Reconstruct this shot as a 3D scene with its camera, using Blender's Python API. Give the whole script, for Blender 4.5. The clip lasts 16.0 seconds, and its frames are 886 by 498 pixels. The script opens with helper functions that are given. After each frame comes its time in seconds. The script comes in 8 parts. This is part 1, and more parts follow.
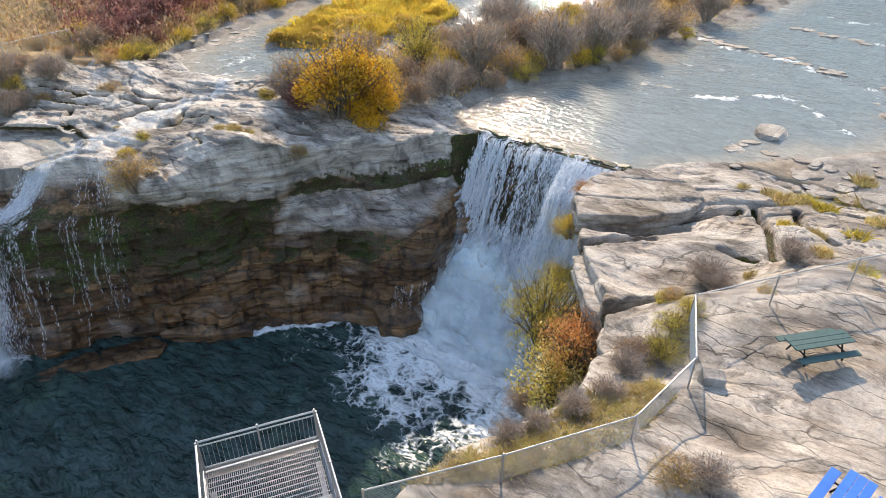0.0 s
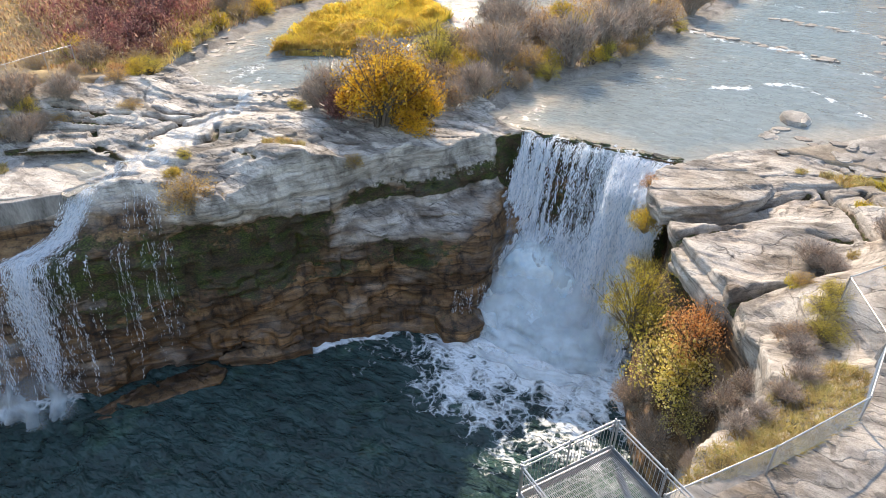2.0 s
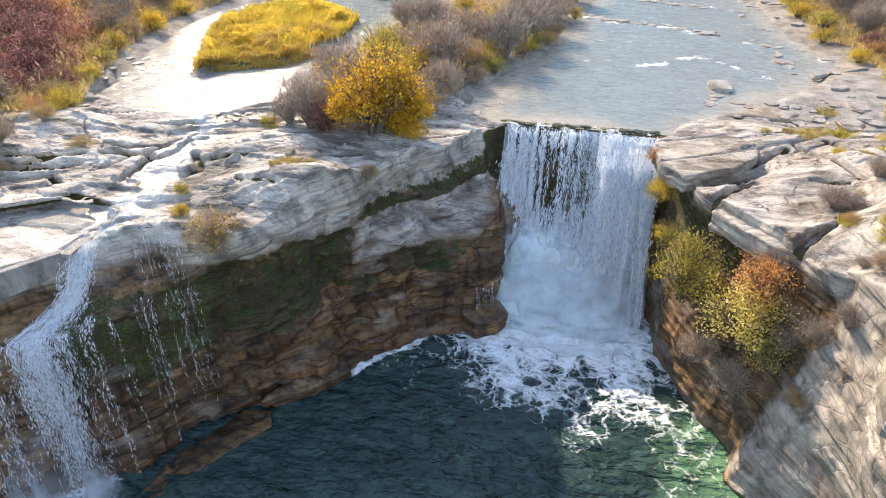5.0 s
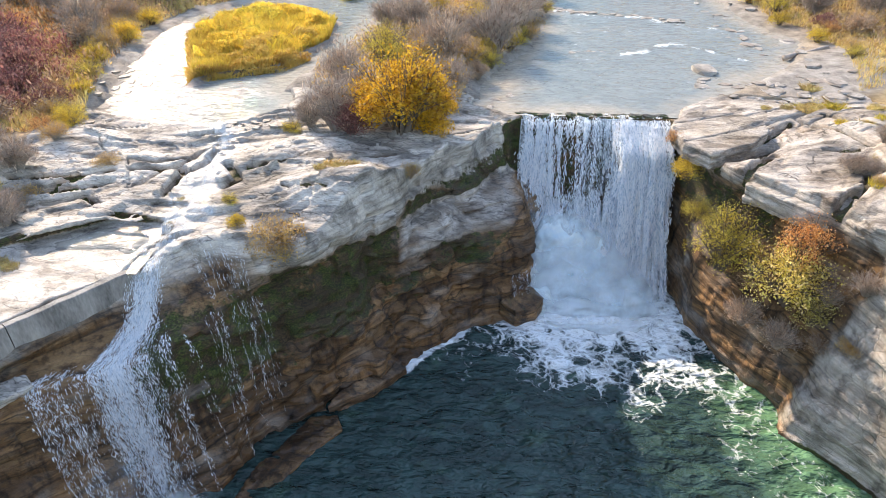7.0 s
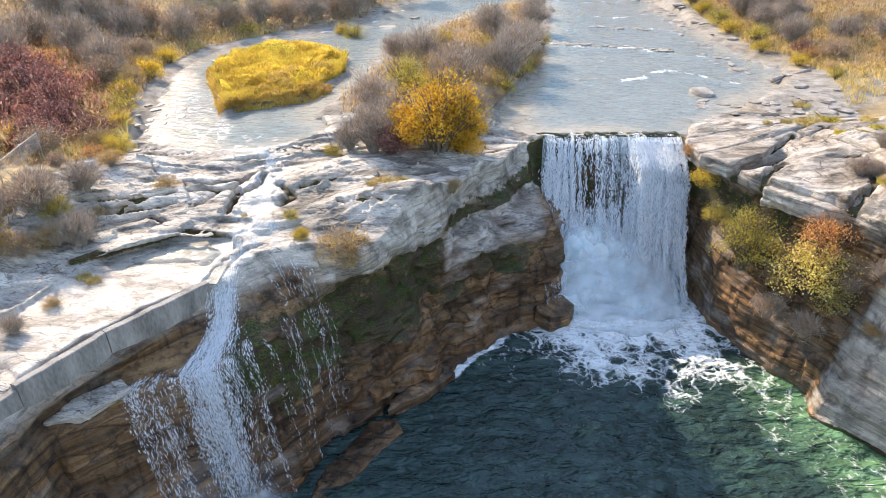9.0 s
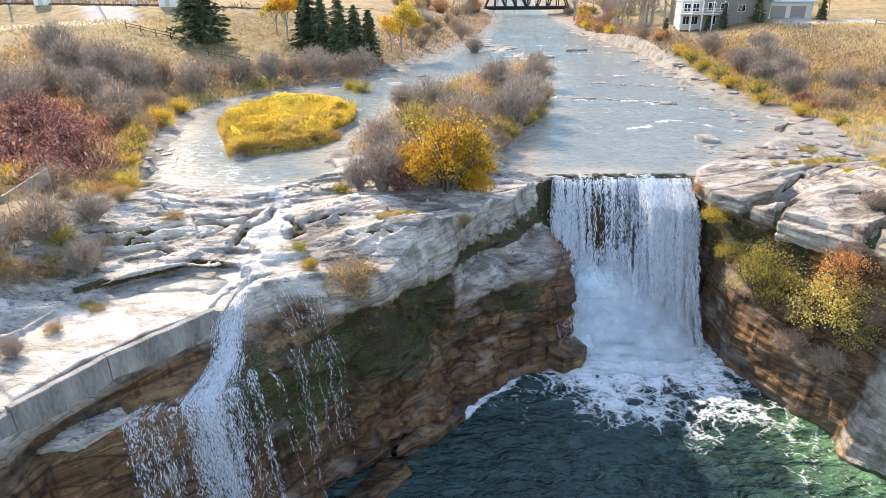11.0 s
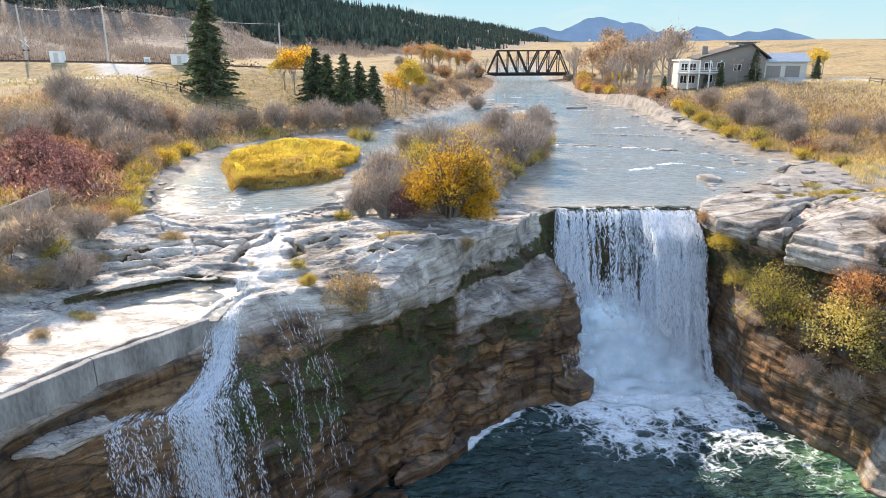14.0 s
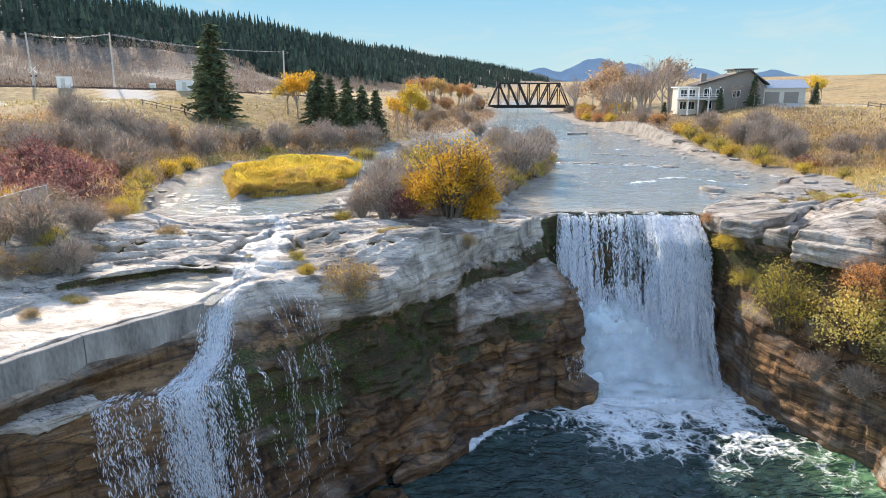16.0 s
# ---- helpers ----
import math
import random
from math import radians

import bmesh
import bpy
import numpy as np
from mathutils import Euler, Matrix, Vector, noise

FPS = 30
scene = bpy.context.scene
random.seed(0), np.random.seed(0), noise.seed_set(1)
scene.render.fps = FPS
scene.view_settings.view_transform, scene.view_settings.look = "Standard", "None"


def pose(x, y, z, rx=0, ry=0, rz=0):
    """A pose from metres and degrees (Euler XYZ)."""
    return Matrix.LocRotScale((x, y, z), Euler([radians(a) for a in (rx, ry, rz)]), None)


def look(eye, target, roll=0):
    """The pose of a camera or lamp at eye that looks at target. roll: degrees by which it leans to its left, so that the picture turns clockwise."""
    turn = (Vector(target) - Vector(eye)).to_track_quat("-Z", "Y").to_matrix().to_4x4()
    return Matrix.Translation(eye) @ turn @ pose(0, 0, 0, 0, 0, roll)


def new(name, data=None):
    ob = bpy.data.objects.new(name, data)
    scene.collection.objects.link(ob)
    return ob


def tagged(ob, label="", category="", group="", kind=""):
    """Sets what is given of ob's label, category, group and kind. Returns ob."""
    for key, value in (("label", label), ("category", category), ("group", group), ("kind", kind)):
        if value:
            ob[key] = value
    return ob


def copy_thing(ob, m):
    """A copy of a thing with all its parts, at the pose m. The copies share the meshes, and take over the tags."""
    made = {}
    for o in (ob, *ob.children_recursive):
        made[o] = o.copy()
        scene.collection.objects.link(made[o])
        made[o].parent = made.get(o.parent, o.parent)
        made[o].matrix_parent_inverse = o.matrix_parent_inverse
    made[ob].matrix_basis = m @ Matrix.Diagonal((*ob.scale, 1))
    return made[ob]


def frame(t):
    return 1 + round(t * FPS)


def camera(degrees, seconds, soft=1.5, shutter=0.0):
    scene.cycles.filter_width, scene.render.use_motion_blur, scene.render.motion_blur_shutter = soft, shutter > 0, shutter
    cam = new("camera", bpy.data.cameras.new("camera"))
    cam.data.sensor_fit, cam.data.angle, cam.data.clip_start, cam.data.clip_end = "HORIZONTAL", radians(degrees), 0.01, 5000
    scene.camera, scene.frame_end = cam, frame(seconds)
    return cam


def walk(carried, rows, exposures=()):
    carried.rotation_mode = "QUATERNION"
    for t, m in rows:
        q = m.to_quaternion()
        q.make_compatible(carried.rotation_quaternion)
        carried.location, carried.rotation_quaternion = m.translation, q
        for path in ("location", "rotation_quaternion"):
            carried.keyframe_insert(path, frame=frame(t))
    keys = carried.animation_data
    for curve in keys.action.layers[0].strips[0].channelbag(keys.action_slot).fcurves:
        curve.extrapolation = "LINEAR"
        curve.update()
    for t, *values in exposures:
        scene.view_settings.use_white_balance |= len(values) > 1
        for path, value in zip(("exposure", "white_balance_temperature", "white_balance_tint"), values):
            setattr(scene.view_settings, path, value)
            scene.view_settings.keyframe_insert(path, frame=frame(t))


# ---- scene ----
cam = camera(69.4, 16.0, 0.8)
PATH = [
    (0, (-1.225, -0.16, 32.214), (-2.175, 1.23, 31.135), 0.8),
    (0.5, (-2.811, -1.07, 32.3), (-3.726, 0.343, 31.22), 0.7),
    (1, (-4.849, -2.208, 32.304), (-5.719, -0.767, 31.225), 0.6),
    (1.5, (-6.999, -3.463, 32.256), (-7.83, -1.998, 31.178), 0.5),
    (2, (-9.228, -4.72, 32.238), (-10.017, -3.23, 31.162), 0.4),
    (2.5, (-11.602, -5.853, 32.277), (-12.291, -4.315, 31.2), 0.4),
    (3, (-13.859, -6.79, 32.322), (-14.443, -5.21, 31.244), 0.5),
    (3.5, (-16.036, -7.625, 32.386), (-16.538, -6.017, 31.308), 0.5),
    (4, (-18.168, -8.34, 32.367), (-18.6, -6.711, 31.29), 0.4),
    (4.2, (-19.011, -8.572, 32.367), (-19.417, -6.937, 31.289), 0.4),
    (6.3, (-27.869, -10.646, 32.419), (-28.034, -8.968, 31.342), 0.2),
    (6.5, (-28.667, -10.84, 32.419), (-28.812, -9.161, 31.341), -0.0),
    (7, (-30.546, -11.431, 32.456), (-30.64, -9.75, 31.377), -0.1),
    (7.5, (-32.188, -12.176, 32.535), (-32.227, -10.494, 31.454), -0.2),
    (8, (-33.613, -13.123, 32.596), (-33.626, -11.425, 31.539), -0.4),
    (8.5, (-34.903, -14.138, 32.475), (-34.912, -12.413, 31.464), -0.4),
    (9, (-35.822, -15.076, 32.161), (-35.831, -13.332, 31.183), -0.5),
    (9.2, (-36.008, -15.236, 32.065), (-36.022, -13.489, 31.092), -0.6),
    (11.3, (-36.536, -15.504, 29.516), (-36.551, -13.657, 28.75), -0.5),
    (11.5, (-36.598, -15.592, 29.415), (-36.612, -13.738, 28.663), -0.4),
    (12, (-36.603, -15.723, 28.904), (-36.618, -13.856, 28.187), -0.4),
    (12.5, (-36.468, -15.748, 28.337), (-36.484, -13.867, 27.656), -0.4),
    (13, (-36.363, -15.76, 27.708), (-36.379, -13.868, 27.06), -0.3),
    (13.5, (-36.39, -15.748, 27.036), (-36.409, -13.847, 26.414), -0.3),
    (14, (-36.422, -15.744, 26.3), (-36.444, -13.835, 25.704), -0.3),
    (14.5, (-36.437, -15.766, 25.543), (-36.461, -13.848, 24.975), -0.3),
    (15, (-36.456, -15.851, 24.764), (-36.481, -13.925, 24.225), -0.4),
    (15.5, (-36.383, -15.867, 23.972), (-36.409, -13.933, 23.462), -0.2),
    (16, (-36.38, -15.925, 23.216), (-36.407, -13.985, 22.733), -0.2),
]
walk(cam, [(t, look(eye, target, roll)) for t, eye, target, roll in PATH], [(0, 1.56, 8300, 17), (2, 1.74, 8300, 17), (4, 1.86, 8300, 18), (7, 1.96, 8250, 18), (11, 1.97, 8100, 17), (13.5, 1.92, 8000, 17), (16, 1.74, 7800, 16)])

# ---- light ----
SUN_HEADING, SUN_HEIGHT = -32.0, 33.0
world = bpy.data.worlds.new("sky")
scene.world = world
world.use_nodes = True
_n, _l = world.node_tree.nodes, world.node_tree.links
_sky = _n.new("ShaderNodeTexSky")
_sky.sky_type = "NISHITA"
_sky.sun_disc = False
_sky.sun_elevation, _sky.sun_rotation = radians(SUN_HEIGHT), radians(SUN_HEADING)
_sky.air_density, _sky.dust_density, _sky.ozone_density = 1.0, 0.15, 1.6
_cap = _n.new("ShaderNodeMix")
_cap.data_type, _cap.blend_type = "RGBA", "DARKEN"
_cap.inputs[0].default_value = 1.0
_cap.inputs[7].default_value = (2.3, 3.9, 5.2, 1)
_l.new(_sky.outputs[0], _cap.inputs[6])
_l.new(_cap.outputs[2], _n["Background"].inputs[0])
_n["Background"].inputs[1].default_value = 0.15
_sun = new("sun", bpy.data.lights.new("sun", "SUN"))
_sun.data.energy, _sun.data.angle, _sun.data.color = 2.15, radians(0.53), (1.0, 0.93, 0.82)
_a, _e = radians(SUN_HEADING), radians(SUN_HEIGHT)
_way = Vector((math.sin(_a) * math.cos(_e), math.cos(_a) * math.cos(_e), math.sin(_e)))
_sun.matrix_world = look(_way * 300, (0, 0, 0))


# ---- small tools ----
def lattice(ix, iy, iz, seed):
    h = (ix * 374761393 + iy * 668265263 + iz * 1274126177 + seed * 974634777) & 0xFFFFFFFF
    h = ((h ^ (h >> 13)) * 1103515245) & 0xFFFFFFFF
    h = ((h ^ (h >> 16)) * 12345679) & 0xFFFFFFFF
    return ((h >> 8) & 0xFFFF) / 32767.5 - 1.0


def vnoise(x, y, z=0.0, seed=0):
    """Smooth value noise, -1 to 1."""
    x, y, z = np.broadcast_arrays(np.asarray(x, float), np.asarray(y, float), np.asarray(z, float))
    fx, fy, fz = np.floor(x), np.floor(y), np.floor(z)
    ix, iy, iz = fx.astype(np.int64), fy.astype(np.int64), fz.astype(np.int64)
    tx, ty, tz = x - fx, y - fy, z - fz
    tx, ty, tz = tx * tx * (3 - 2 * tx), ty * ty * (3 - 2 * ty), tz * tz * (3 - 2 * tz)
    flat = not np.any(tz)
    out = 0.0
    for dz in ((0,) if flat else (0, 1)):
        wz = 1.0 if flat else (tz if dz else 1 - tz)
        for dy in (0, 1):
            wy = ty if dy else 1 - ty
            for dx in (0, 1):
                wx = tx if dx else 1 - tx
                out = out + wx * wy * wz * lattice(ix + dx, iy + dy, iz + dz, seed)
    return out


def fbm(x, y, z=0.0, octaves=4, seed=0):
    out, amp = 0.0, 1.0
    for k in range(octaves):
        out = out + amp * vnoise(np.asarray(x) * 2 ** k + 7.3 * k, np.asarray(y) * 2 ** k - 3.1 * k, np.asarray(z) * 2 ** k, seed + k)
        amp *= 0.5
    return out


def ramp01(a, b, v):
    t = np.clip((np.asarray(v, float) - a) / (b - a), 0, 1)
    return t * t * (3 - 2 * t)


def inside_distance(x, y, poly):
    """Signed distance to a closed outline: negative inside."""
    x, y = np.asarray(x, float), np.asarray(y, float)
    best = np.full(np.broadcast(x, y).shape, 1e18)
    inside = np.zeros(best.shape, bool)
    n = len(poly)
    for i in range(n):
        (ax, ay), (bx, by) = poly[i], poly[(i + 1) % n]
        dx, dy = bx - ax, by - ay
        t = np.clip(((x - ax) * dx + (y - ay) * dy) / (dx * dx + dy * dy + 1e-12), 0, 1)
        best = np.minimum(best, (x - ax - t * dx) ** 2 + (y - ay - t * dy) ** 2)
        if ay != by:
            cross = ((ay > y) != (by > y)) & (x < (bx - ax) * (y - ay) / (by - ay) + ax)
            inside ^= cross
    return np.where(inside, -1, 1) * np.sqrt(best)


def line_distance(x, y, pts):
    best = 1e18
    for (ax, ay), (bx, by) in zip(pts, pts[1:]):
        dx, dy = bx - ax, by - ay
        t = np.clip(((x - ax) * dx + (y - ay) * dy) / (dx * dx + dy * dy + 1e-12), 0, 1)
        best = np.minimum(best, (x - ax - t * dx) ** 2 + (y - ay - t * dy) ** 2)
    return np.sqrt(best)


def mesh_of(name, verts, faces, smooth=False, uv=None, cover=None):
    """A mesh from arrays; uv and cover hold one row for each vertex."""
    verts = np.asarray(verts, float)
    me = bpy.data.meshes.new(name)
    if isinstance(faces, np.ndarray):
        k = faces.shape[1]
        me.vertices.add(len(verts))
        me.vertices.foreach_set("co", verts.astype(np.float32).ravel())
        me.loops.add(faces.size)
        me.loops.foreach_set("vertex_index", faces.astype(np.int32).ravel())
        me.polygons.add(len(faces))
        me.polygons.foreach_set("loop_start", np.arange(0, faces.size, k, dtype=np.int32))
        me.update(calc_edges=True)
        me.validate()
    else:
        me.from_pydata([tuple(v) for v in verts], [], faces)
    if smooth:
        me.polygons.foreach_set("use_smooth", np.ones(len(me.polygons), bool))
    if uv is not None:
        idx = np.empty(len(me.loops), np.int32)
        me.loops.foreach_get("vertex_index", idx)
        layer = me.uv_layers.new(name="UVMap")
        layer.data.foreach_set("uv", np.asarray(uv, np.float32)[idx].ravel())
    if cover is not None:
        c = np.ones((len(verts), 4), np.float32)
        c[:, : np.shape(cover)[1]] = cover
        at = me.color_attributes.new("cover", "FLOAT_COLOR", "POINT")
        at.data.foreach_set("color", c.ravel())
    return me


def put(name, mesh, material, parent=None, label="", category="", group="", kind=""):
    ob = new(name, mesh)
    if material is not None and not mesh.materials:
        mesh.materials.append(material)
    if parent is not None:
        ob.parent = parent
    return tagged(ob, label, category, group, kind)


def empty(name, m, label, category, group="", kind=""):
    ob = new(name)
    ob.empty_display_size = 0.2
    ob.matrix_basis = m
    return tagged(ob, label, category, group, kind)


def grid_faces(nu, nv):
    a = np.arange(nu * nv).reshape(nv, nu)
    return np.stack([a[:-1, :-1], a[:-1, 1:], a[1:, 1:], a[1:, :-1]], -1).reshape(-1, 4)


class Shape:
    """Collects boxes, bars and tubes into one mesh."""

    def __init__(self):
        self.v, self.f = [], []

    def add(self, verts, faces):
        n = len(self.v)
        self.v += [tuple(p) for p in verts]
        self.f += [tuple(i + n for i in f) for f in faces]
        return self

    def bar(self, a, b, w, h, up=(0, 0, 1)):
        """A box of section w x h from a to b."""
        a, b = Vector(a), Vector(b)
        d = (b - a).normalized()
        s = d.cross(Vector(up))
        if s.length < 1e-4:
            s = d.cross(Vector((1, 0, 0)))
        s.normalize()
        u = s.cross(d)
        q = [a + s * i * w / 2 + u * j * h / 2 for i, j in ((-1, -1), (1, -1), (1, 1), (-1, 1))]
        q += [p + (b - a) for p in q]
        return self.add(q, [(3, 2, 1, 0), (4, 5, 6, 7), (0, 1, 5, 4), (1, 2, 6, 5), (2, 3, 7, 6), (3, 0, 4, 7)])

    def box(self, x0, y0, z0, x1, y1, z1):
        return self.bar(((x0 + x1) / 2, (y0 + y1) / 2, z0), ((x0 + x1) / 2, (y0 + y1) / 2, z1), abs(y1 - y0), abs(x1 - x0), (1, 0, 0))

    def tube(self, pts, radii, sides=6):
        pts = [Vector(p) for p in pts]
        rings = []
        for i, p in enumerate(pts):
            d = (pts[min(i + 1, len(pts) - 1)] - pts[max(i - 1, 0)]).normalized()
            s = d.cross(Vector((0, 0, 1)))
            if s.length < 1e-3:
                s = d.cross(Vector((1, 0, 0)))
            s.normalize()
            u = s.cross(d)
            r = radii[i] if hasattr(radii, "__len__") else radii
            rings.append([p + (s * math.cos(k) + u * math.sin(k)) * r for k in np.arange(sides) * 2 * math.pi / sides])
        n = len(self.v)
        self.v += [tuple(p) for r in rings for p in r]
        for i in range(len(pts) - 1):
            for k in range(sides):
                a, b = n + i * sides + k, n + i * sides + (k + 1) % sides
                self.f.append((a, b, b + sides, a + sides))
        self.f.append(tuple(n + k for k in range(sides))[::-1])
        self.f.append(tuple(n + (len(pts) - 1) * sides + k for k in range(sides)))
        return self

    def mesh(self, name, smooth=False, bevel=0.0):
        me = mesh_of(name, self.v, self.f, smooth)
        if bevel:
            bm = bmesh.new()
            bm.from_mesh(me)
            bmesh.ops.bevel(bm, geom=list(bm.edges), offset=bevel, segments=1, affect="EDGES")
            bm.to_mesh(me)
            bm.free()
        return me


def nets(field, origin, h):
    """Surface of a field sampled on a grid (solid where negative): vertices and quads."""
    s = field < 0
    nx, ny, nz = field.shape
    core = s[:-1, :-1, :-1]
    mixed = np.zeros(core.shape, bool)
    for dx, dy, dz in ((1, 0, 0), (0, 1, 0), (0, 0, 1), (1, 1, 0), (1, 0, 1), (0, 1, 1), (1, 1, 1)):
        mixed |= core != s[dx:nx - 1 + dx, dy:ny - 1 + dy, dz:nz - 1 + dz]
    cells = np.argwhere(mixed)
    index = np.full(core.shape, -1, np.int64)
    index[mixed] = np.arange(len(cells))
    total, count = np.zeros((len(cells), 3)), np.zeros(len(cells))
    corners = [(0, 0, 0), (1, 0, 0), (0, 1, 0), (1, 1, 0), (0, 0, 1), (1, 0, 1), (0, 1, 1), (1, 1, 1)]
    val = [field[cells[:, 0] + c[0], cells[:, 1] + c[1], cells[:, 2] + c[2]] for c in corners]
    for i in range(8):
        for j in range(i + 1, 8):
            diff = [corners[j][k] - corners[i][k] for k in range(3)]
            if sum(map(abs, diff)) != 1:
                continue
            m = (val[i] < 0) != (val[j] < 0)
            t = val[i][m] / (val[i][m] - val[j][m])
            total[m] += np.array(corners[i]) + t[:, None] * np.array(diff)
            count[m] += 1
    verts = (cells + total / count[:, None]) * h + np.array(origin)
    quads = []
    for axis in range(3):
        o1, o2 = (axis + 1) % 3, (axis + 2) % 3
        lo = [slice(1, -1)] * 3
        hi = [slice(1, -1)] * 3
        lo[axis], hi[axis] = slice(0, -1), slice(1, None)
        a, b = s[tuple(lo)], s[tuple(hi)]
        e = np.argwhere(a != b)
        base = e + 1
        base[:, axis] -= 1
        flip = ~a[tuple(e.T)]
        q = []
        for d1, d2 in ((-1, -1), (0, -1), (0, 0), (-1, 0)):
            p = base.copy()
            p[:, o1] += d1
            p[:, o2] += d2
            q.append(index[tuple(p.T)])
        q = np.stack(q, 1)
        q[flip] = q[flip][:, ::-1]
        quads.append(q)
    quads = np.concatenate(quads)
    return verts, quads[(quads >= 0).all(1)]


# ---- materials ----
def material(name):
    m = bpy.data.materials.new(name)
    m.use_nodes = True
    return m, m.node_tree.nodes, m.node_tree.links, m.node_tree.nodes["Principled BSDF"]


def socket(n, l, target, value):
    if hasattr(value, "links"):
        l.new(value, target)
    else:
        target.default_value = value


def noise_node(n, l, scale, stretch=(1, 1, 1), detail=4.0, rough=0.55, coords="Object", distortion=0.0):
    tc, mp, tx = n.new("ShaderNodeTexCoord"), n.new("ShaderNodeMapping"), n.new("ShaderNodeTexNoise")
    mp.inputs["Scale"].default_value = stretch
    l.new(tc.outputs[coords], mp.inputs[0])
    l.new(mp.outputs[0], tx.inputs["Vector"])
    tx.inputs["Scale"].default_value, tx.inputs["Detail"].default_value = scale, detail
    tx.inputs["Roughness"].default_value, tx.inputs["Distortion"].default_value = rough, distortion
    return tx.outputs["Fac"]


def ramp_node(n, l, fac, stops):
    r = n.new("ShaderNodeValToRGB")
    e = r.color_ramp.elements
    while len(e) < len(stops):
        e.new(0.5)
    for el, (p, c) in zip(e, stops):
        el.position = p
        el.color = (*c, 1) if hasattr(c, "__len__") else (c, c, c, 1)
    l.new(fac, r.inputs[0])
    return r.outputs[0]


def mix_node(n, l, fac, a, b, mode="MIX"):
    m = n.new("ShaderNodeMix")
    m.data_type, m.blend_type = "RGBA", mode
    socket(n, l, m.inputs[0], fac)
    for k, v in ((6, a), (7, b)):
        socket(n, l, m.inputs[k], (*v, 1) if isinstance(v, tuple) and len(v) == 3 else v)
    return m.outputs[2]


def math_node(n, l, op, a, b=0.0):
    m = n.new("ShaderNodeMath")
    m.operation = op
    socket(n, l, m.inputs[0], a)
    socket(n, l, m.inputs[1], b)
    return m.outputs[0]


def bump_node(n, l, bsdf, height, strength, distance, chain=None):
    b = n.new("ShaderNodeBump")
    b.inputs["Strength"].default_value, b.inputs["Distance"].default_value = strength, distance
    l.new(height, b.inputs["Height"])
    if chain is not None:
        l.new(chain, b.inputs["Normal"])
    l.new(b.outputs[0], bsdf.inputs["Normal"])
    return b.outputs[0]


def plain(name, colour, rough=0.6, metal=0.0, vary=0.15, scale=6.0, bump=0.0, stretch=(1, 1, 1)):
    """A simple surface with grain at two scales."""
    m, n, l, b = material(name)
    f1 = noise_node(n, l, scale, stretch)
    f2 = noise_node(n, l, scale * 9, stretch)
    f = math_node(n, l, "ADD", math_node(n, l, "MULTIPLY", f1, 0.65), math_node(n, l, "MULTIPLY", f2, 0.35))
    lo, hi = tuple(c * (1 - 2 * vary) for c in colour), tuple(min(1, c * (1 + 2 * vary)) for c in colour)
    l.new(ramp_node(n, l, f, [(0.3, lo), (0.7, hi)]), b.inputs["Base Color"])
    b.inputs["Roughness"].default_value, b.inputs["Metallic"].default_value = rough, metal
    if bump:
        bump_node(n, l, b, f, 0.6, bump)
    return m


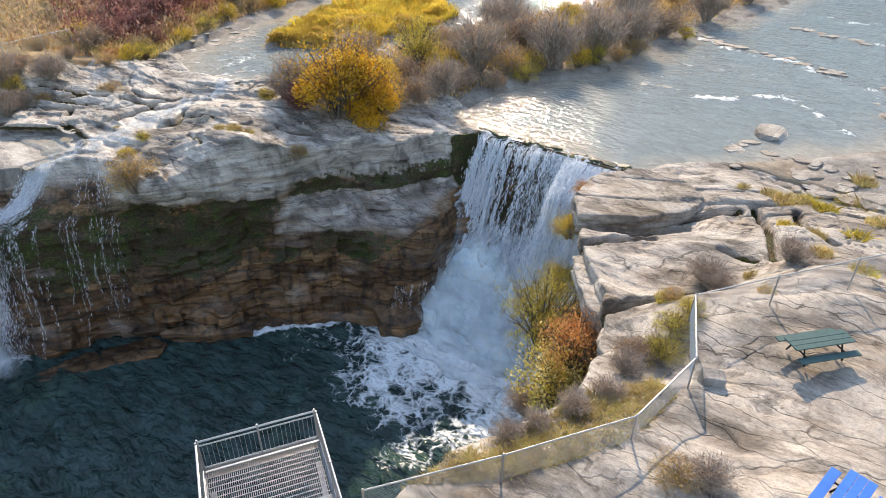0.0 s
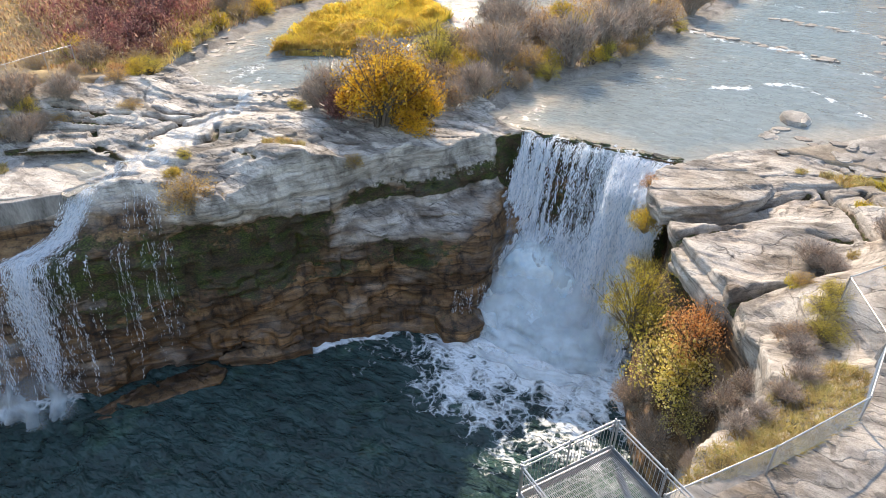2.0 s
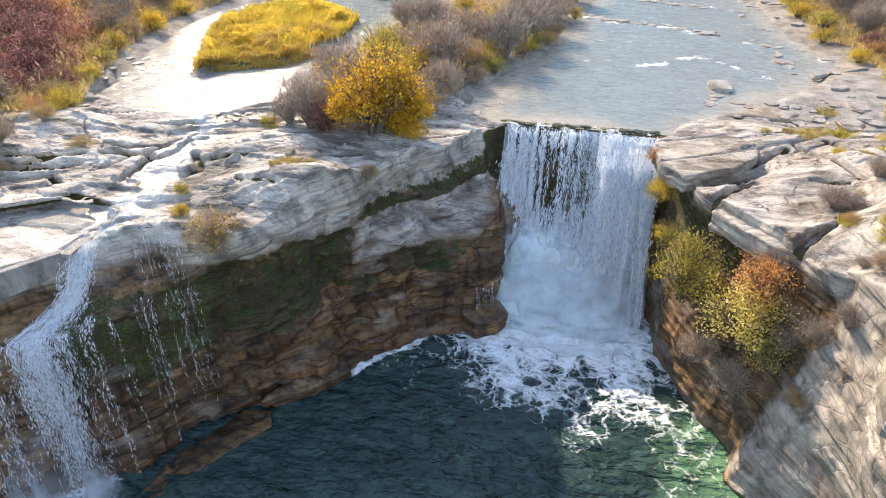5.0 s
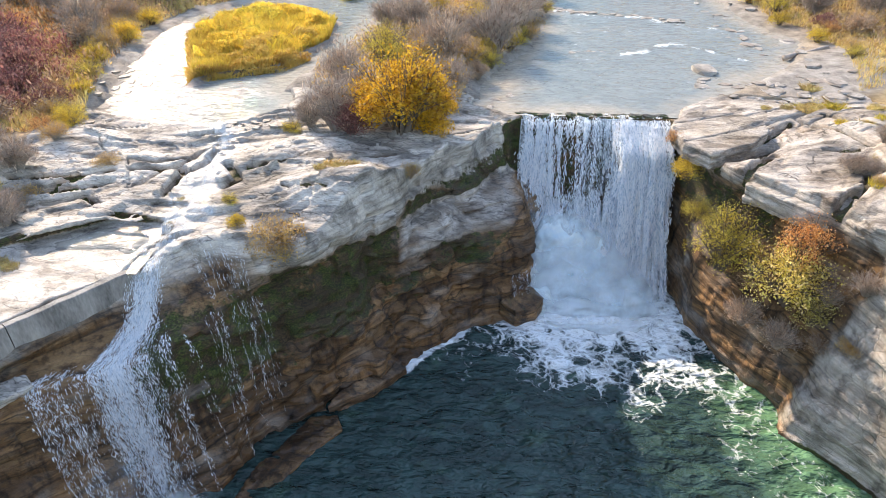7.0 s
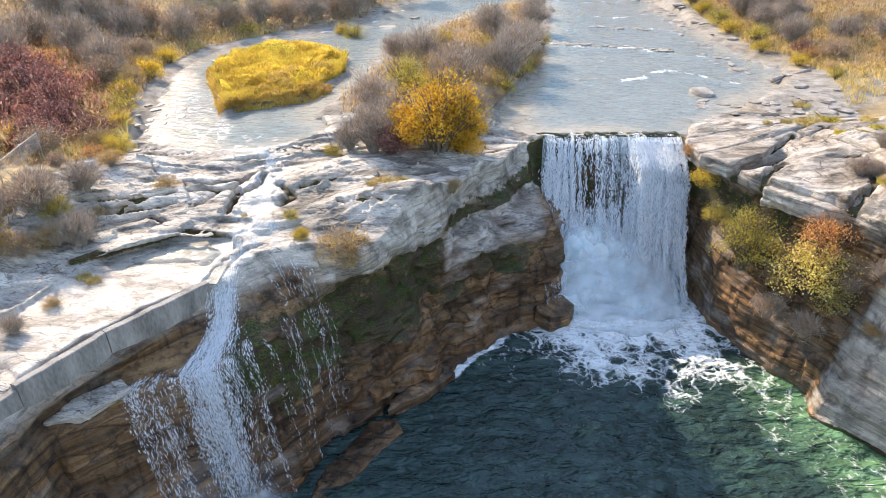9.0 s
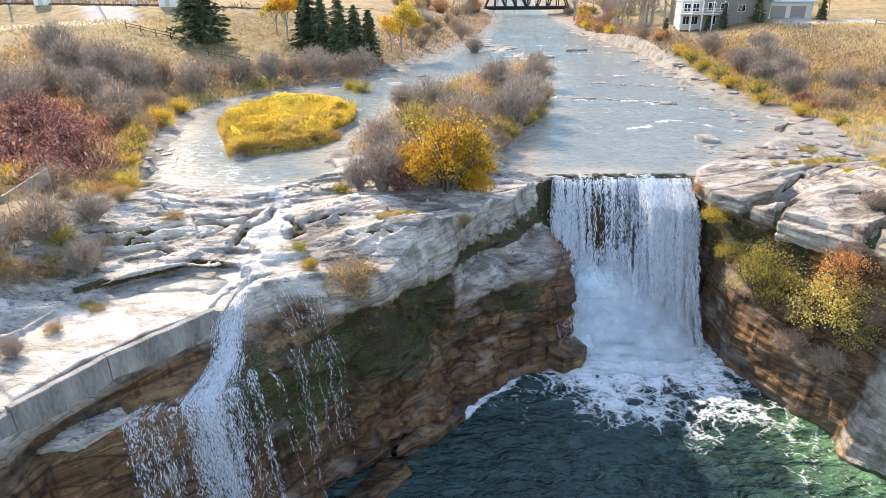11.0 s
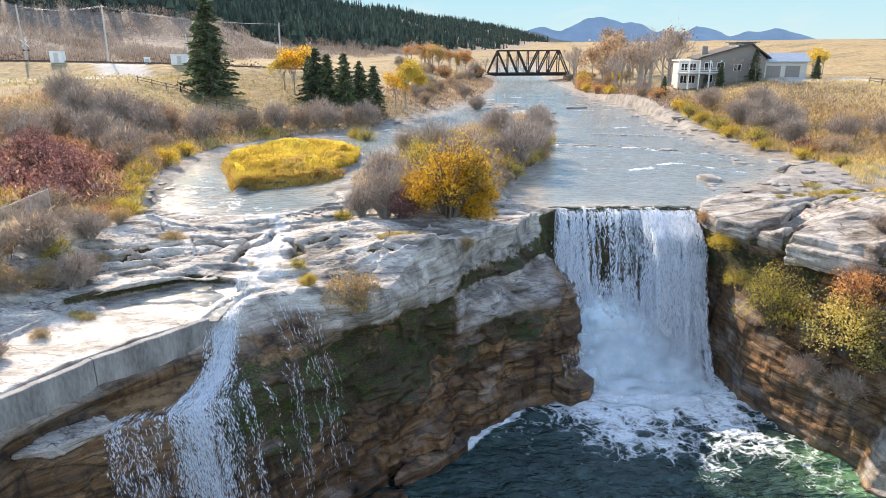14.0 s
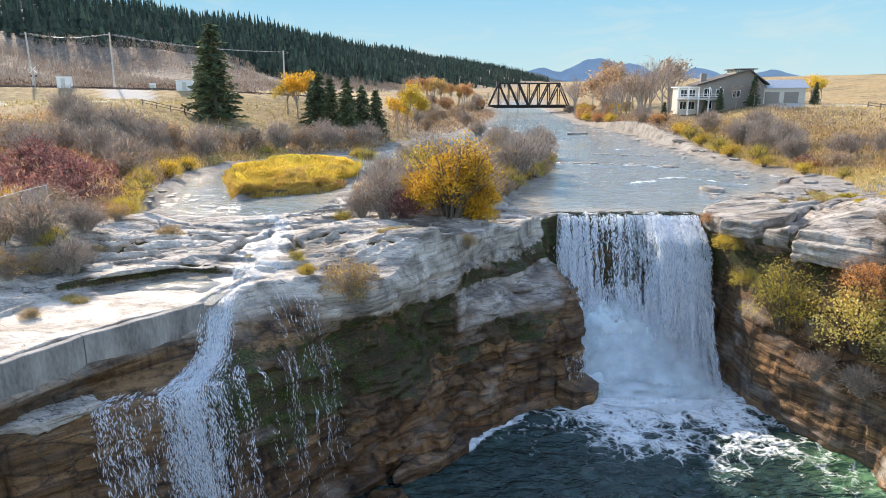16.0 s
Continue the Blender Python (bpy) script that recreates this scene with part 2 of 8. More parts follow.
def rock_material():
    """Bedded sandstone. Cover: r brown beds, g moss, both also painting shade, b wet."""
    m, n, l, b = material("sandstone")
    at = n.new("ShaderNodeVertexColor")
    at.layer_name = "cover"
    sep = n.new("ShaderNodeSeparateColor")
    l.new(at.outputs[0], sep.inputs[0])
    broad = noise_node(n, l, 0.22, (1, 1, 1.6), 5)
    bed = noise_node(n, l, 1.0, (0.22, 0.22, 3.6), 4, 0.62, distortion=0.05)
    thin = noise_node(n, l, 1.0, (0.55, 0.55, 9.0), 5, 0.66, distortion=0.08)
    fine = noise_node(n, l, 7.0, (1, 1, 2.2), 6, 0.7)
    ledge = noise_node(n, l, 0.30, (0.55, 2.2, 1.3), 3.5, 0.5, distortion=0.5)
    # ledges: the surface drops by thin sheets along ragged lines
    k = math_node(n, l, "MULTIPLY", math_node(n, l, "ADD", ledge, math_node(n, l, "MULTIPLY", fine, 0.012)), 19.0)
    part_of = math_node(n, l, "FRACT", k)
    sheet = math_node(n, l, "FLOOR", k)
    fade = ramp_node(n, l, noise_node(n, l, 0.6, (1, 1, 1), 4, 0.6), [(0.40, 0.0), (0.52, 1.0)])
    seam = ramp_node(n, l, thin, [(0.36, 0.35), (0.43, 1.0), (0.62, 1.0), (0.70, 0.6)])
    geo, nrm = n.new("ShaderNodeNewGeometry"), n.new("ShaderNodeSeparateXYZ")
    l.new(geo.outputs["True Normal"], nrm.inputs[0])
    level_top = ramp_node(n, l, nrm.outputs[2], [(0.55, 0.0), (0.85, 1.0)])
    fade = math_node(n, l, "MULTIPLY", fade, math_node(n, l, "MULTIPLY", level_top, math_node(n, l, "SUBTRACT", 1.0, math_node(n, l, "MINIMUM", math_node(n, l, "MULTIPLY", math_node(n, l, "ADD", sep.outputs[2], sep.outputs[0]), 2.3), 1.0))))
    joint = mix_node(n, l, fade, (1.0, 1.0, 1.0), ramp_node(n, l, part_of, [(0.0, 0.10), (0.13, 0.8), (0.3, 1.0), (0.985, 1.0), (1.0, 0.10)]))
    pale = ramp_node(n, l, bed, [(0.28, (0.27, 0.25, 0.225)), (0.40, (0.42, 0.395, 0.365)), (0.54, (0.54, 0.515, 0.48)), (0.8, (0.63, 0.61, 0.575))])
    tan = ramp_node(n, l, bed, [(0.28, (0.080, 0.046, 0.023)), (0.43, (0.155, 0.090, 0.044)), (0.57, (0.245, 0.147, 0.073)), (0.8, (0.39, 0.258, 0.142))])
    moss_and_shade = ramp_node(n, l, fine, [(0.3, (0.010, 0.013, 0.004)), (0.5, (0.040, 0.056, 0.010)), (0.60, (0.085, 0.11, 0.020)), (0.8, (0.15, 0.135, 0.045))])
    dead = noise_node(n, l, 0.9, (1, 1, 1.4), 7, 0.7)
    moss_and_shade = mix_node(n, l, ramp_node(n, l, dead, [(0.44, 0.0), (0.56, 1.0)]), ramp_node(n, l, fine, [(0.3, (0.02, 0.014, 0.008)), (0.55, (0.075, 0.052, 0.026)), (0.75, (0.16, 0.115, 0.06))]), moss_and_shade)
    grit = ramp_node(n, l, fine, [(0.3, 0.45), (0.52, 1.0), (0.72, 1.16)])
    stain = ramp_node(n, l, broad, [(0.33, (0.66, 0.62, 0.56)), (0.5, (0.97, 0.95, 0.92)), (0.7, (1.08, 1.05, 1.0))])
    lich = noise_node(n, l, 1.7, (1, 1, 1), 7, 0.72)
    tc, mp, vor, vor2 = n.new("ShaderNodeTexCoord"), n.new("ShaderNodeMapping"), n.new("ShaderNodeTexVoronoi"), n.new("ShaderNodeTexVoronoi")
    mp.inputs["Scale"].default_value = (0.22, 0.22, 0.95)
    l.new(tc.outputs["Object"], mp.inputs[0])
    for t in (vor, vor2):
        l.new(mp.outputs[0], t.inputs["Vector"])
        t.inputs["Scale"].default_value = 1.0
    vor2.feature = "DISTANCE_TO_EDGE"
    cell = n.new("ShaderNodeSeparateColor")
    l.new(vor.outputs["Color"], cell.inputs[0])
    tan = mix_node(n, l, 1.0, tan, ramp_node(n, l, cell.outputs[0], [(0.0, (0.50, 0.46, 0.42)), (0.5, (0.95, 0.93, 0.9)), (1.0, (1.35, 1.25, 1.1))]), "MULTIPLY")
    crack = ramp_node(n, l, math_node(n, l, "ADD", vor2.outputs["Distance"], math_node(n, l, "MULTIPLY", math_node(n, l, "SUBTRACT", fine, 0.5), 0.12)), [(0.0, 0.2), (0.05, 1.0)])
    tan = mix_node(n, l, 0.85, tan, crack, "MULTIPLY")
    runs = noise_node(n, l, 1.0, (1.5, 1.5, 0.10), 6, 0.65)
    tan = mix_node(n, l, 1.0, tan, ramp_node(n, l, runs, [(0.36, (0.28, 0.25, 0.22)), (0.5, (0.95, 0.93, 0.9)), (0.65, (1.12, 1.1, 1.05))]), "MULTIPLY")
    # weathering of the pale tops: grey lichen in drawn-out patches, and fine open joints
    grey = noise_node(n, l, 0.42, (0.55, 1.5, 1.2), 8, 0.66, distortion=0.5)
    pale = mix_node(n, l, 1.0, pale, ramp_node(n, l, grey, [(0.38, (0.36, 0.35, 0.34)), (0.48, (0.80, 0.79, 0.78)), (0.56, (1.10, 1.09, 1.07))]), "MULTIPLY")
    mp3, vor3 = n.new("ShaderNodeMapping"), n.new("ShaderNodeTexVoronoi")
    mp3.inputs["Scale"].default_value, mp3.inputs["Rotation"].default_value = (0.30, 0.95, 0.7), (0, 0, 0.35)
    wob = n.new("ShaderNodeTexNoise")
    wob.inputs["Scale"].default_value, wob.inputs["Detail"].default_value = 0.9, 4
    l.new(tc.outputs["Object"], wob.inputs["Vector"])
    vm = n.new("ShaderNodeVectorMath")
    vm.operation = "MULTIPLY_ADD"
    l.new(wob.outputs["Color"], vm.inputs[0])
    vm.inputs[1].default_value = (1.1, 1.1, 0.5)
    l.new(tc.outputs["Object"], vm.inputs[2])
    l.new(vm.outputs[0], mp3.inputs[0])
    l.new(mp3.outputs[0], vor3.inputs["Vector"])
    vor3.feature = "DISTANCE_TO_EDGE"
    vor3.inputs["Scale"].default_value = 1.0
    open_joint = ramp_node(n, l, vor3.outputs["Distance"], [(0.0, 0.2), (0.014, 0.55), (0.032, 1.0)])
    shows = math_node(n, l, "MULTIPLY", math_node(n, l, "SUBTRACT", 1.0, math_node(n, l, "MINIMUM", math_node(n, l, "MULTIPLY", sep.outputs[2], 2.2), 0.95)), ramp_node(n, l, noise_node(n, l, 0.35, (1, 1, 1), 4, 0.6), [(0.42, 0.05), (0.58, 1.0)]))
    shows = math_node(n, l, "MULTIPLY", shows, level_top)
    pale = mix_node(n, l, shows, pale, mix_node(n, l, 1.0, pale, open_joint, "MULTIPLY"))
    c = mix_node(n, l, sep.outputs[0], pale, tan)
    edge = math_node(n, l, "ADD", sep.outputs[1], math_node(n, l, "MULTIPLY", math_node(n, l, "SUBTRACT", lich, 0.5), 1.6))
    c = mix_node(n, l, ramp_node(n, l, edge, [(0.40, 0.0), (0.60, 1.0)]), c, moss_and_shade)
    c = mix_node(n, l, 1.0, c, stain, "MULTIPLY")
    c = mix_node(n, l, 0.55, c, grit, "MULTIPLY")
    tiny = noise_node(n, l, 21.0, (1, 1, 1.5), 4, 0.7)
    c = mix_node(n, l, 0.7, c, ramp_node(n, l, tiny, [(0.34, 0.70), (0.48, 1.0), (0.64, 1.14)]), "MULTIPLY")
    c = mix_node(n, l, 0.72, c, seam, "MULTIPLY")
    c = mix_node(n, l, 0.85, c, joint, "MULTIPLY")
    l.new(c, b.inputs["Base Color"])
    wet = math_node(n, l, "MULTIPLY", sep.outputs[2], 0.5)
    l.new(math_node(n, l, "SUBTRACT", 0.9, wet), b.inputs["Roughness"])
    k = bump_node(n, l, b, bed, 0.8, 0.10)
    k = bump_node(n, l, b, sheet, 0.8, 0.10, k)
    k = bump_node(n, l, b, thin, 0.8, 0.05, k)
    k = bump_node(n, l, b, open_joint, 0.7, 0.06, k)
    bump_node(n, l, b, fine, 0.8, 0.05, k)
    return m


def ground_material():
    m, n, l, b = material("dry_meadow")
    at = n.new("ShaderNodeVertexColor")
    at.layer_name = "cover"
    sep = n.new("ShaderNodeSeparateColor")
    l.new(at.outputs[0], sep.inputs[0])
    big = noise_node(n, l, 0.05, (1, 1, 1), 5)
    mid = noise_node(n, l, 0.6, (1, 1, 1), 6, 0.65)
    fine = noise_node(n, l, 9.0, (1, 1, 1), 6, 0.75)
    grass = ramp_node(n, l, mid, [(0.28, (0.155, 0.105, 0.052)), (0.5, (0.32, 0.23, 0.112)), (0.72, (0.45, 0.345, 0.185))])
    tint = ramp_node(n, l, big, [(0.35, (0.62, 0.64, 0.60)), (0.5, (1, 0.97, 0.92)), (0.65, (1.1, 1.06, 0.98))])
    grass = mix_node(n, l, 1.0, grass, tint, "MULTIPLY")
    brush = ramp_node(n, l, mid, [(0.3, (0.12, 0.09, 0.07)), (0.5, (0.26, 0.205, 0.16)), (0.75, (0.42, 0.32, 0.23))])
    gravel = ramp_node(n, l, mid, [(0.3, (0.10, 0.09, 0.08)), (0.48, (0.25, 0.23, 0.205)), (0.75, (0.43, 0.41, 0.375))])
    road = ramp_node(n, l, fine, [(0.3, (0.40, 0.37, 0.33)), (0.7, (0.55, 0.52, 0.47))])
    c = mix_node(n, l, sep.outputs[0], grass, brush)
    c = mix_node(n, l, sep.outputs[1], c, gravel)
    c = mix_node(n, l, sep.outputs[2], c, road)
    grit = ramp_node(n, l, fine, [(0.3, 0.5), (0.6, 1.15)])
    c = mix_node(n, l, 0.7, c, grit, "MULTIPLY")
    l.new(c, b.inputs["Base Color"])
    b.inputs["Roughness"].default_value = 0.95
    k = bump_node(n, l, b, mid, 0.8, 0.35)
    bump_node(n, l, b, fine, 0.9, 0.08, k)
    return m


def water_material(name, deep, shallow, ripple, swing, glitter=0.0, gloss=0.05):
    """Water seen from above: cover's red is foam, green the paler colour of shallows."""
    m, n, l, b = material(name)
    at = n.new("ShaderNodeVertexColor")
    at.layer_name = "cover"
    sep = n.new("ShaderNodeSeparateColor")
    l.new(at.outputs[0], sep.inputs[0])
    mott = noise_node(n, l, 0.5, (1, 1, 1), 6, 0.6)
    sh = math_node(n, l, "ADD", sep.outputs[1], math_node(n, l, "MULTIPLY", math_node(n, l, "SUBTRACT", mott, 0.5), 0.9))
    col = mix_node(n, l, ramp_node(n, l, sh, [(0.1, 0.0), (0.9, 1.0)]), deep, shallow)
    # ripples painted lighter and darker in the water's colour, in place of reflections
    crest_light = noise_node(n, l, ripple[0] * 0.8, (0.7, 1.3, 1), 4, 0.6, distortion=1.0)
    col = mix_node(n, l, 1.0, col, ramp_node(n, l, crest_light, [(0.36, 1 - swing), (0.5, 1.0), (0.64, 1 + 1.3 * swing)]), "MULTIPLY")
    # foam: a torn net of bubbles, in large meshes and small
    tc, warp, push = n.new("ShaderNodeTexCoord"), n.new("ShaderNodeTexNoise"), n.new("ShaderNodeVectorMath")
    warp.inputs["Scale"].default_value, warp.inputs["Detail"].default_value = 0.55, 5
    l.new(tc.outputs["Object"], warp.inputs["Vector"])
    push.operation, push.inputs[1].default_value = "MULTIPLY_ADD", (2.6, 2.6, 0)
    l.new(warp.outputs["Color"], push.inputs[0])
    l.new(tc.outputs["Object"], push.inputs[2])
    webs = []
    for size in (0.62, 1.9):
        web = n.new("ShaderNodeTexVoronoi")
        web.feature = "DISTANCE_TO_EDGE"
        web.inputs["Scale"].default_value = size
        l.new(push.outputs[0], web.inputs["Vector"])
        webs.append(math_node(n, l, "SUBTRACT", 1.0, math_node(n, l, "MINIMUM", math_node(n, l, "MULTIPLY", web.outputs["Distance"], 4.2), 1.3)))
    speck = noise_node(n, l, 3.2, (1, 1, 1), 7, 0.72, distortion=0.5)
    fo = math_node(n, l, "ADD", sep.outputs[0], math_node(n, l, "MULTIPLY", math_node(n, l, "SUBTRACT", webs[0], 0.5), 0.30))
    fo = math_node(n, l, "ADD", fo, math_node(n, l, "MULTIPLY", math_node(n, l, "SUBTRACT", webs[1], 0.5), 0.26))
    fo = math_node(n, l, "ADD", fo, math_node(n, l, "MULTIPLY", math_node(n, l, "SUBTRACT", speck, 0.5), 0.75))
    fac = ramp_node(n, l, math_node(n, l, "MULTIPLY", fo, math_node(n, l, "MINIMUM", math_node(n, l, "MULTIPLY", sep.outputs[0], 6.0), 1.0)), [(0.34, 0.0), (0.56, 0.5), (0.82, 0.97)])
    if glitter:
        # white dashes that paint the sun's glitter, thick in some reaches and none in others
        cap = noise_node(n, l, 1.0, (1.1, 2.6, 1), 6, 0.68, distortion=0.6)
        reach = noise_node(n, l, 0.09, (1, 1, 1), 4, 0.6)
        c2 = ramp_node(n, l, math_node(n, l, "ADD", cap, math_node(n, l, "MULTIPLY", math_node(n, l, "SUBTRACT", reach, 0.5), 0.5)), [(0.66, 0.0), (0.76, glitter)])
        fac = math_node(n, l, "MAXIMUM", fac, c2)
    col = mix_node(n, l, fac, col, (0.86, 0.94, 0.96))
    l.new(col, b.inputs["Base Color"])
    l.new(math_node(n, l, "ADD", gloss, math_node(n, l, "MULTIPLY", fac, 0.6)), b.inputs["Roughness"])
    b.inputs["IOR"].default_value = 1.33
    w1 = noise_node(n, l, ripple[0], (0.62, 1.25, 1), 2, 0.5, distortion=0.6)
    w2 = noise_node(n, l, ripple[0] * 3.2, (0.75, 1.25, 1), 2, 0.5, distortion=0.3)
    k = bump_node(n, l, b, w1, 1.0, ripple[1])
    k = bump_node(n, l, b, w2, 1.0, ripple[1] * 0.28, k)
    bump_node(n, l, b, fac, 0.5, 0.08, k)
    return m


def fall_material(name, thick, streak=(2.6, 2.6, 0.16)):
    """Falling water: white strands with gaps. UV is in metres, across and down; cover's red is thickness."""
    m, n, l, b = material(name)
    out = n["Material Output"]
    at = n.new("ShaderNodeVertexColor")
    at.layer_name = "cover"
    sep = n.new("ShaderNodeSeparateColor")
    l.new(at.outputs[0], sep.inputs[0])
    s1 = noise_node(n, l, 1.0, (streak[0], streak[2], 1), 7, 0.6, "UV", 0.35)
    s2 = noise_node(n, l, 1.0, (streak[0] * 3.2, streak[2] * 5.5, 1), 6, 0.7, "UV", 0.6)
    s3 = noise_node(n, l, 1.0, (streak[0] * 3.4, streak[0] * 1.5, 1), 6, 0.75, "UV", 0.9)
    s = math_node(n, l, "ADD", math_node(n, l, "MULTIPLY", s1, 0.30), math_node(n, l, "ADD", math_node(n, l, "MULTIPLY", s2, 0.34), math_node(n, l, "MULTIPLY", s3, 0.52)))
    a = math_node(n, l, "ADD", math_node(n, l, "MULTIPLY", math_node(n, l, "SUBTRACT", s, 0.58), 3.0),
                  math_node(n, l, "MULTIPLY", sep.outputs[0], 0.95))
    alpha = ramp_node(n, l, a, [(0.28 - thick, 0.0), (0.52 - thick, 0.5), (0.85 - thick, 0.95)])
    alpha = math_node(n, l, "MULTIPLY", alpha, sep.outputs[1])
    col = ramp_node(n, l, s3, [(0.36, (0.58, 0.74, 0.84)), (0.54, (0.90, 0.965, 0.985))])
    dif, tra, mix, tr, mx = (n.new("ShaderNode" + k) for k in ("BsdfDiffuse", "BsdfTranslucent", "MixShader", "BsdfTransparent", "MixShader"))
    l.new(col, dif.inputs[0])
    l.new(col, tra.inputs[0])
    bp = n.new("ShaderNodeBump")
    bp.inputs["Strength"].default_value, bp.inputs["Distance"].default_value = 0.6, 0.12
    l.new(s, bp.inputs["Height"])
    upw = n.new("ShaderNodeVectorMath")
    upw.operation = "ADD"
    l.new(bp.outputs[0], upw.inputs[0])
    upw.inputs[1].default_value = (0.0, -0.25, 0.9)
    l.new(upw.outputs[0], dif.inputs["Normal"])
    mix.inputs[0].default_value = 0.22
    l.new(dif.outputs[0], mix.inputs[1])
    l.new(tra.outputs[0], mix.inputs[2])
    l.new(alpha, mx.inputs[0])
    l.new(tr.outputs[0], mx.inputs[1])
    l.new(mix.outputs[0], mx.inputs[2])
    l.new(mx.outputs[0], out.inputs[0])
    n.remove(b)
    return m


def clot_material():
    """Clots and drops of white water, each a little brighter or bluer than the next."""
    m, n, l, b = material("water_clots")
    out = n["Material Output"]
    g = n.new("ShaderNodeNewGeometry")
    c = ramp_node(n, l, g.outputs["Random Per Island"], [(0.0, (0.42, 0.53, 0.62)), (0.35, (0.84, 0.91, 0.955)), (0.6, (0.97, 0.985, 0.99))])
    dif, tra, mix = (n.new("ShaderNode" + k) for k in ("BsdfDiffuse", "BsdfTranslucent", "MixShader"))
    upw = n.new("ShaderNodeVectorMath")
    upw.operation = "ADD"
    l.new(g.outputs["Normal"], upw.inputs[0])
    upw.inputs[1].default_value = (0.0, -0.25, 0.9)
    l.new(upw.outputs[0], dif.inputs["Normal"])
    for sh in (dif, tra):
        l.new(c, sh.inputs[0])
    mix.inputs[0].default_value = 0.30
    l.new(dif.outputs[0], mix.inputs[1])
    l.new(tra.outputs[0], mix.inputs[2])
    l.new(mix.outputs[0], out.inputs[0])
    n.remove(b)
    return m


def froth_material():
    """White water thrown up in a heap: dense within, torn at its edges. Cover's red is density."""
    m, n, l, b = material("froth")
    out = n["Material Output"]
    at = n.new("ShaderNodeVertexColor")
    at.layer_name = "cover"
    sep = n.new("ShaderNodeSeparateColor")
    l.new(at.outputs[0], sep.inputs[0])
    f = noise_node(n, l, 0.9, (1, 1, 0.5), 7, 0.68, distortion=0.4)
    fine = noise_node(n, l, 4.0, (1, 1, 0.45), 6, 0.7, distortion=0.6)
    a = math_node(n, l, "ADD", sep.outputs[0], math_node(n, l, "MULTIPLY", math_node(n, l, "SUBTRACT", f, 0.5), 1.1))
    a = math_node(n, l, "ADD", a, math_node(n, l, "MULTIPLY", math_node(n, l, "SUBTRACT", fine, 0.5), 0.7))
    alpha = ramp_node(n, l, a, [(0.12, 0.0), (0.8, 0.96)])
    col = ramp_node(n, l, f, [(0.36, (0.60, 0.80, 0.89)), (0.58, (0.84, 0.97, 0.99))])
    dif, tra, mix, tr, mx = (n.new("ShaderNode" + k) for k in ("BsdfDiffuse", "BsdfTranslucent", "MixShader", "BsdfTransparent", "MixShader"))
    for sh in (dif, tra):
        l.new(col, sh.inputs[0])
    bp = n.new("ShaderNodeBump")
    bp.inputs["Strength"].default_value, bp.inputs["Distance"].default_value = 0.5, 0.15
    l.new(fine, bp.inputs["Height"])
    l.new(bp.outputs[0], dif.inputs["Normal"])
    mix.inputs[0].default_value = 0.12
    l.new(dif.outputs[0], mix.inputs[1])
    l.new(tra.outputs[0], mix.inputs[2])
    l.new(alpha, mx.inputs[0])
    l.new(tr.outputs[0], mx.inputs[1])
    l.new(mix.outputs[0], mx.inputs[2])
    l.new(mx.outputs[0], out.inputs[0])
    n.remove(b)
    return m


def spray_material():
    """Drifting spray: soft and thin, cover's red is density."""
    m, n, l, b = material("spray")
    out = n["Material Output"]
    at = n.new("ShaderNodeVertexColor")
    at.layer_name = "cover"
    sep = n.new("ShaderNodeSeparateColor")
    l.new(at.outputs[0], sep.inputs[0])
    f = noise_node(n, l, 0.5, (1, 1, 0.8), 6, 0.6)
    a = math_node(n, l, "MULTIPLY", sep.outputs[0], ramp_node(n, l, f, [(0.32, 0.30), (0.60, 1.0)]))
    dif, tra, mix, tr, mx = (n.new("ShaderNode" + k) for k in ("BsdfDiffuse", "BsdfTranslucent", "MixShader", "BsdfTransparent", "MixShader"))
    for s in (dif, tra):
        s.inputs[0].default_value = (0.82, 0.95, 0.99, 1)
    upw = n.new("ShaderNodeCombineXYZ")
    upw.inputs[0].default_value, upw.inputs[1].default_value, upw.inputs[2].default_value = 0.0, -0.45, 0.89
    l.new(upw.outputs[0], dif.inputs["Normal"])
    mix.inputs[0].default_value = 0.25
    l.new(dif.outputs[0], mix.inputs[1])
    l.new(tra.outputs[0], mix.inputs[2])
    l.new(a, mx.inputs[0])
    l.new(tr.outputs[0], mx.inputs[1])
    l.new(mix.outputs[0], mx.inputs[2])
    l.new(mx.outputs[0], out.inputs[0])
    n.remove(b)
    return m


def leaf_material(name, colours, rough=0.7, trans=0.35, patch=1.1):
    """Leaves, blades and needles: each differs a little from its neighbours."""
    m, n, l, b = material(name)
    out = n["Material Output"]
    g, oi = n.new("ShaderNodeNewGeometry"), n.new("ShaderNodeObjectInfo")
    r = math_node(n, l, "FRACT", math_node(n, l, "ADD", g.outputs["Random Per Island"], 0.0))
    k = len(colours)
    c = ramp_node(n, l, r, [((i + 0.5) / k, col) for i, col in enumerate(colours)])
    v = ramp_node(n, l, oi.outputs["Random"], [(0.0, (0.78, 0.78, 0.8)), (0.5, (1, 1, 1)), (1.0, (1.18, 1.1, 1.0))])
    c = mix_node(n, l, 1.0, c, v, "MULTIPLY")
    clump = noise_node(n, l, patch, (1, 1, 1), 3, 0.6)
    c = mix_node(n, l, 1.0, c, ramp_node(n, l, clump, [(0.34, (0.62, 0.52, 0.46)), (0.5, (1.0, 0.98, 0.96)), (0.66, (1.16, 1.2, 1.12))]), "MULTIPLY")
    l.new(c, b.inputs["Base Color"])
    b.inputs["Roughness"].default_value = rough
    tra, mx = n.new("ShaderNodeBsdfTranslucent"), n.new("ShaderNodeMixShader")
    l.new(c, tra.inputs[0])
    mx.inputs[0].default_value = trans
    l.new(b.outputs[0], mx.inputs[1])
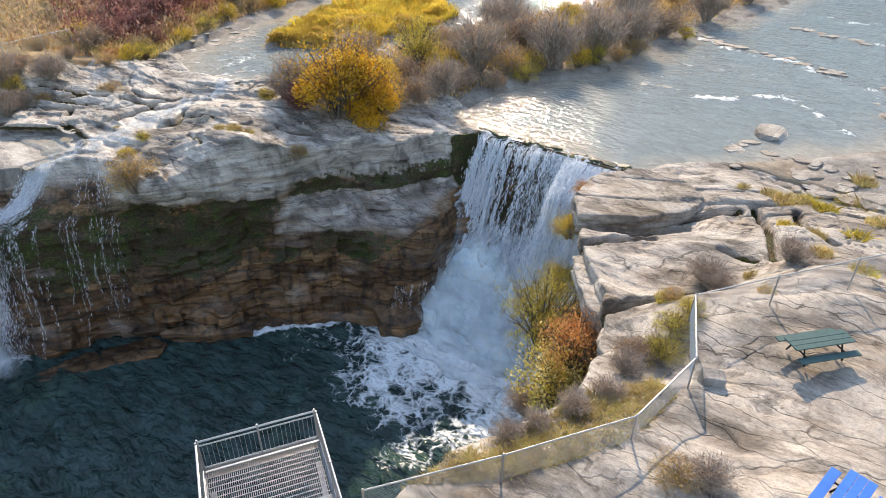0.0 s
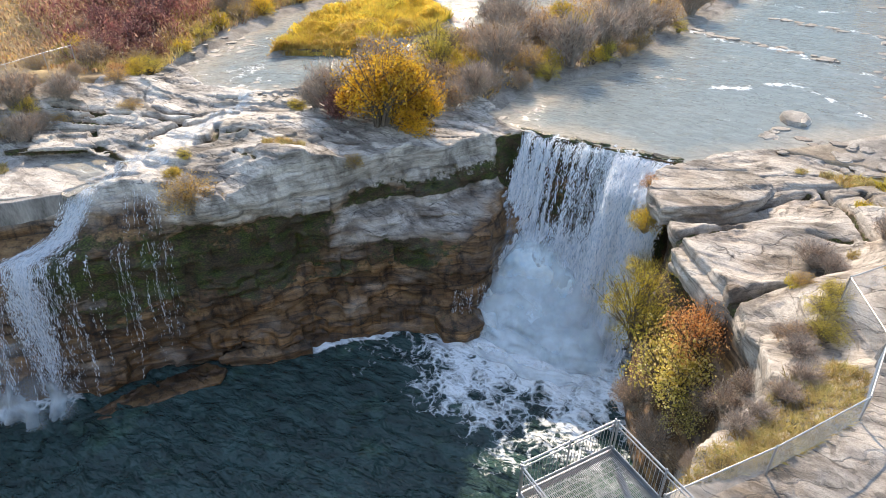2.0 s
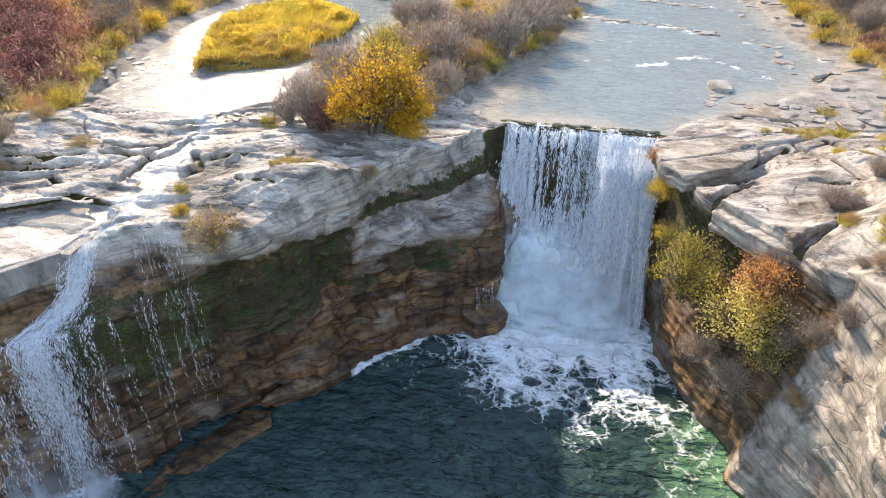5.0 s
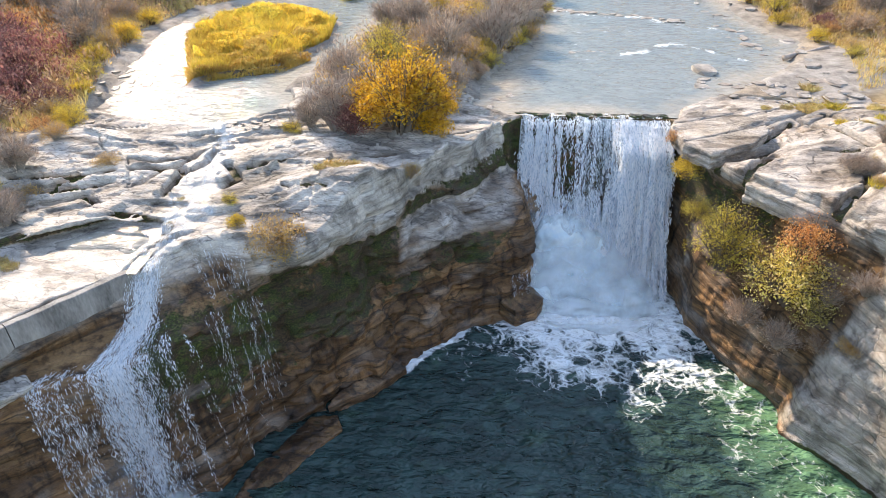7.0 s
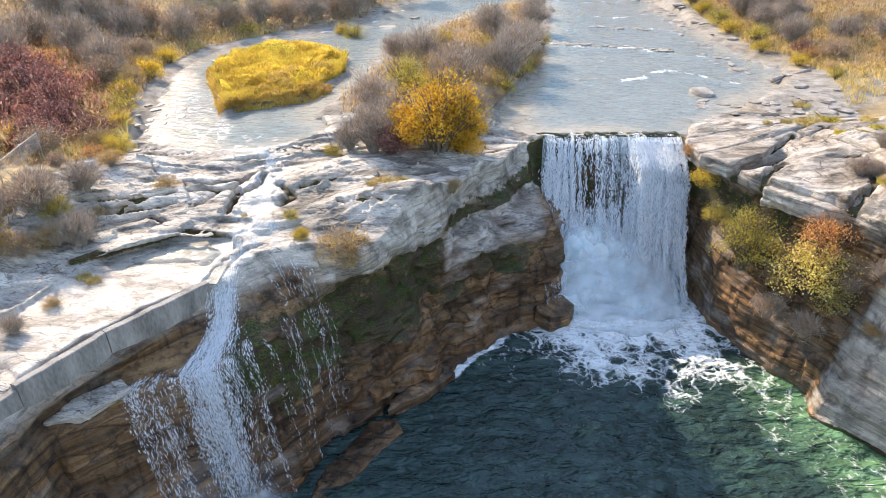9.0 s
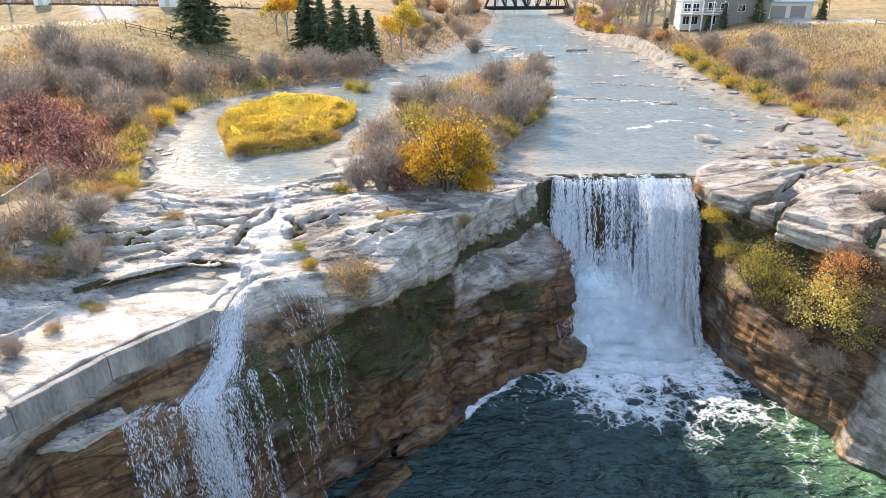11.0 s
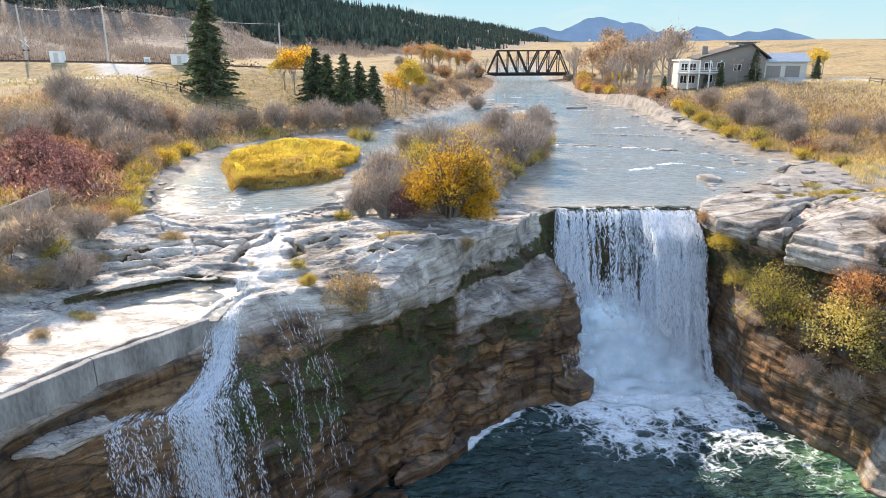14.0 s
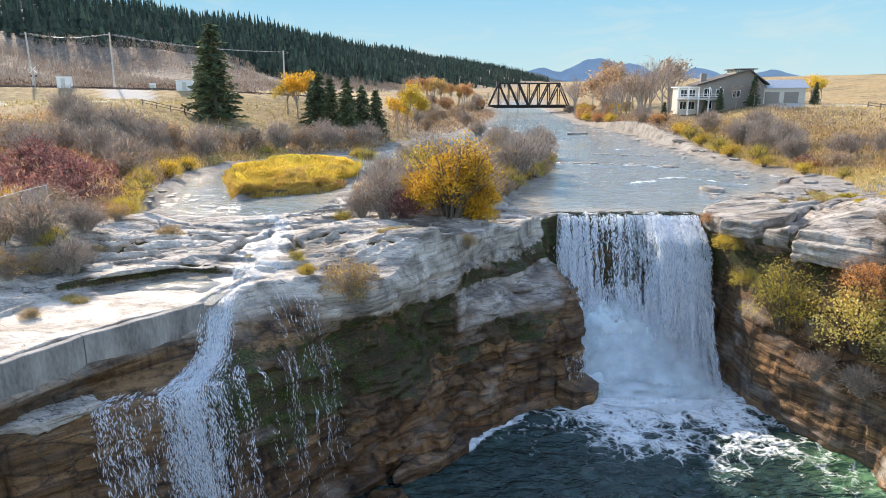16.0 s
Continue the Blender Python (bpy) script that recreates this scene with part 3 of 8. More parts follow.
    l.new(tra.outputs[0], mx.inputs[2])
    l.new(mx.outputs[0], out.inputs[0])
    return m


ROCK = rock_material()
GROUND = ground_material()
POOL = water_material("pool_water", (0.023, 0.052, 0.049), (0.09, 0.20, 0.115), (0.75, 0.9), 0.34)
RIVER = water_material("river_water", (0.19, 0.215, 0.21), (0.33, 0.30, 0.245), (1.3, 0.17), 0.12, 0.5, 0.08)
FALL = fall_material("falling_water", 0.10, (2.4, 2.4, 0.8))
THIN_FALL = fall_material("thin_falling_water", 0.0, (3.8, 3.8, 0.6))
CLOTS = clot_material()
FROTH = froth_material()
SPRAY = spray_material()
CONCRETE = plain("concrete", (0.245, 0.232, 0.215), 0.9, 0, 0.33, 0.9, 0.03, (1, 1, 0.3))
BARK = plain("bark", (0.13, 0.105, 0.085), 0.9, 0, 0.2, 5)
GREYBARK = plain("grey_twigs", (0.34, 0.29, 0.25), 0.9, 0, 0.2, 5)
REDBARK = plain("red_twigs", (0.14, 0.075, 0.07), 0.85, 0, 0.2, 5)
GALV = plain("galvanised_steel", (0.42, 0.43, 0.44), 0.42, 0.85, 0.08, 3)
DARKSTEEL = plain("weathered_dark_steel", (0.022, 0.018, 0.016), 0.8, 0.0, 0.25, 1.2)
GOLD = leaf_material("golden_leaves", [(0.80, 0.46, 0.03), (0.88, 0.58, 0.05), (0.62, 0.31, 0.03), (0.92, 0.62, 0.08), (0.34, 0.16, 0.03)], 0.6, 0.5)
YELLOW = leaf_material("yellow_leaves", [(0.64, 0.48, 0.06), (0.76, 0.56, 0.09), (0.50, 0.44, 0.08), (0.70, 0.44, 0.06)], 0.65, 0.5)
OLIVE = leaf_material("olive_leaves", [(0.48, 0.42, 0.07), (0.66, 0.55, 0.10), (0.76, 0.62, 0.12), (0.28, 0.26, 0.06)], 0.65, 0.5)
ORANGE = leaf_material("orange_leaves", [(0.64, 0.29, 0.09), (0.72, 0.41, 0.17), (0.48, 0.19, 0.07), (0.70, 0.47, 0.24)])
CREAM = leaf_material("cream_and_green_leaves", [(0.84, 0.76, 0.42), (0.82, 0.70, 0.24), (0.40, 0.39, 0.09), (0.72, 0.60, 0.16)], 0.7, 0.45)
BEIGE = leaf_material("tan_leaves", [(0.54, 0.36, 0.13), (0.66, 0.48, 0.20), (0.40, 0.25, 0.10), (0.72, 0.50, 0.17), (0.28, 0.18, 0.09)], 0.7, 0.45)
BROWN = leaf_material("brown_leaves", [(0.32, 0.205, 0.135), (0.52, 0.35, 0.215), (0.15, 0.10, 0.07), (0.64, 0.48, 0.31), (0.42, 0.275, 0.175)], 0.8, 0.35)
RED = leaf_material("red_leaves", [(0.23, 0.085, 0.09), (0.37, 0.16, 0.15), (0.11, 0.05, 0.05), (0.52, 0.32, 0.25), (0.30, 0.135, 0.125)], 0.75, 0.4)
GREY = leaf_material("grey_twig_tips", [(0.215, 0.155, 0.125), (0.48, 0.37, 0.305), (0.74, 0.61, 0.50), (0.105, 0.075, 0.06), (0.58, 0.43, 0.32)], 0.9, 0.2)
STRAW = leaf_material("straw_grass", [(0.66, 0.44, 0.12), (0.74, 0.54, 0.17), (0.55, 0.35, 0.09), (0.62, 0.48, 0.13)], 0.7, 0.45, 0.35)
LUSH = leaf_material("yellow_green_reeds", [(0.78, 0.58, 0.09), (0.84, 0.66, 0.14), (0.64, 0.55, 0.09), (0.82, 0.52, 0.11), (0.56, 0.48, 0.11)], 0.7, 0.5, 0.4)
REDBROWN = leaf_material("dark_brown_brush", [(0.13, 0.075, 0.055), (0.20, 0.12, 0.085), (0.08, 0.05, 0.04)], 0.85, 0.2)
FADED = leaf_material("faded_tan_leaves", [(0.46, 0.33, 0.22), (0.56, 0.42, 0.29), (0.36, 0.26, 0.18)], 0.8, 0.4)
DRY = leaf_material("pale_dry_grass", [(0.60, 0.47, 0.21), (0.70, 0.57, 0.29), (0.50, 0.40, 0.17), (0.48, 0.44, 0.18)], 0.75, 0.4)
# spruce green shifted towards blue: the haze of distance is in the colour
WOODS = leaf_material("hazy_spruce", [(0.030, 0.055, 0.042), (0.05, 0.085, 0.06), (0.075, 0.115, 0.075), (0.024, 0.045, 0.036)], 0.8, 0.2, 0.05)
SCRUB = leaf_material("pale_bare_scrub", [(0.34, 0.28, 0.24), (0.44, 0.38, 0.34), (0.25, 0.20, 0.17), (0.36, 0.27, 0.19)], 0.9, 0.3, 0.06)
NEEDLE = leaf_material("spruce_needles", [(0.06, 0.095, 0.045), (0.105, 0.15, 0.072), (0.15, 0.195, 0.10), (0.034, 0.055, 0.03)], 0.75, 0.25)

# ---- the lie of the land ----
POOL_Z = -0.7
RIVER_EDGE = [(-13.3, 42.0), (-12.3, 44.4), (-8.3, 46.0), (-3.7, 51.0), (1.5, 55.5), (7.5, 68), (4.5, 75.5), (4.6, 90), (5.8, 113), (6.5, 134),
              (5.0, 152), (3.0, 182), (3.5, 240), (9, 330), (20, 420), (0, 420), (-14, 330), (-18, 240), (-22, 200), (-28, 165), (-36, 135), (-45, 114), (-52, 93), (-63, 86),
              (-69, 76), (-70.0, 66), (-66.2, 49.3), (-63.9, 39.7), (-56.4, 36.7), (-51.4, 37.6), (-47, 40.5), (-47, 43.9), (-48.6, 47.6),
              (-46, 60), (-44, 80), (-36, 98), (-26, 114), (-18, 122), (-15, 114), (-21, 81), (-24.8, 63), (-29.7, 53), (-31.2, 44.2), (-27.6, 42.4), (-26.5, 42.1)]
REED_ISLAND = [(-65.5, 66), (-58.0, 47.9), (-56.5, 50.0), (-51.0, 53.0), (-47.6, 64), (-48.6, 73), (-58, 80), (-65, 76)]
SPOTS_RIGHT = [(-3.6, 14.1, 16.4), (-2.9, 18.1, 16.0), (-5, 20, 14.9), (-7.9, 28.4, 12.9), (-5.6, 29.9, 13.3), (-5.6, 38.4, 13.5), (-10.2, 36, 12.6),
               (-4.3, 22.6, 15.6), (-1.8, 25, 15.9), (0.2, 23, 16.1), (2, 15, 16.7), (-6.3, 10.7, 16.5), (0.6, 28.2, 16.1), (-1, 36, 14.5), (4, 46, 13.2), (8, 38, 15.6),
               (-9, 5, 17.2), (10, 20, 17), (8, 0, 18), (-14, 36, 12.4), (-7, 22, 13.6), (-8, 14, 15.6), (-2, 46, 12.7)]
SPOTS_LEFT = [(-28.4, 40.4, 12.2), (-35.2, 30.8, 12.8), (-39.9, 27.4, 13.7), (-41.6, 21.5, 11.4), (-46, 22, 12.0), (-50, 33.2, 12.7), (-50.5, 17.5, 11.7),
              (-53, 24.0, 12.9), (-51, 22.9, 12.7), (-56, 21.6, 13.0), (-57.3, 28.9, 13.2), (-61, 32.6, 13.7), (-65.8, 25.9, 15.2), (-63, 38, 12.9), (-56, 9, 11.7), (-59.5, 17, 12.3), (-42, 40, 13.0),
              (-32, 40.5, 12.4), (-58, 36, 12.9), (-44.5, 32, 13.3), (-38, 35, 13.3), (-48.5, 27, 12.5), (-62, 5, 13.5), (-68, 15, 16), (-22, 42, 11.9), (-16, 42, 11.9)]
RAIL = [(-300, 96, 25.5), (-130, 134, 24.0), (-100, 137, 23.2), (-76, 141, 22.0), (-66, 190, 19.6), (-56, 235, 17.6), (-48, 255, 16.9), (-24, 255, 16.6)]
APRON = [(-50.3, 16.9), (-54.0, 12.1), (-56.2, 8.3), (-60, 12), (-58.4, 18.0), (-56.2, 19.9), (-53.4, 21.7), (-50.2, 21.2)]
BOX = (-64.0, -2.0, 4.0, 46.0)


def level(x, y):
    """The river's surface."""
    main = 12.05 + 0.008 * np.maximum(0, np.asarray(y, float) - 42)
    side = 12.45 * np.ones(np.shape(main))
    return np.where((np.asarray(x) < -43) & (np.asarray(y) < 92), np.maximum(main, side), main)


def hill_side(x, y):
    return (np.asarray(x, float) + 128) * -0.976 + (np.asarray(y, float) - 121) * 0.22


def bank_of_rail(x, y):
    """The bank that carries the railway to the bridge."""
    out = np.full(np.shape(x), -50.0)
    for (ax, ay, az), (bx, by, bz) in zip(RAIL, RAIL[1:]):
        dx, dy = bx - ax, by - ay
        t = np.clip(((x - ax) * dx + (y - ay) * dy) / (dx * dx + dy * dy), 0, 1)
        d = np.hypot(x - ax - t * dx, y - ay - t * dy)
        out = np.maximum(out, az + (bz - az) * t - 0.05 - 0.26 * np.maximum(0, d - 3.5))
    return out


def land(x, y):
    """Height of the land without the gorge."""
    x, y = np.broadcast_arrays(np.asarray(x, float), np.asarray(y, float))
    d = inside_distance(x, y, RIVER_EDGE)
    reed = inside_distance(x, y, REED_ISLAND)
    d = np.maximum(d, -reed)
    lev = level(x, y)
    left = ramp01(-20, -45, x - 0.02 * y)
    far = lev + 0.3 + (4.6 + 1.6 * left) * ramp01(0, 48, d) + 0.35 * fbm(x / 9, y / 9, 0, 3, 5) * ramp01(3, 20, d)
    far = far + 11 * ramp01(55, 190, x) * ramp01(40, 160, y) + 2.2 * ramp01(-75, -110, x) * ramp01(60, 110, y)
    s = hill_side(x, y)
    far = far + 62 * ramp01(10, 330, s) + 8 * ramp01(0, 120, s) * fbm(x / 90, y / 90, 0, 3, 9)
    far = far + 4.2 * np.exp(-((x - 28) ** 2 + (y - 136) ** 2) / 900.0)
    far = np.maximum(far, bank_of_rail(x, y))
    pts = SPOTS_LEFT + SPOTS_RIGHT
    wsum, zsum = 1e-9, 0.0
    for px, py, pz in pts:
        w = 1.0 / ((x - px) ** 2 + (y - py) ** 2 + 1.2) ** 1.6
        wsum, zsum = wsum + w, zsum + w * pz
    near = zsum / wsum
    out = np.maximum(np.maximum(BOX[0] + 2 - x, x - BOX[2] + 2), np.maximum(-12 - y, y - 48))
    k = ramp01(0, 22, out)
    z = near * (1 - k) + far * k
    dry = lev + 0.08 + 0.35 * ramp01(0, 3.0, d)
    z = np.where(d > 0, np.maximum(z, np.where(y > 35, dry, -50)), z)
    bed = lev - 0.06 - 0.5 * ramp01(0, 3.5, -d) + 0.10 * fbm(x / 1.6, y / 1.6, 0, 3, 21)
    z = np.where(d < 0, np.minimum(z, bed), z)
    z = np.where((reed < 0), np.maximum(z, lev + 0.12 + 0.35 * ramp01(0, 3, -reed)), z)
    # the flat apron beside the old weir wall
    apron = inside_distance(x, y, APRON)
    z = np.where(apron < 0, np.clip(z, 11.95, 11.97 + 0.03 * np.maximum(0, -x - 56)), z)
    return z


def height(x, y):
    return float(land(np.array([x]), np.array([y]))[0])


# Plan of the gorge's walls, downstream on one side, round the fall and back, at seven heights.
WALLS = [
    (POOL_Z, [(-62, -40), (-55, -5), (-51.3, 7.0), (-49.5, 9.5), (-47.5, 11.5), (-45.5, 13.4), (-43.4, 16.8), (-41, 18.6), (-39.6, 20), (-37.4, 21.8), (-35.4, 23.9), (-33.2, 26.2), (-31.7, 28.1), (-28.9, 29.2),
              (-26.6, 30.4), (-25.0, 35), (-22.5, 38.2), (-14.6, 38), (-13.2, 32.8), (-13.3, 29.8), (-12.3, 27), (-10.5, 23), (-9.2, 21), (-9.9, 18.8), (-7.5, 16.1), (-5.6, 13), (-6, 5), (-14, -40)]),
    (5.0, [(-62, -40), (-56.5, -5), (-55, 7.4), (-52.3, 9.8), (-48.3, 12.3), (-46.3, 14.6), (-44.0, 17.6), (-42, 19.6), (-40.1, 21), (-38.9, 22.9), (-37.7, 25.8), (-35, 28.0), (-32.5, 30.2), (-29.2, 31.8),
           (-25.8, 34.2), (-25.8, 37.5), (-22.5, 40.2), (-13.4, 40), (-13.1, 35), (-13.2, 30.5), (-12.1, 27.3), (-10.2, 23.5), (-8.7, 20.8), (-8.2, 18.8), (-6.9, 15.6), (-6, 12), (-6.5, 5), (-14, -40)]),
    (6.8, [(-62, -40), (-57.2, -5), (-55.3, 7.7), (-52.5, 10.2), (-48.0, 12.8), (-46.3, 15.6), (-44.4, 18.3), (-42.6, 20.0), (-40.8, 21.6), (-39.5, 23.1), (-38.0, 25.8), (-35.3, 28.5), (-33.2, 30.3), (-29.8, 32.5),
           (-26.0, 34.9), (-26.6, 38.8), (-22.5, 41), (-13.5, 40.7), (-13.0, 36), (-12.7, 31.7), (-11.4, 28), (-9.8, 23.8), (-8.2, 20.9), (-7.6, 18.2), (-7, 14.8), (-6.5, 11), (-7, 5), (-14.5, -40)]),
    (8.1, [(-62, -40), (-57.8, -5), (-55.5, 7.9), (-52.6, 10.5), (-47.7, 13.2), (-46.3, 16.4), (-44.7, 18.8), (-43.0, 20.3), (-41.3, 22.1), (-40.0, 23.3), (-38.3, 25.7), (-35.6, 29.1), (-34.8, 31.1), (-30.7, 35.5),
           (-27.8, 38.7), (-27, 41), (-22.5, 41.6), (-13.6, 41.2), (-13.0, 36.7), (-12.4, 32.6), (-10.9, 28.3), (-9.5, 24), (-7.8, 21), (-7.2, 17.7), (-7, 14.3), (-6.9, 10.3), (-7.3, 5), (-14.8, -40)]),
    (8.7, [(-62, -40), (-58, -5), (-55.6, 8), (-52.7, 10.6), (-47.6, 13.4), (-46.3, 16.8), (-44.9, 19), (-43.2, 20.5), (-41.6, 22.3), (-40.2, 23.4), (-38.5, 25.7), (-35.7, 29.3), (-35, 31.3), (-30.8, 35.9),
           (-28, 39.3), (-27.2, 41.4), (-22.5, 41.9), (-13.6, 41.4), (-13.0, 37), (-12.2, 33), (-10.6, 28.5), (-9.3, 24.2), (-7.6, 21), (-7, 17.5), (-7, 14), (-7, 10), (-7.5, 5), (-15, -40)]),
    (10.9, [(-62, -40), (-58, -5), (-56.4, 8.6), (-54.8, 12.0), (-51.1, 16.3), (-49.2, 17.8), (-46.2, 20.6), (-43.4, 20.2), (-41.4, 20.3), (-39.7, 22.6), (-38.2, 25), (-35.7, 29), (-35.2, 30.9), (-31.4, 36),
            (-28.4, 40.3), (-27.2, 41.9), (-22.5, 42.1), (-13.8, 41.7), (-13.2, 38), (-12.6, 33.5), (-10.3, 28.5), (-8.3, 24.4), (-7, 20.8), (-6.8, 17), (-7.2, 13.5), (-8, 9.5), (-8.5, 5), (-15, -40)]),
    (12.4, [(-62, -40), (-58, -5), (-56.4, 8.5), (-54.6, 12.2), (-50.4, 17.0), (-49.4, 18.6), (-46.2, 21.3), (-43.6, 21), (-41.5, 21.2), (-39.9, 23.2), (-38.4, 25.6), (-35.9, 29.6), (-35.2, 30.9), (-31.3, 36),
            (-28.4, 40.4), (-27.0, 42.1), (-22.5, 42.2), (-14.2, 41.9), (-13.6, 38), (-13.8, 34), (-11.8, 29.2), (-8.4, 23.9), (-6.8, 20.4), (-6.6, 16.5), (-8, 12.5), (-9, 9), (-9.5, 5), (-15, -40)]),
]

_low, _high = WALLS[4][1], WALLS[5][1]
_mid = [(p[0] + (q[0] - p[0]) * 0.25, p[1] + (q[1] - p[1]) * 0.25) for p, q in zip(_low, _high)]
_mid[2], _mid[3], _mid[4] = (-56.4, 8.8), (-54.6, 12.0), (-51.0, 15.0)
WALLS.insert(5, (9.4, _mid))
_bed = [(p[0] + (q[0] - p[0]) * 0.7, p[1] + (q[1] - p[1]) * 0.7) for p, q in zip(_low, _high)]
_bed[2], _bed[3], _bed[4] = (-55.5, 8.1), (-53.9, 11.3), (-50.6, 15.8)
WALLS.insert(6, (10.2, _bed))


def wall_plan(z):
    if z <= WALLS[0][0]:
        return WALLS[0][1]
    for (z0, a), (z1, b) in zip(WALLS, WALLS[1:]):
        if z <= z1:
            t = (z - z0) / (z1 - z0)
            return [(p[0] + (q[0] - p[0]) * t, p[1] + (q[1] - p[1]) * t) for p, q in zip(a, b)]
    return WALLS[-1][1]


def bedded(x, y, z):
    """The ledges of the bedded sandstone: steps of a hand's height with ragged plans."""
    dip = z + 0.02 * (x + 30) + 0.12 * fbm(x / 14, y / 14, 0, 2, 31)
    out = 0.0
    for thick, amp, size, seed in ((1.35, 0.40, 2.4, 40), (0.55, 0.30, 1.3, 60), (0.30, 0.16, 0.7, 80)):
        k = np.floor(dip / thick)
        out = out + amp * vnoise(x / size + 17.0 * k, y / size - 11.0 * k, 0.0, seed)
    return out


def blocks(x, y, z):
    """Joints that cut the cliff into blocks."""
    tier = np.floor(z / 1.5 + 0.3 * vnoise(x / 9, y / 9, 0, 92))
    a = vnoise(np.floor((x * 0.66 + y * 0.75) / 2.1 + 0.37 * tier + 0.3 * vnoise(x / 4, y / 4, 0, 91)) * 3.7, tier * 5.3, 0.0, 90)
    return 0.5 * a


def surface_relief(x, y, rocky):
    """Flat sheets on top of the rock, with low sharp edges, broken along joints."""
    u, v = 0.94 * x + 0.34 * y, -0.34 * x + 0.94 * y
    broad = 0.42 * fbm(u / 15.0, v / 6.0, 0, 3, 11) + 0.12 * fbm(u / 2.4, v / 1.5, 0, 4, 12)
    thin = 0.5 * fbm(u / 8.0, v / 2.6, 0, 3, 19) + 0.10 * fbm(u / 1.2, v / 0.7, 0, 3, 20)
    stepped = 0.24 * np.floor(broad / 0.24 + 0.5) + 0.10 * np.floor(thin / 0.15 + 0.5)
    joint = np.abs(vnoise(u / 16 + 0.06 * vnoise(u / 2, v / 2, 0, 15), v / 1.9, 0, 13))
    cross = np.abs(vnoise(u / 2.9, v / 14 + 0.05 * vnoise(u / 2, v / 2, 0, 16), 0, 14))
    gap = -0.55 * ramp01(0.055, 0.02, joint) * ramp01(-0.05, 0.25, vnoise(u / 6, v / 4, 0, 17)) - 0.40 * ramp01(0.035, 0.008, cross) * ramp01(0.0, 0.25, vnoise(u / 5, v / 5, 0, 18))
    return rocky * (0.06 * broad + 0.94 * stepped + gap)


# Deep cracks in the rim: a line in plan, half its width, its depth.
CREVICES = [([(-8.4, 36.1), (-7.2, 36.8), (-5.6, 38.2)], 0.24, 0.7), ([(-5.0, 39.2), (-3.7, 36.1), (-2.6, 32.2)], 0.20, 0.7),
            ([(-51.4, 26.2), (-51.1, 28.3), (-50.1, 30.3), (-50.3, 32.4)], 0.30, 0.65), ([(-60.8, 23.4), (-59.0, 24.6), (-57.2, 26.4)], 0.28, 0.6), ([(-54.8, 28.4), (-53, 28.9), (-51.5, 29.2)], 0.28, 0.6),
            ([(-13.6, 32.0), (-10.6, 32.7), (-8.2, 34.8)], 0.75, 0.9), ([(-12.4, 28.4), (-11.1, 30.6), (-9.0, 32.4)], 0.3, 0.6), ([(-8.6, 23.6), (-7.2, 25.0), (-6.2, 25.9)], 0.45, 0.9), ([(-6.0, 25.6), (-4.6, 28.2)], 0.25, 0.4),
            ([(-53.6, 25.4), (-53.2, 27.1), (-52.5, 29.0), (-51.6, 30.2), (-51.3, 32.4), (-50.7, 34.1)], 0.20, 0.7), ([(-50.9, 24.8), (-51.4, 26.8), (-51.4, 28.7)], 0.18, 0.6), ([(-61.0, 24.8), (-58.8, 26.0), (-57.2, 26.8), (-55.6, 27.6)], 0.22, 0.55),
            ([(-60.4, 22.0), (-58.6, 23.2), (-57.2, 23.9), (-56.3, 24.6), (-54.6, 23.4)], 0.22, 0.6), ([(-60.0, 24.0), (-57.6, 24.9), (-55.2, 26.3)], 0.20, 0.5), ([(-48.5, 30.1), (-47.2, 28.4), (-47.8, 27.2)], 0.35, 0.6), ([(-55.6, 29.9), (-53.8, 29.6), (-52.1, 30.8)], 0.22, 0.6),
            ([(-43.6, 26.8), (-42.4, 26.3), (-40.3, 25.6)], 0.12, 0.3), ([(-46.8, 29.4), (-44.5, 29.9), (-42.8, 30.6)], 0.12, 0.35), ([(-39.4, 32.0), (-36.6, 32.8)], 0.14, 0.4), ([(-2.7, 39.3), (-2.2, 36.6), (-0.4, 35.2)], 0.20, 0.6), ([(-5.4, 32.7), (-3.4, 32.1)], 0.14, 0.4)]


ROCK_TOP = {}


def rock_top(x, y):
    """The top of the rock under a place inside the gorge's box."""
    z, h = ROCK_TOP["z"], ROCK_TOP["h"]
    i = np.clip(np.rint((np.asarray(x, float) - BOX[0]) / h).astype(int), 0, z.shape[0] - 1)
    j = np.clip(np.rint((np.asarray(y, float) - BOX[1]) / h).astype(int), 0, z.shape[1] - 1)
    return z[i, j]


def face_reach(x, y, z, way, far=5.0):
    """How far out along a way the rock's face stands at each point and height."""
    h, s = ROCK_TOP["h"], ROCK_TOP["solid"]
    x, y, z = np.broadcast_arrays(np.asarray(x, float), np.asarray(y, float), np.asarray(z, float))
    best = np.full(x.shape, -1.0)
    k = np.clip(np.rint((z - ROCK_TOP["z0"]) / h).astype(int), 0, s.shape[2] - 1)
    for r in np.arange(-1.0, far, 0.1):
        i = np.clip(np.rint((x + way[0] * r - BOX[0]) / h).astype(int), 0, s.shape[0] - 1)
        j = np.clip(np.rint((y + way[1] * r - BOX[1]) / h).astype(int), 0, s.shape[1] - 1)
        best = np.where(s[i, j, k], r, best)
    return best


def surface(x, y):
    """Height of whatever one would stand on."""
    inside = BOX[0] + 0.5 < x < BOX[2] - 0.5 and BOX[1] + 0.5 < y < BOX[3] - 0.5
    return float(rock_top(x, y)) if inside else height(x, y)


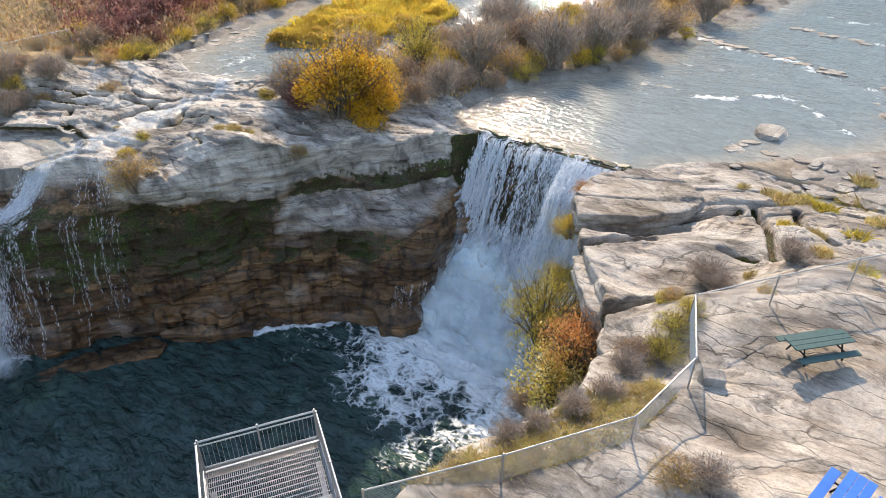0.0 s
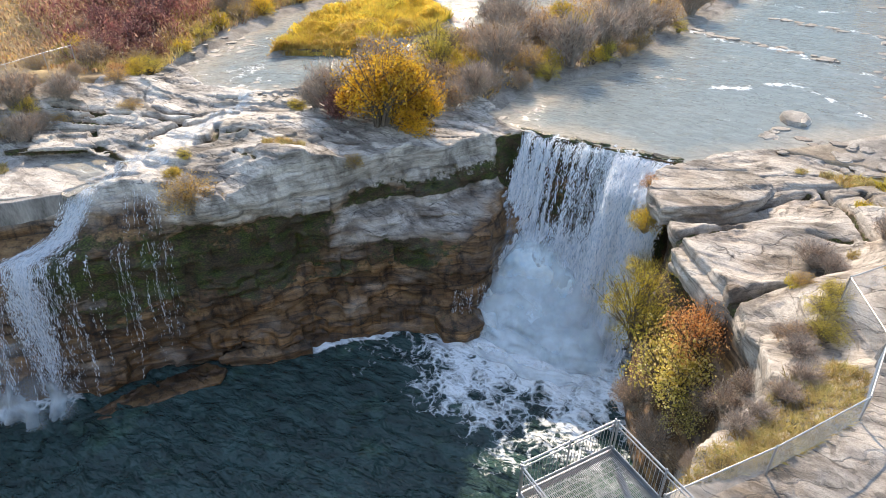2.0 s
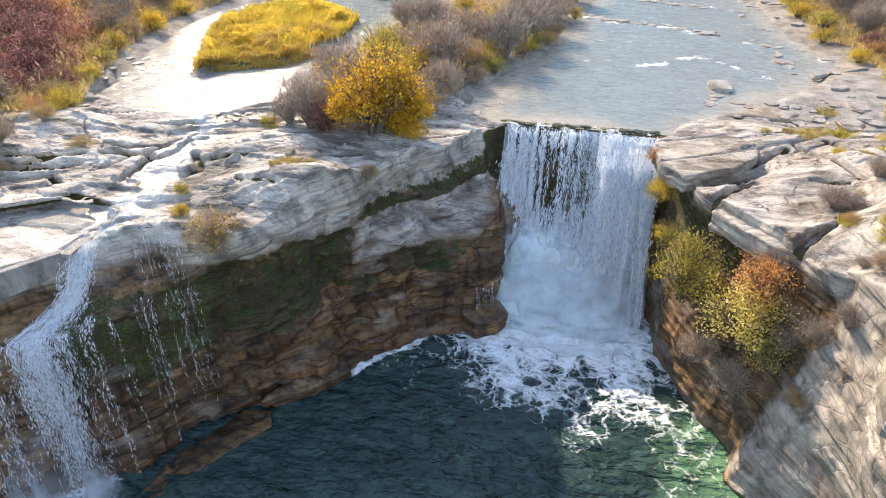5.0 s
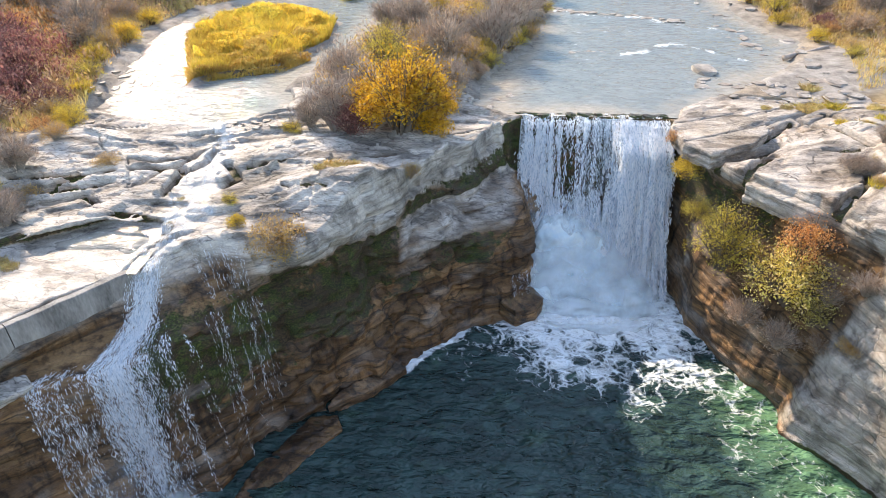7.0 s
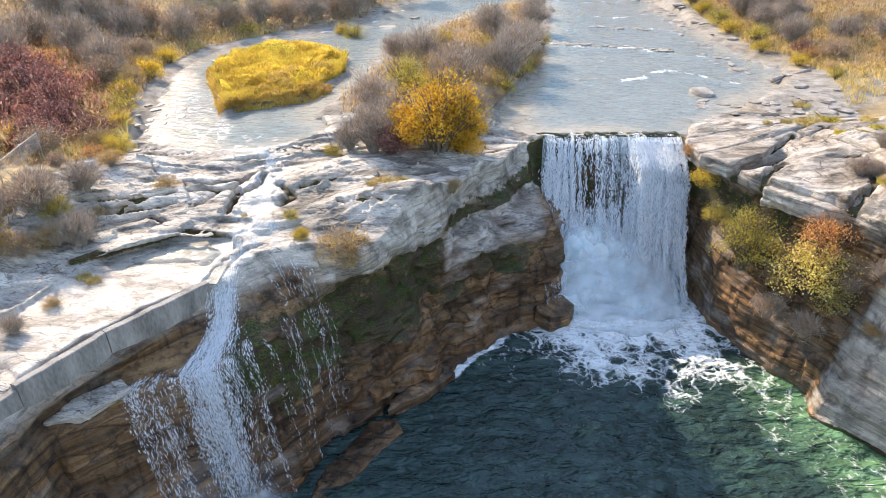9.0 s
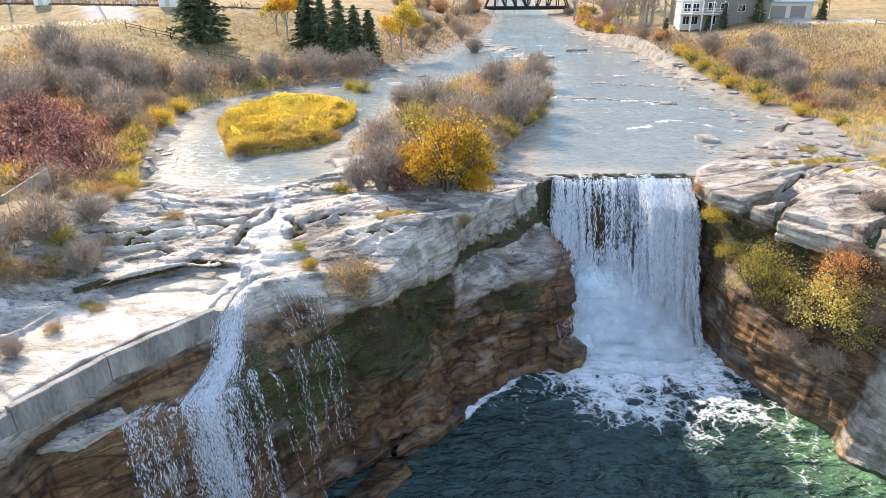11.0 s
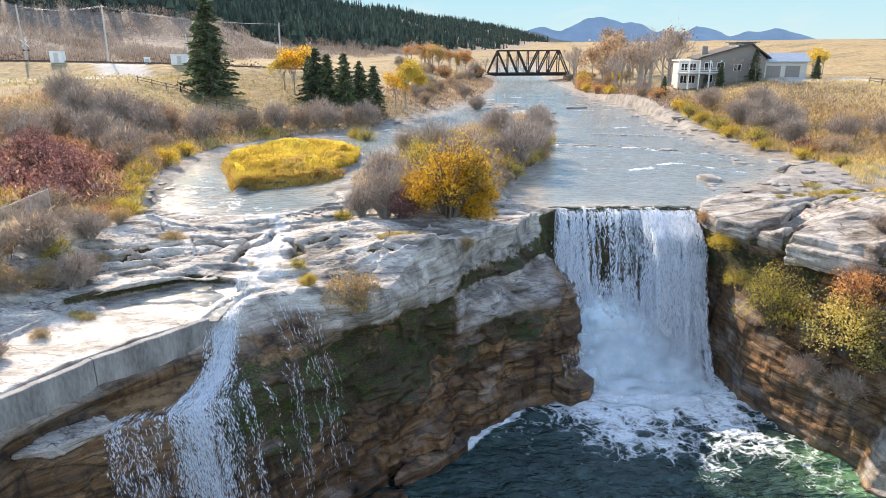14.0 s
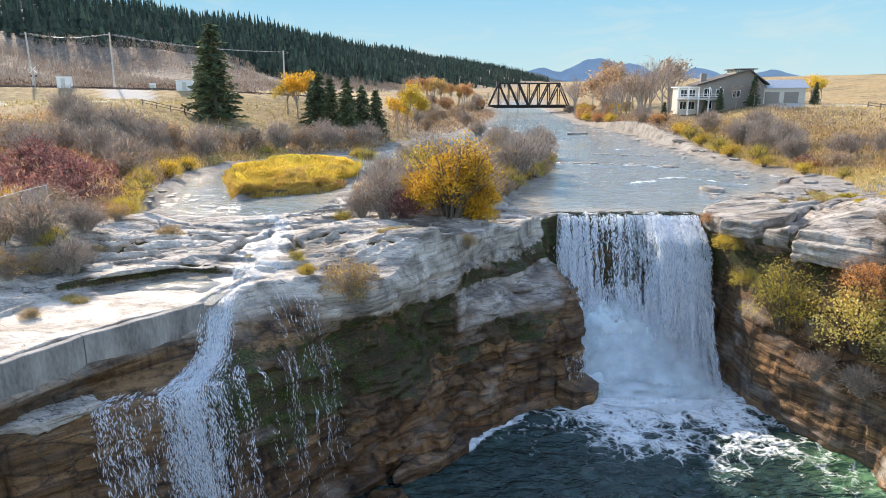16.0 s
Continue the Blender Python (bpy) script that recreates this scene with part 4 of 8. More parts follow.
def build_gorge():
    h = 0.14
    xs, ys, zs = np.arange(BOX[0], BOX[2] + h / 2, h), np.arange(BOX[1], BOX[3] + h / 2, h), np.arange(-2.6, 19.0, h)
    gx, gy = np.meshgrid(xs, ys, indexing="ij")
    top = land(gx, gy)
    river = inside_distance(gx, gy, RIVER_EDGE)
    rocky = np.where(river > 0, ramp01(0, 1.0, river), 0.25)
    right = ramp01(-9, -4, gx) * ramp01(26, 20, gy)
    flat = ramp01(-6.0, -3.0, gx) * ramp01(34, 26, gy)
    rocky = rocky * (1 - 0.72 * np.maximum(right, flat)) * (1 - 0.5 * ramp01(-16, -13, gx))
    apron = ramp01(0.6, 0, inside_distance(gx, gy, APRON))
    top = top + surface_relief(gx, gy, rocky * (1 - 0.93 * apron))
    v2 = -0.30 * gx + 0.95 * gy + 0.35 * fbm(gx / 2.5, gy / 2.5, 0, 3, 35)
    sheets = np.exp(-((gx + 58.5) / 3.4) ** 2 - ((gy - 26.2) / 2.3) ** 2) + 0.6 * np.exp(-((gx + 41.5) / 4.0) ** 2 - ((gy - 25.6) / 1.6) ** 2)
    top = top + 0.30 * np.clip(sheets * 1.4, 0, 1) * ((v2 / 0.75) % 1.0 - 0.5)
    for line, half, deep in CREVICES:
        top = top - deep * ramp01(half + 0.12, half * 0.6, line_distance(gx, gy + 0.12 * fbm(gx / 0.8, gy / 0.8, 0, 2, 24), line))
    ledge = inside_distance(gx, gy, APRON)
    wob = 0.25 * fbm(gx / 2.4, gy / 2.4, 0, 3, 33)
    fallzone = ramp01(-28, -26.5, gx) * ramp01(33, 36, gy) + ramp01(-45, -47, gx) * ramp01(20, 17, gy)
    field = np.empty((len(xs), len(ys), len(zs)), np.float32)
    for i, z in enumerate(zs):
        d = -inside_distance(gx, gy, wall_plan(z))
        lip = ramp01(-1.5, -0.2, river) * ramp01(10.2, 11.6, z)
        high = ramp01(8.6, 9.6, z) * ramp01(-22, -30, gx) * ramp01(-45, -42, gx)
        rough = (bedded(gx, gy, z) * (1 - 0.55 * high) + blocks(gx, gy, z)) * (1 - 0.7 * lip)
        calm = (1 - 0.6 * fallzone) * (1 - 0.55 * ramp01(-17, -14, gx) * ramp01(11.5, 10, z)) * (1 - 0.6 * ramp01(-10.6, -9.8, gx) * ramp01(22.5, 21, gy) * ramp01(9, 7.5, z) * 0.5)
        rough, wob2 = rough * calm, wob * calm
        hollow = np.maximum(ledge - 1.0 + 0.35 * vnoise(gx / 1.1, gy / 1.1, 0, 28), abs(z - 12.28) - 0.30)
        hollow = np.where((gx < -49.6) & (gy > 17.5), hollow, 9.0)
        field[:, :, i] = np.maximum(np.maximum(z - top, np.clip(d + rough + wob2, -3, 3)), -hollow)
    solid = field < 0
    top_k = len(zs) - 1 - np.argmax(solid[:, :, ::-1], axis=2)
    ROCK_TOP["z"], ROCK_TOP["h"] = np.where(solid.any(2), zs[top_k] + h / 2, -3.0), h
    v, q = nets(field, (xs[0], ys[0], zs[0]), h)
    ROCK_TOP["solid"], ROCK_TOP["z0"] = solid, zs[0]
    del field
    x, y, z = v.T
    v = v + 0.035 * np.stack([vnoise(x * 3.1, y * 3.1, z * 5, s) for s in (1, 2, 3)], 1)
    # what covers the rock: r brown bed, g moss, both also painting shade, b wet
    depth = -inside_distance(x, y, WALLS[-1][1])
    rim = land(x, y)
    under = np.maximum(ramp01(0.5, 2.2, rim - z), ramp01(0.2, 1.6, depth) * ramp01(0.3, 1.2, rim - z))
    leftwall = ramp01(-22, -26, x)
    nz = fbm(x / 2.2, y / 2.2, z / 0.9, 4, 70)
    strip = ramp01(-36.2, -35.4, x) * ramp01(-26.5, -28, x)
    whiteband = leftwall * ramp01(-44.5, -43, x) * ramp01(9.0, 9.7, z + 0.3 * nz + 0.10 * (x + 40) - 0.9 * strip)
    shelf = strip * ramp01(5.9, 6.5, z + 0.3 * nz) * ramp01(8.9, 8.5, z)
    brown = under * (1 - 0.95 * np.clip(whiteband + 0.8 * shelf, 0, 1))
    brown = np.clip(brown + 0.35 * nz * under * (1 - whiteband), 0, 1)
    rightwall = ramp01(-18, -14, x)
    brown = np.where(rightwall > 0.5, brown * ramp01(13.1, 12.0, z + 0.4 * nz), brown)
    block = ramp01(-9.9, -9.4, x) * ramp01(20.5, 19.8, y)
    brown = brown * (1 - 0.75 * block) * (1 - 0.6 * ramp01(-56.5, -57.5, x + 0.8 * nz) * ramp01(4.0, 6.0, z + nz))
    patch = fbm(x / 3.2, y / 3.2, z / 3.0, 4, 73)
    moss_and_shade = leftwall * under * ramp01(2.6, 6.2, z + 1.6 * nz) * ramp01(10.4, 8.6, z + 0.6 * nz + 1.2 * whiteband) * ramp01(-50, -47, x) * ramp01(-26, -29, x) * (0.78 + 0.45 * patch) * (1 - 0.9 * shelf)
    moss_and_shade = moss_and_shade + strip * ramp01(8.2, 8.8, z + 0.4 * nz) * ramp01(10.6, 9.4, z + 0.6 * nz) * under * (0.52 + 0.4 * patch)
    moss_and_shade = moss_and_shade + rightwall * ramp01(12.6, 11.6, z) * ramp01(4.5, 8.5, z) * ramp01(23, 29, y) * under * (0.5 + 0.35 * patch)
    # shade under the apron's ledge, painted in with the brown and moss colours
    under_ledge_shade = ramp01(1.4, 1.1, inside_distance(x, y, APRON)) * ramp01(-0.1, 0.05, inside_distance(x, y, APRON)) * ramp01(12.0, 12.1, z) * ramp01(12.66, 12.55, z) * ramp01(17.5, 18.5, y)
    brown, moss_and_shade = np.clip(brown + under_ledge_shade, 0, 1), moss_and_shade + 0.7 * under_ledge_shade
    behind = ramp01(-27.3, -26.5, x) * ramp01(-13, -14, x) * ramp01(38, 40, y)
    bare = ramp01(-6.5, -4.5, x) * ramp01(31, 26, y) * ramp01(11.5, 12.5, z)
    brown = np.clip(brown + bare * (0.24 + 0.12 * nz), 0, 1)
    # wall behind the fall: dark brown and moss colours that also deepen its shade
    brown, moss_and_shade = np.clip(brown + behind, 0, 1), moss_and_shade + 0.55 * behind
    # dark recess beside the lip: not carved, its shade painted in the cover colours
    painted_recess = ramp01(-28.6, -27.9, x + 0.3 * nz) * ramp01(-25.5, -26.2, x) * ramp01(39.6, 40.4, y) * ramp01(12.05, 11.75, z)
    brown, moss_and_shade = np.maximum(brown, painted_recess), np.maximum(moss_and_shade, 0.95 * painted_recess)
    moss_and_shade = moss_and_shade + 0.8 * ramp01(POOL_Z + 0.55, POOL_Z + 0.1, z) * block
    # the cracks' inner shade is painted too, in the brown and moss colours
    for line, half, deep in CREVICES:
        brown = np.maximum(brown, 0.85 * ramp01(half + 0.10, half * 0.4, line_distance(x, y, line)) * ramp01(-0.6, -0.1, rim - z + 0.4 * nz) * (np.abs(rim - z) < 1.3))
        moss_and_shade = np.maximum(moss_and_shade, 0.9 * ramp01(half + 0.04, half * 0.4, line_distance(x, y, line)) * (np.abs(rim - z) < 1.3))
    brown = np.maximum(brown, (0.20 + 0.12 * nz) * rightwall)
    wet = np.clip(ramp01(2.0, 0.0, z) + 0.7 * leftwall * under * ramp01(0.0, 0.6, nz), 0, 1)
    stream = line_distance(x, y, [(-51, 37.5), (-50, 33), (-49.3, 27), (-49.0, 22), (-49.6, 18)])
    wet = np.clip(wet + ramp01(2.0, 0.8, stream) + 0.42 * ramp01(0.5, 0.0, inside_distance(x, y, APRON)) * ramp01(11.6, 11.8, z), 0, 1)
    me = mesh_of("gorge", v, q, False, None, np.stack([brown, np.clip(moss_and_shade, 0, 1), wet], 1))
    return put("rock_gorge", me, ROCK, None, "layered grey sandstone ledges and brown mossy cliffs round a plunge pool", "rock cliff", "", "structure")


gorge = build_gorge()


def axis(spans):
    out = []
    for a, b, s in spans:
        out += list(np.arange(a, b, s))
    return np.array(out + [spans[-1][1]])


def build_ground():
    xs = axis([(-2600, -600, 100), (-600, -260, 20), (-260, -120, 6), (-120, -72, 1.6), (-72, 12, 1.0), (12, 60, 1.5), (60, 180, 6), (180, 600, 30), (600, 3000, 120)])
    ys = axis([(-900, -100, 80), (-100, -10, 6), (-10, 20, 2), (20, 110, 1.0), (110, 220, 2.5), (220, 420, 8), (420, 1200, 30), (1200, 4400, 160)])
    gx, gy = np.meshgrid(xs, ys)
    z = land(gx, gy)
    d = np.maximum(inside_distance(gx, gy, RIVER_EDGE), -inside_distance(gx, gy, REED_ISLAND))
    z = z + 0.12 * fbm(gx / 1.7, gy / 1.7, 0, 3, 44) * ramp01(0.0, 4, d)
    inner = np.minimum(np.minimum(gx - BOX[0], BOX[2] - gx), np.minimum(gy - BOX[1], BOX[3] - gy))
    z = np.where(inner > 0.9, -4.0, z - 0.03)
    gorge_south = inside_distance(gx, gy, [(-62, -60), (-56, 2), (-9, 6), (-14, -60)])
    z = np.where((gorge_south < 0) & (gy < 3), -4.0, z)
    s = hill_side(gx, gy)
    nz = fbm(gx / 25, gy / 25, 0, 4, 51)
    brush = np.clip(ramp01(5, 30, s) * ramp01(0.35, -0.2, nz) + ramp01(30, 90, s), 0, 1)
    brush = np.clip(brush + ramp01(-70, -62, gx) * 0 + 0.7 * ramp01(14, 4, d) * ramp01(0, 2, d), 0, 1)
    rim = inside_distance(gx, gy, [(-3, 44), (3, 44), (12, 50), (16, 60), (12, 66), (8, 66), (1, 56), (-5, 51)])
    gravel = np.clip(0.9 * ramp01(5.5, 1.0, d + 2.0 * nz) + ramp01(1.5, -1.0, rim + 2.0 * nz), 0, 1)
    road = ramp01(5.5, 4.0, line_distance(gx, gy, [(-230, 72), (-150, 92), (-120, 104), (-104, 122), (-112, 136), (-150, 156)]))
    drive = ramp01(4.0, 3.0, line_distance(gx, gy, [(36, 128), (52, 128), (75, 140), (140, 150)]))
    me = mesh_of("ground", np.stack([gx.ravel(), gy.ravel(), z.ravel()], 1), grid_faces(len(xs), len(ys)), True, None,
                 np.stack([brush.ravel(), gravel.ravel(), np.maximum(road, drive).ravel()], 1))
    return put("ground", me, GROUND, None, "dry straw-coloured meadow, brushy hillside and gravel river banks", "ground", "", "structure")


ground = build_ground()

# ---- water ----
RIFFLES = [[(-21.5, 83), (-14.6, 79), (-8.9, 78.5), (-4, 74), (2, 72)], [(-12, 94), (0, 90)], [(-15, 62), (-8, 66), (-2, 60)], [(-20, 121), (-8, 119), (4, 121)], [(-26, 152), (-12, 150), (3, 146)], [(-17, 105), (-6, 102), (4, 105)], [(-26, 137), (-8, 133), (5, 137)], [(-26, 172), (-10, 168), (3, 174)], [(-64, 88), (-54, 92), (-46, 100)]]


def build_river():
    xs, ys = axis([(-71, 8.5, 0.4)]), axis([(36, 100, 0.4), (100, 200, 1.5), (200, 420, 8)])
    gx, gy = np.meshgrid(xs, ys)
    d = inside_distance(gx, gy, RIVER_EDGE)
    z = level(gx, gy) + 0.03 * fbm(gx / 1.3, gy / 1.1, 0, 3, 63)
    foam = np.zeros(gx.shape)
    for k, line in enumerate(RIFFLES):
        r = line_distance(gx, gy + 1.3 * fbm(gx / 6, gy / 9, 0, 2, 65 + k), line)
        foam = np.maximum(foam, ramp01(1.4, 0.1, r) * (0.36 + 0.34 * vnoise(gx / 1.5, gy / 1.1, 0, 66 + k)))
        z = z + 0.10 * ramp01(1.6, 0, r)
    z = z + 0.05 * ramp01(-42, -46, gx) * ramp01(90, 70, gy) * ramp01(-0.3, 0.5, vnoise(gx / 6, gy / 6, 0, 68)) * vnoise(gx / 0.8, gy / 0.8, 0, 67)
    lip = line_distance(gx, gy, [(-26.5, 42.1), (-15, 41.8)])
    foam = np.maximum(foam, 0.5 * ramp01(1.2, 0.1, lip) * ramp01(-0.5, 0.6, vnoise(gx * 1.6, gy * 0.5, 0, 70)))
    # side channel: foam of the rapids, its white also standing in for sun glitter
    side = line_distance(gx, gy, [(-62, 54), (-59, 45), (-55, 40.5), (-51, 38.5)])
    foam = np.maximum(foam, 0.30 * ramp01(4.5, 0.5, side) * ramp01(-0.7, 0.5, vnoise(gx / 1.2, gy / 2.0, 0, 71)))
    shallow = np.clip(ramp01(-5.0, -0.3, d) * 0.9 + 0.35 * fbm(gx / 7, gy / 9, 0, 3, 72), 0, 1)
    quads = grid_faces(len(xs), len(ys))
    keep = (d.ravel()[quads] < 0.9).all(1) & ~((gy.ravel()[quads] < 42.0).any(1) & (gx.ravel()[quads] > -45).all(1))
    used = np.unique(quads[keep])
    remap = np.full(gx.size, -1)
    remap[used] = np.arange(len(used))
    v = np.stack([gx.ravel(), gy.ravel(), z.ravel()], 1)[used]
    cov = np.stack([np.clip(foam, 0, 1).ravel(), shallow.ravel(), 0 * gx.ravel()], 1)[used]
    return put("river_water", mesh_of("river", v, remap[quads[keep]], True, None, cov), RIVER, None,
               "shallow clear blue-grey river water with small riffles", "river", "", "structure")


river = build_river()


def build_pool():
    xs, ys = axis([(-64, 0, 0.25)]), axis([(-40, 4, 1.5), (4, 43, 0.25)])
    gx, gy = np.meshgrid(xs, ys)
    fall = np.hypot((gx + 19.8) / 6.6, (gy - 33.0) / 5.4)
    nz = fbm(gx / 2.6, gy / 2.6, 0, 4, 75)
    plume = line_distance(gx, gy, [(-15, 29), (-12.5, 23.5), (-10.5, 18), (-8, 13)])
    left = line_distance(gx, gy, [(-51.5, 7.2), (-49.5, 9.6), (-47.6, 11.6)])
    lace = line_distance(gx, gy, [(-36.2, 23.3), (-34.2, 25.2), (-31.4, 28.0)])
    foam = np.clip(1.36 - 0.53 * fall + 0.26 * nz, 0, 1)
    foam = np.maximum(foam, np.clip(0.33 - 0.05 * plume + 0.16 * nz, 0, 0.33))
    foam = np.maximum(foam, np.clip(1.0 - 0.5 * left + 0.3 * nz, 0, 1))
    foam = np.maximum(foam, ramp01(0.75, 0.35, lace + 0.2 * nz))
    green = np.clip(ramp01(6.5, 0.5, line_distance(gx, gy, [(-9.5, 20), (-8, 15), (-6, 8)])) + 0.15 * nz, 0, 1)
    amp = 0.15 + 0.06 * np.clip(foam, 0, 1)
    z = POOL_Z + amp * fbm(gx / 1.5 + 0.3 * nz, gy / 0.75, 0, 3, 77) + 0.35 * np.clip(1.1 - fall, 0, 1)
    me = mesh_of("pool", np.stack([gx.ravel(), gy.ravel(), z.ravel()], 1), grid_faces(len(xs), len(ys)), True, None,
                 np.stack([foam.ravel(), green.ravel(), 0 * foam.ravel()], 1))
    return put("plunge_pool_water", me, POOL, None, "dark teal rippled pool water with white foam", "water", "", "structure")


pool = build_pool()


def smooth_line(pts, n):
    pts = np.asarray(pts, float)
    seg = np.r_[0, np.cumsum(np.linalg.norm(np.diff(pts, axis=0), axis=1))]
    t = np.linspace(0, seg[-1], n)
    out = np.stack([np.interp(t, seg, pts[:, k]) for k in range(pts.shape[1])], 1)
    for _ in range(3):
        out[1:-1] = (out[:-2] + 2 * out[1:-1] + out[2:]) / 4
    return out


def build_fall(name, lip, drop, out, mat, thick, seed, label, nu=110, nv=110, rough=0.35, spread=(0, 0), hug=0.0, lanes=0.42):
    """A curtain of water that leaves a lip. drop: rows of (height, how far out, thickness)."""
    line = smooth_line(lip, nu)
    rows = smooth_line(drop, nv)
    u = np.linspace(0, 1, nu)[None, :]
    zz, off, th = rows[:, 0][:, None], rows[:, 1][:, None], rows[:, 2][:, None]
    width = np.linalg.norm(np.diff(line[:, :2], axis=0), axis=1).sum()
    down = np.linspace(0, 1, nv)[:, None]
    lane = 0.75 + 0.25 * vnoise(u * width / 1.5, 0.0, 0.0, seed)
    o = off * lane + rough * down * fbm(u * width / 0.9, zz / 4.5, 0, 3, seed + 1)
    if hug:
        reach = face_reach(line[None, :, 0] + 0 * zz, line[None, :, 1] + 0 * zz, zz + 0 * u, out) + hug
        reach[:, 1:-1] = (reach[:, :-2] + 2 * reach[:, 1:-1] + reach[:, 2:]) / 4
        o = np.maximum(o, np.maximum.accumulate(reach, axis=0))
    side = (spread[0] * (1 - u) ** 2 + spread[1] * u ** 2) * down
    x = line[None, :, 0] + out[0] * o + side
    y = line[None, :, 1] + out[1] * o
    z = np.where(down == 0, line[None, :, 2], line[None, :, 2] * 0 + zz) + (line[None, :, 2] - line[:, 2].mean()) * (1 - down)
    z = z - 0.30 * ramp01(0.1, 0.7, vnoise(u * width / 1.1, 0.0, 0.0, seed + 9)) * ramp01(0.12, 0.0, down)
    edge = ramp01(0.0, 0.04, u) * ramp01(1.0, 0.96, u)
    t = np.clip((thick + th) * (0.55 + 0.45 * edge) + lanes * vnoise(u * width / 2.0, down * 0.8, 0, seed + 3), 0, 1)
    v = np.stack(np.broadcast_arrays(x, y, z), -1).reshape(-1, 3)
    uv = np.stack(np.broadcast_arrays(u * width, down * abs(drop[0][0] - drop[-1][0]) * 1.25 + 0 * u), -1).reshape(-1, 2)
    tt = np.broadcast_to(t, x.shape).ravel()
    cov = np.stack([tt, 0.9 + 0 * tt, tt], 1)
    return put(name, mesh_of(name, v, grid_faces(nu, nv), True, uv, cov), mat, None, label, "waterfall", "", "structure")


def strands(name, paths, half, side, out, dens, mat, label, seed, grain=1.0, fill=1.0, draw=1.0):
    """Falling water torn into clots and drops: middle lines, half the width of each, and how thick it is along the way."""
    rng = np.random.default_rng(seed)
    P, D, S, G = [], [], [], []
    for k, path in enumerate(paths):
        run = np.r_[0, np.cumsum(np.linalg.norm(np.diff(path, axis=0), axis=1))]
        d = np.clip((np.broadcast_to(np.asarray(dens[k], float), run.shape) - 0.12) * 1.7, 0.0, 1.0)
        d = d * ramp01(-0.02, 0.05, run / run[-1]) * (0.55 + 0.6 * ramp01(-0.6, 0.5, fbm(run / 0.9, np.full_like(run, 3.3 * k), 0, 2, seed)))
        count = int(run[-1] * 2 * half[k] * fill * d.mean() / (0.022 * draw * grain ** 2)) + 1
        c = np.r_[0, np.cumsum((d[1:] + d[:-1]) / 2 * np.diff(run))]
        t = np.interp(rng.random(count) * c[-1], c, run)
        p = np.stack([np.interp(t, run, path[:, a]) for a in range(3)], 1)
        w = np.stack([np.interp(np.minimum(t + 0.3, run[-1]), run, path[:, a]) - np.interp(np.maximum(t - 0.3, 0), run, path[:, a]) for a in range(3)], 1)
        sv = side[k] if np.ndim(side) == 2 else side
        wide = half[k] * (0.8 + 0.35 * fbm(t / 1.4, np.full_like(t, 5.1 * k), 0, 2, seed + 1))
        a = np.clip(rng.normal(size=count) * 0.5, -1.3, 1.3) * wide + 0.4 * half[k] * fbm(t / 1.6, np.full_like(t, 7.7 * k), 0, 2, seed + 2)
        b = 0.35 * half[k] * rng.random(count)
        P.append(p + a[:, None] * np.array([sv[0], sv[1], 0.0]) + b[:, None] * np.array([out[0], out[1], 0.0]))
        D.append(w / (np.linalg.norm(w, axis=1)[:, None] + 1e-9))
        S.append(np.tile(np.array([sv[0], sv[1], 0.0]), (count, 1)))
        G.append(t / 6.0)
    p, d, sv, g = np.concatenate(P), np.concatenate(D), np.concatenate(S), np.concatenate(G)[:, None]
    n = len(p)
    d = d + 0.22 * rng.normal(size=(n, 3))
    d /= np.linalg.norm(d, axis=1)[:, None]
    sv = sv + 0.5 * rng.normal(size=(n, 3)) * np.array([1, 1, 0.3])
    sv = sv - d * (sv * d).sum(1)[:, None]
    sv /= np.linalg.norm(sv, axis=1)[:, None]
    big = rng.random((n, 1)) ** 2 + 1.1 * (rng.random((n, 1)) < 0.10)
    wide = grain * (0.016 + 0.050 * big) * rng.uniform(0.7, 1.3, (n, 1))
    long = draw * grain * (0.08 + 0.28 * rng.random((n, 1)) ** 2 + 0.26 * big) * (1 + 0.4 * np.minimum(g, 1.5))
    j = lambda: rng.uniform(0.45, 1.25, (n, 1))
    ring = [p - d * long * j(), p - 0.35 * d * long * j() + sv * wide * j(), p + 0.4 * d * long * j() + sv * wide * j(),
            p + d * long * j(), p + 0.35 * d * long * j() - sv * wide * j(), p - 0.4 * d * long * j() - sv * wide * j()]
    v = np.stack(ring, 1).reshape(-1, 3)
    return put(name, mesh_of(name, v, np.arange(6 * n).reshape(-1, 6)), mat, None, label, "waterfall", "", "stuff")


LIP = [(-26.6, 42.9, 12.05), (-25.6, 42.35, 12.08), (-24.9, 42.75, 12.0), (-23.6, 42.3, 12.1), (-22.6, 42.75, 11.98), (-21.4, 42.25, 12.1), (-20.2, 42.6, 12.0),
       (-19.0, 42.8, 11.98), (-17.9, 42.2, 12.12), (-16.6, 42.55, 12.02), (-15.4, 42.1, 12.12), (-13.8, 41.8, 12.08)]
FALL_CURVE = np.array([(12.10, -0.5), (12.06, 0.3), (11.8, 0.9), (10.4, 1.7), (8, 2.7), (5.6, 3.7), (4.2, 4.5), (2, 5.8), (0.3, 7.0), (-0.9, 8.2)])
build_fall("waterfall", LIP, [(z, o, t) for (z, o), t in zip(FALL_CURVE.tolist(), (0.25, 0.15, 0.02, -0.10, -0.12, 0.0, 0.25, 0.45, 0.6, 0.5))],
           (-0.04, -1.0), FALL, 0.15, 100, "wide white waterfall pouring over a rock lip", 170, 140, 0.55, (-0.4, 0.4), 0.2, 0.5)


